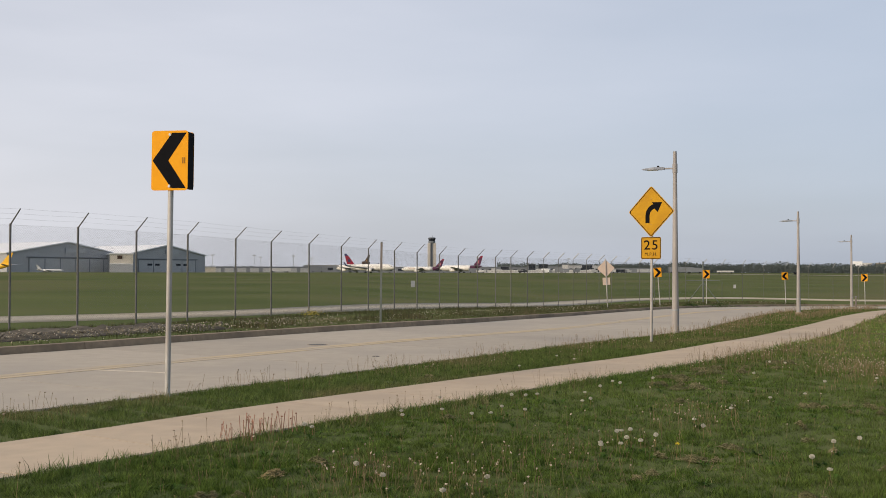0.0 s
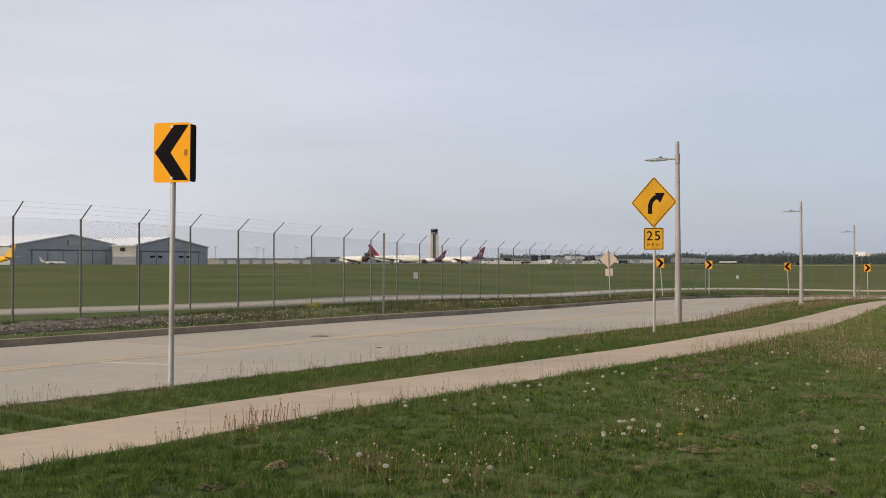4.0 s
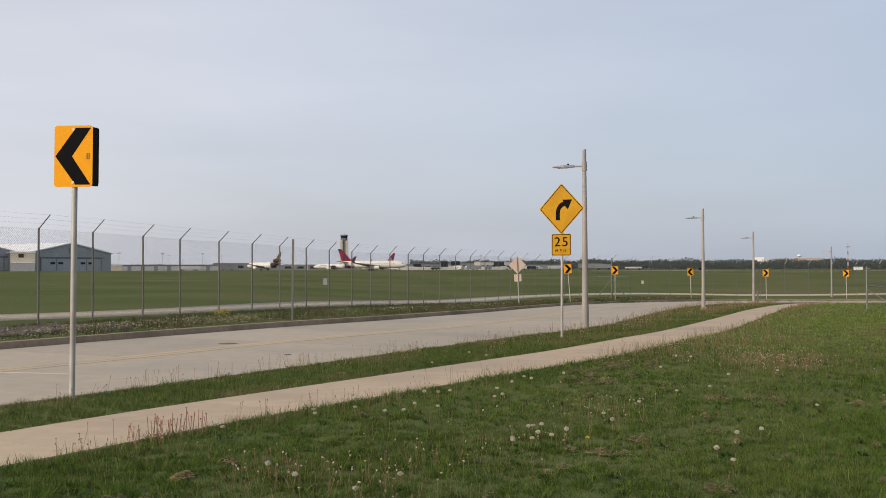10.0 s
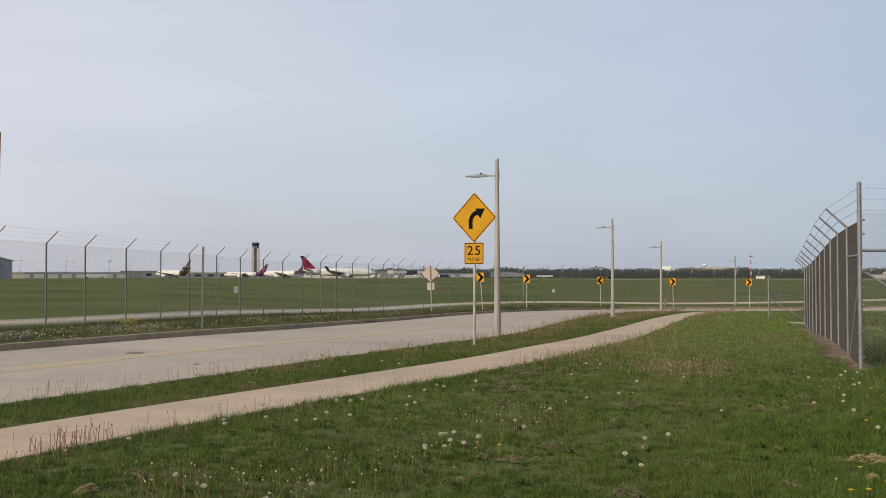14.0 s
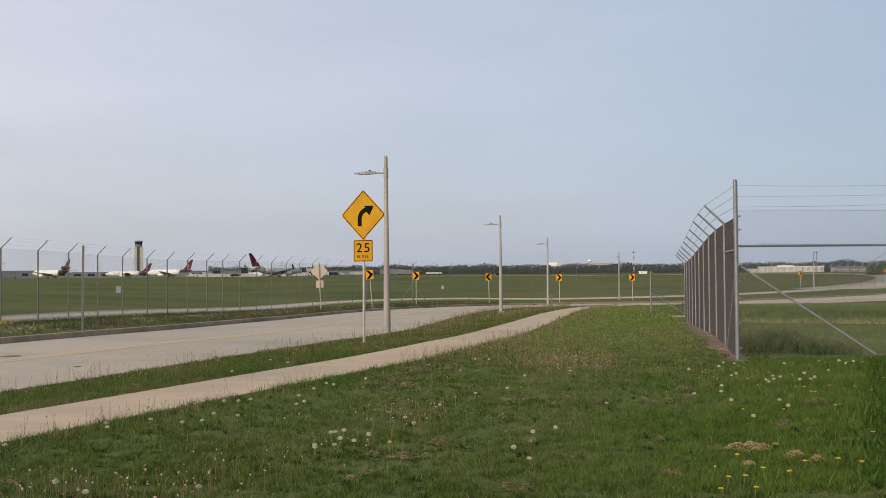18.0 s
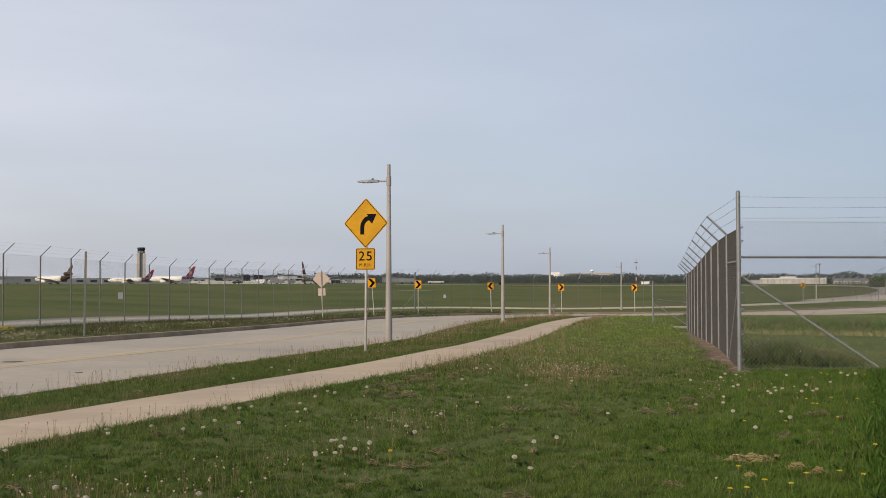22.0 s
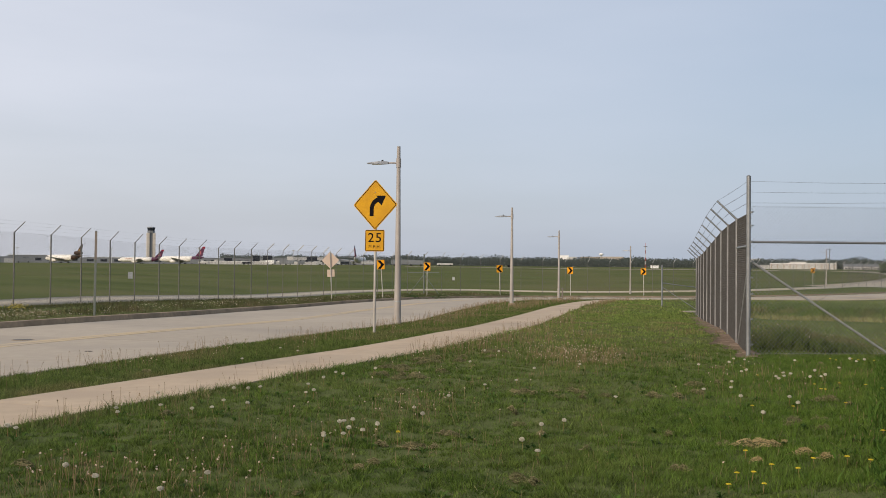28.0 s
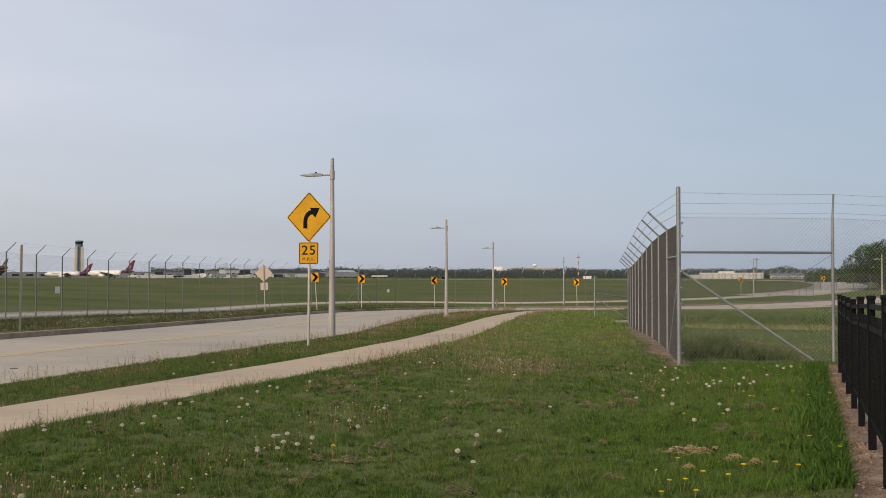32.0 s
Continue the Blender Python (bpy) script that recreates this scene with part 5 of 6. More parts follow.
# ---- plants ----
def cards(points, size, rnd, flat=0.0):
    """A small leaf-like four-cornered patch at each point, turned at random."""
    n = len(points)
    q = rnd.normal(size=(n, 3, 2))
    u, v = q[..., 0], q[..., 1]
    u /= np.linalg.norm(u, axis=1)[:, None]
    v -= (u * v).sum(1)[:, None] * u
    v /= np.linalg.norm(v, axis=1)[:, None]
    s = size * rnd.uniform(0.6, 1.3, (n, 1))
    p = np.asarray(points)
    verts = np.stack([p + u * s * .5, p + v * s * .3, p - u * s * .5, p - v * s * .3], 1).reshape(-1, 3)
    return verts, np.arange(4 * n).reshape(-1, 4)


def tufts(x, y, cell, seed):
    """For each point its nearest tuft: the way to the tuft's centre and two random values of the tuft."""
    gx, gy = np.floor(x / cell).astype(np.int64), np.floor(y / cell).astype(np.int64)

    def chance(i, j, k):
        q = np.sin(i * 127.1 + j * 311.7 + (k + seed) * 74.7) * 43758.5453
        return q - np.floor(q)
    best = np.full(x.shape, 1e9)
    dx, dy, q1, q2 = (np.zeros(x.shape) for _ in range(4))
    for i in (-1, 0, 1):
        for j in (-1, 0, 1):
            ci, cj = gx + i, gy + j
            ex, ey = (ci + chance(ci, cj, 1)) * cell - x, (cj + chance(ci, cj, 2)) * cell - y
            d = ex * ex + ey * ey
            near = d < best
            best = np.where(near, d, best)
            dx, dy = np.where(near, ex, dx), np.where(near, ey, dy)
            q1, q2 = np.where(near, chance(ci, cj, 3), q1), np.where(near, chance(ci, cj, 4), q2)
    return dx, dy, q1, q2


def woods(name, az0, az1, r0, r1, top, count, size, seed, label, material=None):
    rnd = np.random.default_rng(seed)
    az, r = rnd.uniform(az0, az1, count), rnd.uniform(r0, r1, count)
    span = 11.0 if top > 5 else 4.0
    dx, dy, q1, q2 = tufts(np.radians(az) * r, r, span, seed)
    crown = np.sqrt(np.clip(1 - (np.hypot(dx, dy) / span) ** 2 * 1.2, .1, 1))
    swell_of = np.array([noise.noise((a * .8, 3.0, seed)) for a in az])
    h = top * (0.62 + 0.38 * q1) * (0.55 + 0.45 * crown) * (1.05 + 0.3 * swell_of)
    z = np.maximum(h, top * .3) * rnd.uniform(0, 1, count) ** 0.8
    x, y = r * np.sin(np.radians(az)), r * np.cos(np.radians(az))
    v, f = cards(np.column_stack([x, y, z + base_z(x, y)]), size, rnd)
    bulk(name, v, f, material or M_hazed_leaf, label, "trees")


def tree(az, r, height, spread, seed, label, name="tree", leaves=2600):
    rnd = np.random.default_rng(seed)
    x, y = polar(az, r)
    t = thing(name, pose(x, y, gz(x, y)), label, name)
    bm = bmesh.new()
    bm_tube(bm, (0, 0, -.2), (0.1, 0, height * .45), height * .032, height * .018, 10)
    lobes = []
    for i in range(24):
        a, e = rnd.uniform(0, 6.283), rnd.uniform(.16, .82)
        reach = spread * math.sqrt(max(.05, 1 - ((e - .36) / .56) ** 2)) * rnd.uniform(.45, .74)
        q = np.array((math.cos(a) * reach, math.sin(a) * reach, height * e))
        bm_tube(bm, (0.05, 0, height * min(.42, e * .6)), tuple(q), height * .012, height * .004, 6)
        lobes.append((q, spread * rnd.uniform(.24, .36)))
    lobes.append((np.array((0, 0, height * .80)), spread * .38))
    part("trunk", bm, M_bark, t)
    pts = []
    for q, rad in lobes:
        d = rnd.normal(size=(leaves, 3))
        d /= np.linalg.norm(d, axis=1)[:, None]
        rough = 1 + .16 * np.sin(d[:, 0] * 7 + q[0]) * np.sin(d[:, 1] * 6 + q[1]) * np.sin(d[:, 2] * 8)
        pts.append(q + d * (rad * rough * rnd.uniform(.62, 1.0, leaves) ** .6)[:, None] * np.array((1, 1, .8)))
    pts = np.vstack(pts)
    pts = pts[pts[:, 2] > height * .03]
    v, f = cards(pts, height * .028, rnd)
    bulk("crown", v, f, M_leaf, "", "", "", t)
    return t


def far_plants():
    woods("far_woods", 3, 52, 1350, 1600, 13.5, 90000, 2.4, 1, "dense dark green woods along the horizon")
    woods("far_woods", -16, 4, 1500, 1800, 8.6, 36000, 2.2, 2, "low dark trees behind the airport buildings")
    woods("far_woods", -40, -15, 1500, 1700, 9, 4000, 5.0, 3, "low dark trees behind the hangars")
    woods("hedge", 37.9, 50, 285, 320, 3.3, 16000, .8, 5, "dark green hedge and scrub by the bend", M_leaf)
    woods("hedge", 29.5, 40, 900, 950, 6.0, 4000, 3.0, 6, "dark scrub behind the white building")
    tree(41.75, 195, 7.6, 8.6, 11, "large round green broadleaf tree by the bend")
    tree(46.0, 200, 7.0, 7.0, 12, "large round green broadleaf tree by the bend", leaves=1500)


far_plants()


def blades(x, y, h, w, rnd, lean=0.35, two=True, toward=None):
    """Bent blades of grass at the points; toward: a sideways pull of each blade, in shares of its height."""
    n = len(x)
    z = ground_z(x, y) - 0.005
    a = rnd.uniform(0, 6.283, n)
    u = np.column_stack([np.cos(a), np.sin(a), np.zeros(n)]) * (w / 2)[:, None]
    b = rnd.uniform(0, 6.283, n)
    bend = np.column_stack([np.cos(b), np.sin(b), np.zeros(n)]) * (h * rnd.uniform(0, lean, n))[:, None]
    if toward is not None:
        bend[:, :2] += toward * h[:, None]
    p = np.column_stack([x, y, z])
    up = np.column_stack([np.zeros(n), np.zeros(n), h])
    if two:
        verts = np.stack([p - u, p + u, p + up * .55 + bend * .35 + u * .8, p + up * .55 + bend * .35 - u * .8, p + up * .98 + bend], 1).reshape(-1, 3)
        k = np.arange(n)[:, None, None] * 5
        tris = (np.array([[0, 1, 2], [0, 2, 3], [3, 2, 4]])[None] + k).reshape(-1, 3)
    else:
        verts = np.stack([p - u, p + u, p + up + bend], 1).reshape(-1, 3)
        tris = np.arange(3 * n).reshape(-1, 3)
    return verts, tris


def scatter(az0, az1, r0, r1, count, rnd):
    a = np.radians(rnd.uniform(az0, az1, count))
    r = np.sqrt(rnd.uniform(r0 * r0, r1 * r1, count))
    return r * np.sin(a), r * np.cos(a)


WALK_COARSE = spline(WALK_PTS, 2.0)
SIDE_LINE = np.array([(10.50, 17.15), (10.5 + 30 * math.sin(radians(27.05)), 17.15 + 30 * math.cos(radians(27.05)))])
RAIL_LINE = np.array([BLACK_B, BLACK_A + (BLACK_A - BLACK_B) * 0.1])


def patchy_fast(x, y):
    return np.sin(x * 3.1 + 1.7 * np.sin(y * 2.3)) * np.sin(y * 2.7 + 1.3 * np.sin(x * 1.9))


def on_lawn(x, y):
    """Where lawn grows: off the road, the footpath and the bare soil."""
    k, w = beside_near(KERB_COARSE, x, y), beside_near(WALK_COARSE, x, y)
    s = beside(SIDE_LINE, x, y)
    r = beside(RAIL_LINE, x, y)
    wob = 0.06 * np.sin(x * 7 + y * 5)
    return (k < -ROAD_W - 0.06 + wob) & ((w > 0.62 + wob * .6) | (w < -0.93 + wob * .6)) & ~((s > -0.15) & (s < 0.10 + wob * 2 + 0.36 * smooth(18.5, 22.5, np.hypot(x, y)) * (0.6 + patchy_fast(x * 1.3, y * 1.3)))) & ~((r > -0.3) & (r < 0.18 + wob)), k, w


# azimuth and distance of lawn plants and litter
CLOCKS_LEFT = [
    (0, 11.7), (1.67, 11.3), (2.7, 11.3), (3.23, 11.9), (3.82, 12.8), (4.57, 13), (5.23, 13.1), (-2.29, 11.5), (-5.43, 11.7),
    (-7.09, 10.5), (-7.49, 10.2), (-2.23, 11.1), (-4.68, 8.2), (-3.37, 7.7), (0.05, 7.3), (2.44, 7.8), (7.58, 12.7), (9.56, 10.3),
    (10.14, 10.3), (10.08, 9.9), (8.67, 9.7), (8.55, 9.4), (9.62, 9.6), (10.7, 9.8), (11.53, 10), (13.57, 11.3), (15.5, 12.2),
    (14.05, 10.4), (11.39, 15.1), (8.61, 14), (9.25, 14.8), (9.69, 14.3), (7.82, 13.6)]
CLOCKS_RIGHT = [
    (17.42, 13.8), (19.22, 14.4), (20.53, 10), (21.73, 10.4), (19.58, 9), (20.29, 8.6), (22.6, 16.1), (30.7, 18.5), (31.25, 18.4),
    (30.59, 13.8), (30.59, 14.5), (31.06, 12.4), (31.11, 15.8), (31.43, 16), (32.85, 15.2), (33.3, 15.2), (33.58, 15.3), (33.07, 14.8),
    (33.24, 16.1), (33.77, 17.8), (34.83, 16), (34.61, 14.9), (35.08, 15.4), (35.3, 15.2), (35.98, 17.2), (36.76, 18.5), (37.14, 18.3),
    (24.52, 12.6), (29.23, 13.3), (33.58, 12.6), (32.17, 11.1)]
GOLD = [
    (12.63, 9.3), (31.38, 9.1), (35.16, 13.9), (35.35, 13.9), (30.53, 7.7), (30.87, 8), (31.67, 8), (32.24, 7.7), (32.69, 8.2),
    (34.07, 8.2), (34.81, 8.6), (36.39, 8.6), (34.75, 14.4), (35.95, 14.9), (36.25, 12.5), (37.24, 14.9), (36.92, 19.5), (35.57, 19.1),
    (35.84, 18.8), (37.99, 20.4), (37.59, 19.1), (37.41, 8.5)]
MOUNDS = [
    (12.22, 16.7, 0.26), (12.01, 15.3, 0.14), (13.47, 14.8, 0.21), (14.08, 17.3, 0.18), (14.87, 15.7, 0.1), (16.04, 17.8, 0.13), (12.7, 13.6, 0.1), (18.92, 11.4, 0.1),
    (19.39, 10.7, 0.11), (15.67, 10, 0.13), (11.95, 9.4, 0.07), (10.72, 8.2, 0.08), (11.43, 8.6, 0.07), (13.81, 9.2, 0.13), (17.5, 18.5, 0.11), (18.43, 19.5, 0.18),
    (20.62, 10.1, 0.06), (23.23, 9.4, 0.07), (18.94, 8, 0.09), (20.18, 7.9, 0.07), (21.53, 13.8, 0.13), (21.54, 12.9, 0.08), (27.6, 8.5, 0.1), (34.48, 11.1, 0.14),
    (33.5, 10.9, 0.07), (7.36, 7.5, 0.05), (-6.73, 8.8, 0.11), (-12.72, 7.7, 0.07), (-10.95, 7.7, 0.07)]
STRAW = [
    (19.38, 13.2, 0.16), (22.45, 13.7, 0.09), (22.76, 12.9, 0.07), (23.98, 13.1, 0.14), (26.99, 13.2, 0.18), (29.05, 13.8, 0.11), (29.63, 17.5, 0.14), (30.07, 15.1, 0.08),
    (32.1, 9.6, 0.16), (33.22, 9.9, 0.08), (35.31, 8.8, 0.07), (35.16, 12.9, 0.16), (36.52, 12.7, 0.07), (32.1, 8.9, 0.1), (34.2, 9.1, 0.12), (-8.85, 8.3, 0.1)]


def lawn():
    rnd = np.random.default_rng(21)
    for az0, az1, r0, r1, dens, h, w, cell in ((-180, 180, 0.7, 7.0, 420, .05, .009, .2), (-26, 47, 6.7, 13.5, 8600, .048, .0050, .125), (-26, 47, 10.0, 24, 3000, .050, .0063, .17),
                                               (-26, 47, 19, 46, 520, .066, .014, .34), (0, 44, 38, 95, 70, .085, .04, .8)):
        area = radians(az1 - az0) * (r1 * r1 - r0 * r0) / 2
        x, y = scatter(az0, az1, r0, r1, int(area * dens), rnd)
        rr = np.hypot(x, y)
        fade = np.minimum(1 if r0 < 7 else (rr - r0) / 4, 1 if r1 < 8 else (r1 - rr) / 4)
        keep = rnd.uniform(0, 1, len(x)) < fade
        x, y = x[keep], y[keep]
        ok, k, wd = on_lawn(x, y)
        ok &= (wd < 0) | (k > -ROAD_W)
        if r0 > 9:
            ok &= (beside(SIDE_LINE, x, y) > -.3) | (np.hypot(x, y) < 21) | (rnd.uniform(0, 1, len(x)) < .22)
        x, y, k, wd = x[ok], y[ok], k[ok], wd[ok]
        n = len(x)
        dx, dy, q1, q2 = tufts(x, y, cell, 3)
        broad = 0.5 + 0.5 * np.sin(x * 1.3 + 1.6 * np.sin(y * .9)) * np.sin(y * 1.5 + 1.4 * np.sin(x * 1.1))
        d = np.hypot(dx, dy) / cell
        hh = h * rnd.uniform(.45, 1.25, n) * (0.40 + 1.25 * q1 ** 1.6) * (0.75 + 0.5 * broad) * (1.15 - 0.7 * np.clip(d, 0, 1))
        hh = np.where(np.abs(wd) < 1.3, hh * 1.35, hh)
        way = 6.283 * q2
        pull = np.column_stack([-dx, -dy]) / cell * .9 + np.column_stack([np.cos(way), np.sin(way)]) * .35
        v, f = blades(x, y, np.maximum(hh, .008), w * rnd.uniform(.6, 1.35, n), rnd, .7, False, pull)
        bulk("lawn_grass", v, f, M_blade if r0 < 12 else M_bright_blade, "short green lawn grass with rough clumps" if r0 < 12 else "short paler green lawn grass", "grass")
    # short brown flower stems left standing in patches
    x, y = scatter(-20, 42, 7.0, 30, 60000, rnd)
    q = np.sin(x * .8 + 1.5 * np.sin(y * .6 + 1)) * np.sin(y * .7 + 1.3 * np.sin(x * .5)) + .4 * np.sin(x * 3.1 + y * 1.7) * np.sin(y * 2.9 - x)
    ok, k, wd = on_lawn(x, y)
    ok &= (rnd.uniform(0, 1, len(x)) < np.clip(q * .34, .010, .34)) & (wd < -1)
    x, y = x[ok], y[ok]
    n, r = len(x), np.hypot(x, y)
    z, hh = ground_z(x, y), rnd.uniform(.05, .13, n)
    tip = np.column_stack([x + rnd.normal(0, .018, n), y + rnd.normal(0, .018, n), z + hh])
    v, f = prisms(np.stack([np.column_stack([x, y, z]), tip], 1), (.0013 * np.maximum(1, r / 11))[:, None])
    v2, f2 = cards(np.repeat(tip[::3], 2, 0), .014, rnd)
    bulk("short_stems", np.vstack([v, v2]), np.vstack([f, f2 + len(v)]), M_stalk, "short brown flower stems standing in the lawn", "stalks")
    # dead blades lying in the turf
    x, y = scatter(-26, 47, 6.8, 26, 120000, rnd)
    ok, k, wd = on_lawn(x, y)
    q = np.sin(x * 1.9 + 2 * np.sin(y * 1.3)) * np.sin(y * 2.3 + 2 * np.sin(x * 1.1))
    ok &= rnd.uniform(0, 1, len(x)) < np.clip(.10 + .55 * q, .04, .6)
    x, y = x[ok], y[ok]
    v, f = blades(x, y, rnd.uniform(.025, .06, len(x)), rnd.uniform(.004, .007, len(x)) * np.maximum(1, np.hypot(x, y) / 13), rnd, 2.4, False)
    bulk("dead_grass", v, f, M_dead, "dry straw-coloured blades lying in the lawn", "grass")
    # coarse bent blades in tufts, and a ragged fringe along the footpath
    x, y = scatter(-26, 47, 6.8, 24, 210000, rnd)
    dx, dy, q1, q2 = tufts(x, y, .42, 8)
    ok, k, wd = on_lawn(x, y)
    ok &= (np.hypot(dx, dy) < .04 + .08 * q1) & (q2 > .55)
    x, y, dx, dy = x[ok], y[ok], dx[ok], dy[ok]
    v, f = blades(x, y, rnd.uniform(.04, .085, len(x)), rnd.uniform(.004, .008, len(x)), rnd, .6, True, np.column_stack([-dx, -dy]) * 7)
    bulk("coarse_grass", v, f, M_blade, "coarse bent grass tufts standing out of the lawn", "grass")
    x, y = scatter(-26, 20, 6.8, 26, 200000, rnd)
    ok, k, wd = on_lawn(x, y)
    ok &= (wd < -.9) & (wd > -1.35) & (patchy_fast(x, y) > -.35)
    x, y = x[ok], y[ok]
    v, f = blades(x, y, rnd.uniform(.05, .15, len(x)) * (0.6 + 0.8 * rnd.uniform(0, 1, len(x)) ** 3), rnd.uniform(.004, .007, len(x)), rnd, .7, True)
    bulk("fringe_grass", v, f, M_tall, "ragged taller grass along the footpath edge", "grass")
    # fuller grass on the verge between road and footpath
    near = KERB[(KERB[:, 1] > -1) & (np.hypot(KERB[:, 0], KERB[:, 1]) < 80)]
    lot = 1 / np.hypot(near[:, 0], near[:, 1]) ** 1.6
    q = rnd.choice(len(near) - 1, 620000, p=lot[:-1] / lot[:-1].sum())
    t = near[q + 1] - near[q]
    t /= np.hypot(t[:, 0], t[:, 1])[:, None]
    p = near[q] + t * rnd.uniform(0, .5, (len(q), 1)) - np.stack([-t[:, 1], t[:, 0]], 1) * (ROAD_W + rnd.uniform(.05, 4.2, (len(q), 1)))
    x, y = p[:, 0], p[:, 1]
    ok, k, wd = on_lawn(x, y)
    ok &= (wd > 0) & (k < -ROAD_W - 0.05)
    x, y, k = x[ok], y[ok], k[ok]
    r = np.hypot(x, y)
    dx, dy, q1, q2 = tufts(x, y, .24, 5)
    hh = rnd.uniform(.03, .085, len(x)) * (1 - .45 * smooth(18, 42, r)) * (.5 + .9 * q1) * (1.2 - 1.5 * np.hypot(dx, dy)) * (.55 + .45 * smooth(0, .25, -ROAD_W - k))
    v, f = blades(x, y, np.maximum(hh, .02), .0055 * np.maximum(1, r / 14), rnd, .8, False, np.column_stack([-dx, -dy]) * 3)
    bulk("verge_grass", v, f, M_verge, "fuller green grass on the verge beside the road", "grass")
    s = rnd.integers(60, len(KERB) - 60, 26000)
    t = KERB[s + 1] - KERB[s]
    t /= np.hypot(t[:, 0], t[:, 1])[:, None]
    p = KERB[s] - np.stack([-t[:, 1], t[:, 0]], 1) * (ROAD_W - .02 + rnd.uniform(0, .24, (len(s), 1))) + t * rnd.uniform(0, .5, (len(s), 1))
    r = np.hypot(p[:, 0], p[:, 1])
    p, r = p[(r > 9) & (r < 75)], r[(r > 9) & (r < 75)]
    v, f = blades(p[:, 0], p[:, 1], rnd.uniform(.02, .10, len(p)), .005 * np.maximum(1, r / 14), rnd, 1.0, False)
    bulk("dry_fringe", v, f, M_dead, "dry straw-coloured grass along the edge of the road", "grass")
    # lush grass and dark herbs beside the bark soil
    d = (BLACK_B - BLACK_A) / np.hypot(*(BLACK_B - BLACK_A))
    nl = np.array((d[1], -d[0]))
    n = 110000
    off = rnd.uniform(.2, 3.6, (n, 1))
    p = BLACK_A + d * rnd.uniform(-1.5, 11, (n, 1)) + nl * off
    keep = (rnd.uniform(0, 1, n) < 1.05 - np.abs(off[:, 0] - 1.1) / 2.2) & (np.hypot(p[:, 0], p[:, 1]) > 6.9)
    p = p[keep]
    v, f = blades(p[:, 0], p[:, 1], rnd.uniform(.035, .085, len(p)), rnd.uniform(.004, .007, len(p)), rnd, 1.0, False)
    bulk("lush_grass", v, f, M_lush, "lush yellow-green grass beside the bark soil", "grass")
    p = BLACK_A + d * rnd.uniform(-1.5, 11, (7000, 1)) + nl * (.22 + np.abs(rnd.normal(0, .16, (7000, 1))))
    v, f = blades(p[:, 0], p[:, 1], rnd.uniform(.05, .14, len(p)), rnd.uniform(.012, .026, len(p)), rnd, 1.2, True)
    bulk("edge_herbs", v, f, M_herb, "dark leafy herbs along the edge of the bark soil", "weeds")


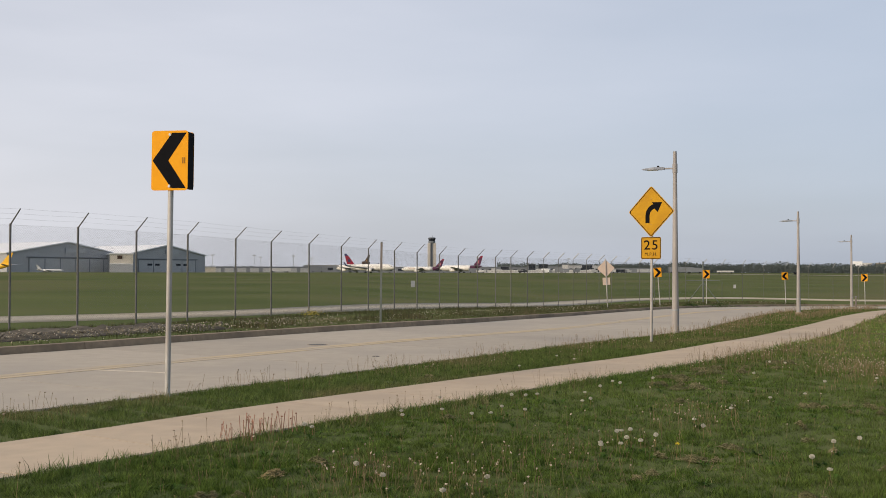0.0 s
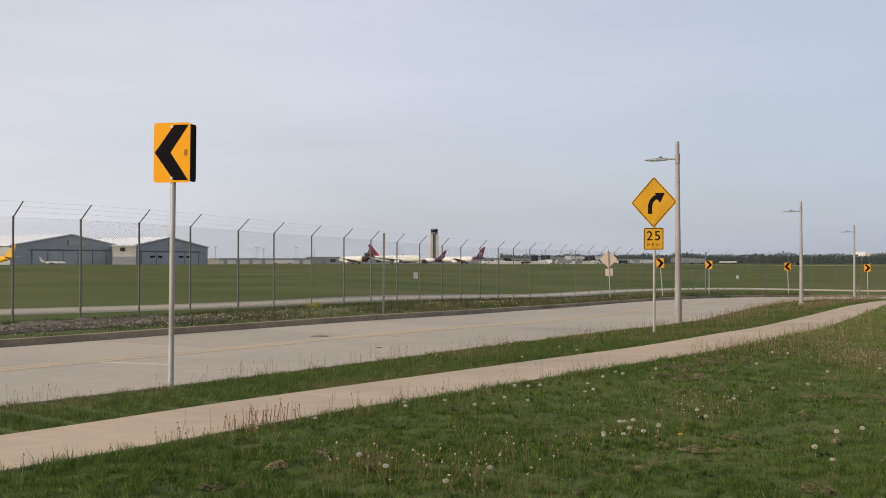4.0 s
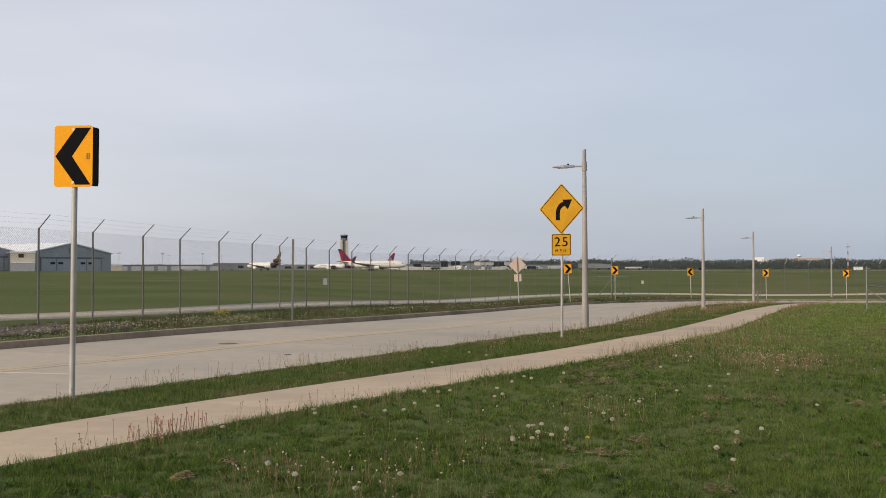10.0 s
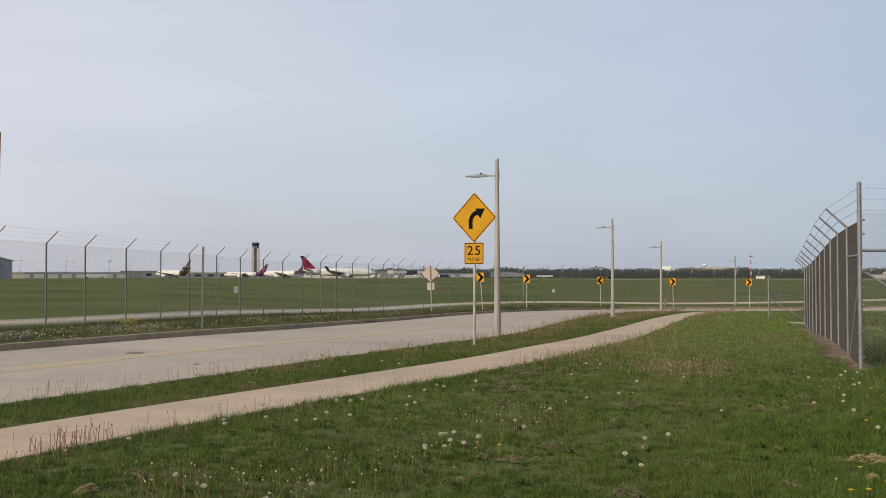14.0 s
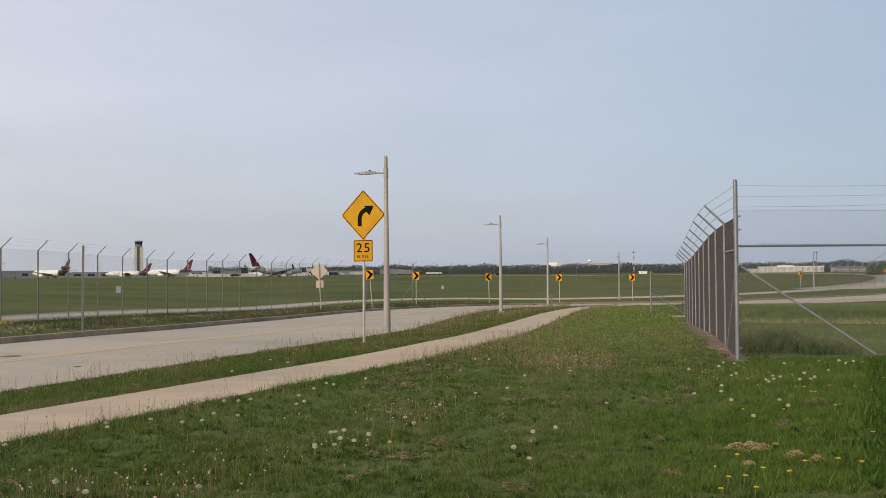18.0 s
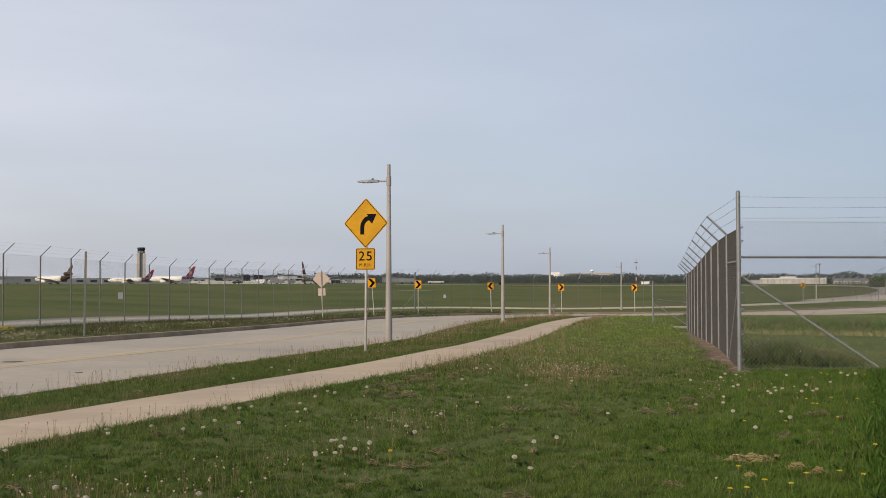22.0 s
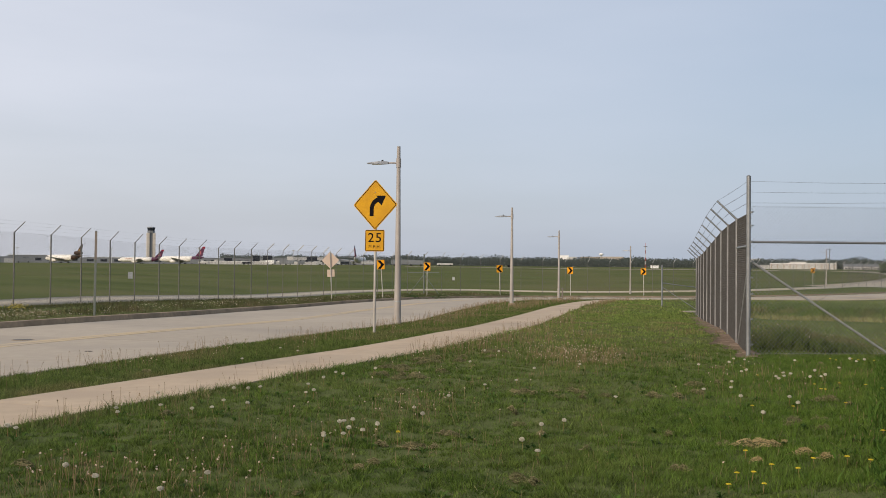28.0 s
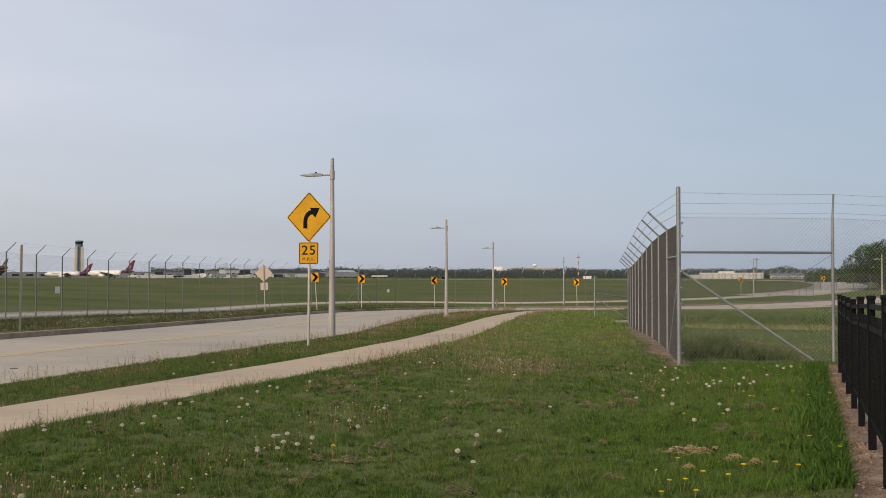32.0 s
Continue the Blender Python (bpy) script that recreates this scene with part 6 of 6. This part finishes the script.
def stalks():
    rnd = np.random.default_rng(5)
    out = []
    for side, d0, d1, n in ((1, .95, 1.35, 420), (1, 1.4, 2.6, 3000), (-1, -1.8, -1.05, 1700), (-1, -3.2, -1.2, 380)):
        s = rnd.integers(20, len(WALK) - 2, n * 3)
        p = sideways(WALK, 0)[s]
        t = WALK[s + 1] - WALK[s]
        t /= np.hypot(t[:, 0], t[:, 1])[:, None]
        d = rnd.uniform(d0, d1, len(s))[:, None]
        p = p + np.stack([-t[:, 1], t[:, 0]], 1) * d + t * rnd.uniform(0, .5, (len(s), 1))
        gate = np.array([noise.noise((a * .8, b * .8, side)) for a, b in p]) > .08
        out.append(p[gate][:n])
    s = rnd.integers(90, len(KERB) - 40, 5200)
    t = KERB[s + 1] - KERB[s]
    t /= np.hypot(t[:, 0], t[:, 1])[:, None]
    q = KERB[s] - np.stack([-t[:, 1], t[:, 0]], 1) * (ROAD_W + .08 + rnd.uniform(0, 1.1, (len(s), 1)) ** 1.5) + t * rnd.uniform(0, .5, (len(s), 1))
    out.append(q[patchy_fast(q[:, 0] * .5, q[:, 1] * .5) > -.25])
    for az, rr, n, s in ((9.6, 10.1, 45, .45), (14.0, 11.4, 60, .5), (-3.5, 8.2, 40, .4), (21.8, 18.6, 330, .5), (23.8, 18.2, 120, .3), (16.2, 21.0, 160, .6), (14.6, 19.4, 120, .5), (19.5, 24.0, 160, 1.0), (20.5, 28.0, 160, 1.4), (3.5, 8.6, 40, .4), (13.0, 11.6, 40, .4),
                         (31.2, 16.0, 40, .5), (17.5, 20.0, 60, .7), (8.0, 9.0, 30, .4), (-2.6, 7.7, 45, .3), (1.4, 7.6, 40, .28), (-5.2, 8.0, 30, .25), (5.4, 7.7, 30, .3)):
        q = rnd.normal(0, s, (n, 2)) * np.array((.8, 2.2 if rr > 15 else 1.2))
        c, e = math.cos(radians(az)), math.sin(radians(az))
        out.append(np.array(polar(az, rr)) + np.column_stack([q[:, 0] * c + q[:, 1] * e, q[:, 1] * c - q[:, 0] * e]))
    out.append(np.column_stack(scatter(-18, 40, 7.5, 30, 260, rnd)))
    p = np.vstack(out)
    r = np.hypot(p[:, 0], p[:, 1])
    p = p[(r > 7.1) & (r < 80) & (p[:, 1] > 6)]
    ok, _, _ = on_lawn(p[:, 0], p[:, 1])
    p = p[ok]
    n = len(p)
    h = np.where((np.abs(beside(WALK_COARSE, p[:, 0], p[:, 1])) < 2.4) | (beside(KERB_COARSE, p[:, 0], p[:, 1]) > -ROAD_W - 1.3), rnd.uniform(.12, .30, n), rnd.uniform(.08, .22, n))
    z = ground_z(p[:, 0], p[:, 1])
    lean = rnd.normal(0, .035, (n, 2))
    a = np.column_stack([p, z])
    b = np.column_stack([p + lean, z + h])
    rad = .0016 * np.maximum(1, np.hypot(p[:, 0], p[:, 1]) / 16)
    segs, tips = np.stack([a, b], 1), b
    v, f = prisms(segs, rad[:, None])
    bulk("seed_stalks", v, f, M_stalk, "thin brown seed stalks standing over the grass", "stalks")
    # two close bunches of stout reddish stems by the footpath
    q = np.vstack([np.array(polar(az, rr)) + rnd.normal(0, 1, (k, 2)) * np.array((.13, .07)) for az, rr, k in ((-10.9, 10.3, 17), (-9.0, 10.75, 15), (-9.9, 10.5, 6))])
    z = ground_z(q[:, 0], q[:, 1])
    top = np.column_stack([q + rnd.normal(0, .02, q.shape), z + rnd.uniform(.13, .27, len(q))])
    v, f = prisms(np.stack([np.column_stack([q, z]), top], 1), .0036)
    v2, f2 = cards(np.repeat(top, 3, 0), .022, rnd)
    v, f = np.vstack([v, v2]), np.vstack([f, f2 + len(v)])
    bulk("red_stems", v, f, M_red_stem, "stout reddish stems standing in bunches by the footpath", "stalks")
    pale = rnd.uniform(0, 1, n) < np.where(np.hypot(p[:, 0], p[:, 1]) < 13, .28, .68)
    v, f = cards(np.repeat(tips[~pale], 4, 0), .017, rnd)
    bulk("stalk_heads", v, f, M_stalk, "small brown seed heads on thin stalks", "seed heads")
    v, f = cards(np.repeat(tips[pale], 5, 0), .021, rnd)
    bulk("pale_stalk_heads", v, f, M_pale_head, "small pale pinkish seed heads on thin stalks", "seed heads")


def dandelion(name, material, head_r, label, category, seed, petals=False):
    rnd = np.random.default_rng(seed)
    t = new(name)
    tagged(t, label, category, name + "s in the lawn")
    part("stem", tube((0, 0, -.02), (.012, .006, .17), .0028, .0022, 5), M_stem, t)
    d = rnd.normal(size=(140, 3))
    d /= np.linalg.norm(d, axis=1)[:, None]
    if petals:
        d[:, 2] = np.abs(d[:, 2]) * .9
    c = np.array((.012, .006, .17))
    v1, f1 = prisms(np.stack([np.repeat(c[None], 140, 0), c + d * head_r * .95], 1), .0006)
    v2, f2 = cards(c + d * head_r, head_r * .75, rnd)
    bulk("head", np.vstack([v1, v2]), np.vstack([f1, f2 + len(v1)]), material, "", "", "", t)
    return t


def flowers():
    rnd = np.random.default_rng(8)
    clock = dandelion("dandelion_clock", M_puff, .0205, "white fluffy dandelion seed head on a thin stem", "dandelion", 1)
    gold = dandelion("dandelion_flower", M_petal, .0165, "yellow dandelion flower in the grass", "dandelion", 2, True)
    p = np.array([polar(*q) for q in CLOCKS_LEFT + CLOCKS_RIGHT])
    x, y = scatter(-20, 42, 9, 26, 30, rnd)
    p = np.vstack([p, np.column_stack([x, y])])
    ok, _, _ = on_lawn(p[:, 0], p[:, 1])
    first = True
    for x, y in p[ok]:
        m = pose(x, y, gz(x, y), 0, 0, rnd.uniform(0, 360)) @ Matrix.Diagonal((1, 1, rnd.uniform(.5, .85), 1))
        if first:
            clock.matrix_world, first = m, False
        else:
            copy_thing(clock, m).scale = (1, 1, m.to_scale()[2])
    p = [polar(*q) for q in GOLD]
    gx, gy = scatter(31, 40.5, 9, 19.5, 12, rnd)
    q = np.column_stack([gx, gy])
    p += [tuple(c) for c in q[on_lawn(gx, gy)[0]]]
    for i, (x, y) in enumerate(p):
        m = pose(x, y, gz(x, y), 0, 0, i * 50) @ Matrix.Diagonal((1, 1, .45 if i else .8, 1))
        if i == 0:
            gold.matrix_world = m
        else:
            copy_thing(gold, m).scale = (1, 1, .45)


def rosettes():
    """Flat rings of dark dandelion leaves in the lawn."""
    rnd = np.random.default_rng(41)
    sx, sy = scatter(-20, 41, 7.0, 15, 190, rnd)
    c = np.vstack([[polar(az + .25, r - .08) for az, r in CLOCKS_LEFT + CLOCKS_RIGHT], np.column_stack([sx, sy])])
    ok, _, wd = on_lawn(c[:, 0], c[:, 1])
    p = np.repeat(c[ok & (wd < -1.3)], 9, 0)
    n = len(p)
    a = rnd.uniform(0, 6.283, n)
    d = np.column_stack([np.cos(a), np.sin(a)])
    ln, w = rnd.uniform(.05, .10, n)[:, None], rnd.uniform(.007, .013, n)[:, None]
    z = ground_z(p[:, 0], p[:, 1])
    s = np.column_stack([-d[:, 1], d[:, 0]]) * w
    rise = rnd.uniform(.02, .06, n)
    mid, tip = p + d * ln * .6, p + d * ln
    v = np.stack([np.column_stack([p, z]), np.column_stack([mid + s, z + rise]), np.column_stack([tip, z + rise * .8]), np.column_stack([mid - s, z + rise])], 1).reshape(-1, 3)
    bulk("weed_leaves", v, np.arange(4 * n).reshape(-1, 4), M_herb, "flat dark green dandelion leaves in the lawn", "weeds")


def matted(spots, rnd, strands, lift, loose):
    """Matted heaps of cut grass: a low ragged dome of thatch and the strands that lie over it."""
    dv, df, segs, count = [], [], [], 0
    lumps = []
    for cx, cy, s in spots:
        for _ in range(2 if s < .1 else 4):
            along = rnd.normal(0, loose) * s
            lumps.append((cx + along * cy / math.hypot(cx, cy), cy - along * cx / math.hypot(cx, cy) + rnd.normal(0, .6 * loose) * s, s * rnd.uniform(.35, .75) * (1.35 - .6 * loose)))
    for cx, cy, s in lumps:
        turn = rnd.normal(0, .35) - math.atan2(cx, cy)
        ct, st = math.cos(turn), math.sin(turn)
        a, b, hgt = s * rnd.uniform(.7, 1.1), s * rnd.uniform(.25, .5), min(.08, .03 + .25 * s) * lift

        def lay(u, v):
            return cx + u * ct - v * st, cy + u * st + v * ct
        k, rings = 14, ((1.0, -.1), (.85, .5), (.55, .85), (.25, 1.0))
        jag = rnd.uniform(.7, 1.25, (len(rings), k))
        for q, (rad, up) in enumerate(rings):
            th = np.arange(k) * 2 * math.pi / k
            x, y = lay(a * rad * jag[q] * np.cos(th), b * rad * jag[q] * np.sin(th))
            dv.append(np.column_stack([x, y, ground_z(x, y) + .012 + hgt * up * (1 if q == 0 else .75 + .4 * (jag[q] - .7))]))
        for q in range(3):
            for e in range(k):
                g = (e + 1) % k
                df.append((count + q * k + e, count + q * k + g, count + q * k + k + g, count + q * k + k + e))
        df += [(count + 3 * k + e, count + 3 * k + e + 1, count + 3 * k + e + 2, count + 3 * k + (e + 3) % k) for e in range(0, 12, 2)]
        count += 4 * k
        n = int(strands * (.12 + s / .4))
        u, v = rnd.normal(0, .62, n) * a, rnd.normal(0, .8, n) * b
        x, y = lay(u, v)
        z = ground_z(x, y) + .016 + hgt * np.exp(-((u / a) ** 2 + (v / b) ** 2) * 1.2) * rnd.uniform(.7, 1.25, n)
        w = turn + rnd.normal(0, .6, n)
        d = np.column_stack([np.cos(w), np.sin(w), rnd.normal(-.05, .3, n)]) * rnd.uniform(.006, .022, (n, 1))
        p = np.column_stack([x, y, z])
        segs.append(np.stack([p - d, p + d], 1))
    return np.vstack(dv), df, np.vstack(segs)


def heaps():
    """Straw and dull clippings left in heaps and broken rows by the mower."""
    rnd = np.random.default_rng(9)
    straw, dull = [], [(*polar(az, r), s * .9) for az, r, s in MOUNDS]
    for az, r, s in STRAW:
        (straw if r < 10 else dull).append((*polar(az, r), s * (1.25 if az == 32.1 and r > 9.2 else .75)))
    for x, y in zip(*scatter(-18, 40, 8, 24, 22, rnd)):
        dull.append((x, y, rnd.uniform(.05, .10)))
    # broken rows of clippings along the mower's turns
    for row in (((17.8, 13.4), (21.0, 13.6), (24.0, 13.0), (27.5, 13.1), (29.2, 13.9), (30.0, 15.4)), ((11.4, 16.9), (13.2, 15.6), (15.0, 14.0)), ((13.8, 17.6), (16.5, 18.6), (19.0, 20.5))):
        for x, y in spline([polar(*q) for q in row], .34):
            if rnd.uniform() < .55:
                dull.append((x + rnd.normal(0, .10), y + rnd.normal(0, .16), rnd.uniform(.06, .14)))
    for name, spots, strand_mat, strands, lift, label, cat in (("straw_clump", straw, M_straw, 520, .9, "pale strands of dry cut straw lying on the grass", "straw"), ("grass_clippings", dull, M_clip, 420, .95, "dull strands of cut grass lying in low heaps", "grass clippings")):
        spots = [q for q in spots if on_lawn(np.array([q[0]]), np.array([q[1]]))[0][0]]
        dv, df, segs = matted(spots, rnd, strands, lift, .32 if name == "straw_clump" else .55)
        bulk("thatch_heap", dv, df, M_thatch, "low matted brown heaps of old cut grass", "grass clippings")
        v, f = prisms(segs, .0021)
        bulk(name, v, f, strand_mat, label, cat)


def bark_chips():
    rnd = np.random.default_rng(34)
    d = (BLACK_B - BLACK_A) / np.hypot(*(BLACK_B - BLACK_A))
    nl = np.array((d[1], -d[0]))
    n = 5200
    p = BLACK_A + d * rnd.uniform(-1.4, 11.5, (n, 1)) + nl * rnd.uniform(-.35, .22, (n, 1))
    v, f = cards(np.column_stack([p, ground_z(p[:, 0], p[:, 1]) + rnd.uniform(.015, .045, n)]), .026, rnd)
    bulk("bark_chips", v, f, M_chip, "loose reddish-brown bark chips under the railing", "bark chips")


def far_verge():
    rnd = np.random.default_rng(12)
    line = KERB[(KERB[:, 1] > 8) & (KERB[:, 0] < 30)]
    t = np.gradient(line, axis=0)
    t /= np.hypot(t[:, 0], t[:, 1])[:, None]
    nrm = np.stack([-t[:, 1], t[:, 0]], 1)

    def along(n, d0, d1, power=1.0):
        i = (len(line) * rnd.uniform(0, 1, n) ** power).astype(int)
        d = rnd.uniform(d0, d1, n)
        return line[i] + nrm[i] * d[:, None] + t[i] * rnd.uniform(-.3, .3, (n, 1))
    # bare dark soil by the fence
    soil = spline(line[line[:, 0] < -4.2][::4], 0.22)
    rows = []
    wob = np.array([noise.noise((i * .09, 9.0, 0)) * .5 for i in range(len(soil))])
    for k, d in enumerate(np.linspace(1.5, 4.5, 13)):
        p = soil + (sideways(soil, 1) - soil) * (d + wob[:, None] * (0.5 if 0 < k < 12 else 1.0))
        lump = np.array([abs(noise.noise((a * 1.6, b * 1.6, 4.0))) * .16 + abs(noise.noise((a * 4.5, b * 4.5, 8.0))) * .06 for a, b in p])
        rows.append(np.column_stack([p, ground_z(p[:, 0], p[:, 1]) + 0.010 + (lump if 0 < k < 12 else 0)]))
    ob = soil_sheet("soil_strip", np.stack(rows, 1), "dark bare soil strip in the far verge by the fence")
    ob.data.materials.clear()
    ob.data.materials.append(M_dark_soil)
    # rubble and dead stems along a low ridge
    p = along(2600, 1.0, 3.0, 1.1)
    p = p[patchy_fast(p[:, 0] * .45 + 3, p[:, 1] * .45) > .15]
    c = np.column_stack([p, ground_z(p[:, 0], p[:, 1]) + .015])
    q = along(5600, 1.7, 2.9, 1.3)
    q = q[(q[:, 0] < -4.5) & (patchy_fast(q[:, 0] * .6, q[:, 1] * .6) > -.45)]
    c = np.vstack([c, np.column_stack([q, ground_z(q[:, 0], q[:, 1]) + .05 + rnd.uniform(0, .07, len(q))])])
    n = len(c)
    cube = np.array([(1, 0, 0), (0, 1, 0), (-1, 0, 0), (0, -1, 0), (0, 0, 1), (0, 0, -1)], float)
    sz = np.array((1, 1, .6)) * (.012 + .05 * rnd.uniform(0, 1, (n, 1, 1)) ** 4) * rnd.uniform(.6, 1.3, (n, 6, 3))
    v = (c[:, None] + cube[None] * sz).reshape(-1, 3)
    tr = np.array([(0, 1, 4), (1, 2, 4), (2, 3, 4), (3, 0, 4), (1, 0, 5), (2, 1, 5), (3, 2, 5), (0, 3, 5)])
    bulk("rubble", v, (tr[None] + np.arange(n)[:, None, None] * 6).reshape(-1, 3), M_stone, "pale broken stones lying in the far verge", "rubble")
    p = along(9000, 1.5, 3.0)
    p = p[p[:, 0] < -3]
    v, f = blades(p[:, 0], p[:, 1], rnd.uniform(.04, .16, len(p)), np.full(len(p), .012), rnd, 1.6, False)
    bulk("dead_grass", v, f, M_dead, "dry dead stems among the rubble of the far verge", "grass")
    # weeds
    p = along(46000, .2, 3.3)
    d = np.abs(beside(KERB_COARSE, p[:, 0], p[:, 1]))
    tall = np.clip(.5 + patchy_fast(p[:, 0] * .6, p[:, 1] * .6 + 2), .2, 1.4) * np.where(p[:, 0] < -6.5, .7, 1.25)
    keep = (p[:, 0] > -6.0) | (rnd.uniform(0, 1, len(p)) < np.where(d < 1.8, .75, .12))
    p, tall = p[keep], tall[keep]
    v, f = blades(p[:, 0], p[:, 1], tall * rnd.uniform(.05, .22, len(p)), np.full(len(p), .018), rnd, .9, False)
    bulk("verge_weeds", v, f, M_weed, "rough weeds in the far verge behind the kerb", "weeds")
    p = along(26000, 3.9, 6.2)
    hh = rnd.uniform(.03, .13, len(p)) * (.4 + tufts(p[:, 0], p[:, 1], .9, 6)[2])
    v, f = blades(p[:, 0], p[:, 1], hh, np.full(len(p), .024), rnd, .8, False)
    bulk("verge_weeds", v, f, M_weed, "low dark green weeds along the foot of the airfield fence", "weeds")
    p = along(3000, .35, 2.6)
    p = p[patchy_fast(p[:, 0] * .5, p[:, 1] * .5) > .05]
    q = along(5200, .25, 2.0)
    p = np.vstack([p, q[(q[:, 0] < -3) & (patchy_fast(q[:, 0] * .8, q[:, 1] * .8 + 1) > -.25)]])
    z = ground_z(p[:, 0], p[:, 1]) + rnd.uniform(.06, .22, len(p))
    v, f = cards(np.repeat(np.column_stack([p, z]), 3, 0), .032, rnd)
    bulk("white_weed_heads", v, f, M_verge_head, "pale weed seed heads in the far verge", "seed heads")
    # a yellow-flowering clump and a dark low bush
    for az, r, m, s, lab in ((-7.2, 33.0, M_bloom, .20, "yellow-flowering weed clump at the fence foot"), (14.9, 77.5, M_leaf, .5, "low dark green bush by the far kerb"), (13.4, 74, M_leaf, .35, "low dark green bush by the far kerb")):
        x, y = polar(az, r)
        d = rnd.normal(size=(190 if m is M_bloom else 260, 3)) * np.array((s * 1.4, s * .6, s * .35)) * .6
        z = gz(x, y)
        pts = np.array((x, y, z + .2)) + d
        pts = pts[pts[:, 2] > z]
        v, f = cards(pts, .05 if m is M_bloom else .09, rnd)
        bulk("weed_clump", v, f, m, lab, "plant")


def behind_fence():
    rnd = np.random.default_rng(14)
    # a dense bank of herbs at the foot of the cross fence
    x, y = scatter(31.4, 37.6, 21.3, 24.2, 17000, rnd)
    low = np.clip(1.15 - np.abs(np.degrees(np.arctan2(x, y)) - 33.6) / 3.6, .1, 1)
    ok = beside(SIDE_LINE, x, y) < -.15
    x, y, low = x[ok], y[ok], low[ok]
    hh = rnd.uniform(.10, .42, len(x)) * low * (.65 + .6 * tufts(x, y, .5, 2)[2])
    v, f = blades(x, y, hh, np.full(len(x), .018), rnd, .8, True)
    bulk("rank_weeds", v, f, M_verge, "dark rank weeds behind the wire fence", "weeds")
    ok = (rnd.uniform(0, 1, len(x)) < .004) & (low > .5)
    v, f = cards(np.repeat(np.column_stack([x[ok], y[ok], ground_z(x[ok], y[ok]) + hh[ok] * 1.05 + .04]), 4, 0), .035, rnd)
    bulk("white_weed_heads", v, f, M_verge_head, "pale weed seed heads over the rank weeds", "seed heads")
    # the ditch: straw-coloured dead reeds below, green reeds and weeds above
    x, y = scatter(31.0, 42.5, 63.6, 65.0, 5200, rnd)
    keep = rnd.uniform(0, 1, len(x)) < .35 + .65 * np.sin(x * 1.7 + 2 * np.sin(y * .9)) ** 2
    x, y = x[keep], y[keep]
    v, f = blades(x, y, rnd.uniform(.06, .34, len(x)), np.full(len(x), .045), rnd, .8, True)
    bulk("dead_reeds", v, f, M_reed, "dry straw-coloured reeds lying along a ditch", "reeds")
    x, y = scatter(31.0, 42.5, 64.4, 70, 9000, rnd)
    tall = .35 + .65 * tufts(x, y, 1.6, 4)[2]
    v, f = blades(x, y, rnd.uniform(.15, .72, len(x)) * tall, np.full(len(x), .05), rnd, .35, True)
    bulk("reeds", v, f, M_tall, "upright green reeds and weeds in a ditch", "reeds")
    # rough unmown ground in the ditch beyond the lawn's bank
    x, y = scatter(25.0, 31.0, 44, 84, 26000, rnd)
    d = -beside(BANK, x, y)
    ok = (d > 1.5 + rnd.uniform(0, 2, len(x))) & (beside(WALK_COARSE, x, y) < -2.5)
    x, y = x[ok], y[ok]
    v, f = blades(x, y, rnd.uniform(.08, .34, len(x)), np.full(len(x), .05), rnd, .9, False)
    bulk("ditch_weeds", v, f, M_ditch, "dull brown-green unmown weeds in the ditch", "weeds")
    x, y = polar(28.65, 54.0)
    t = thing("culvert_headwall", pose(x, y, gz(x, y) - .38, 0, 0, 10) @ Matrix.Diagonal((.62, 1, .85, 1)), "grey concrete culvert headwall with a dark pipe mouth in the ditch", "culvert")
    part("wall", box(-1.0, 1.0, -.12, .12, -.3, .50, None, .02), M_tan_wall, t)
    part("coping", box(-1.05, 1.05, -.17, .17, .50, .58, None, .015), M_tan_wall, t)
    for sx in (-1, 1):
        part("wing_wall", box(sx * 1.0 - .1, sx * 1.0 + .1, -1.2, -.13, -.3, .38, None, .02), M_tan_wall, t)
    part("pipe_mouth", tube((0, -.16, .12), (0, -.10, .12), .28, .28, 18), M_rubber, t)


lawn()
stalks()
flowers()
rosettes()
heaps()
bark_chips()
far_verge()
behind_fence()


def motions():
    rows = []
    for t, az, r, way in TAXI:
        x, y = polar(az, r)
        w = radians(way)
        x, y = x + 20.0 * math.sin(w), y + 20.0 * math.cos(w)
        rows.append((t, pose(x, y, gz(x, y) - 0.3, 0, 0, 90 - way)))
    walk(TAXIING, rows)


motions()
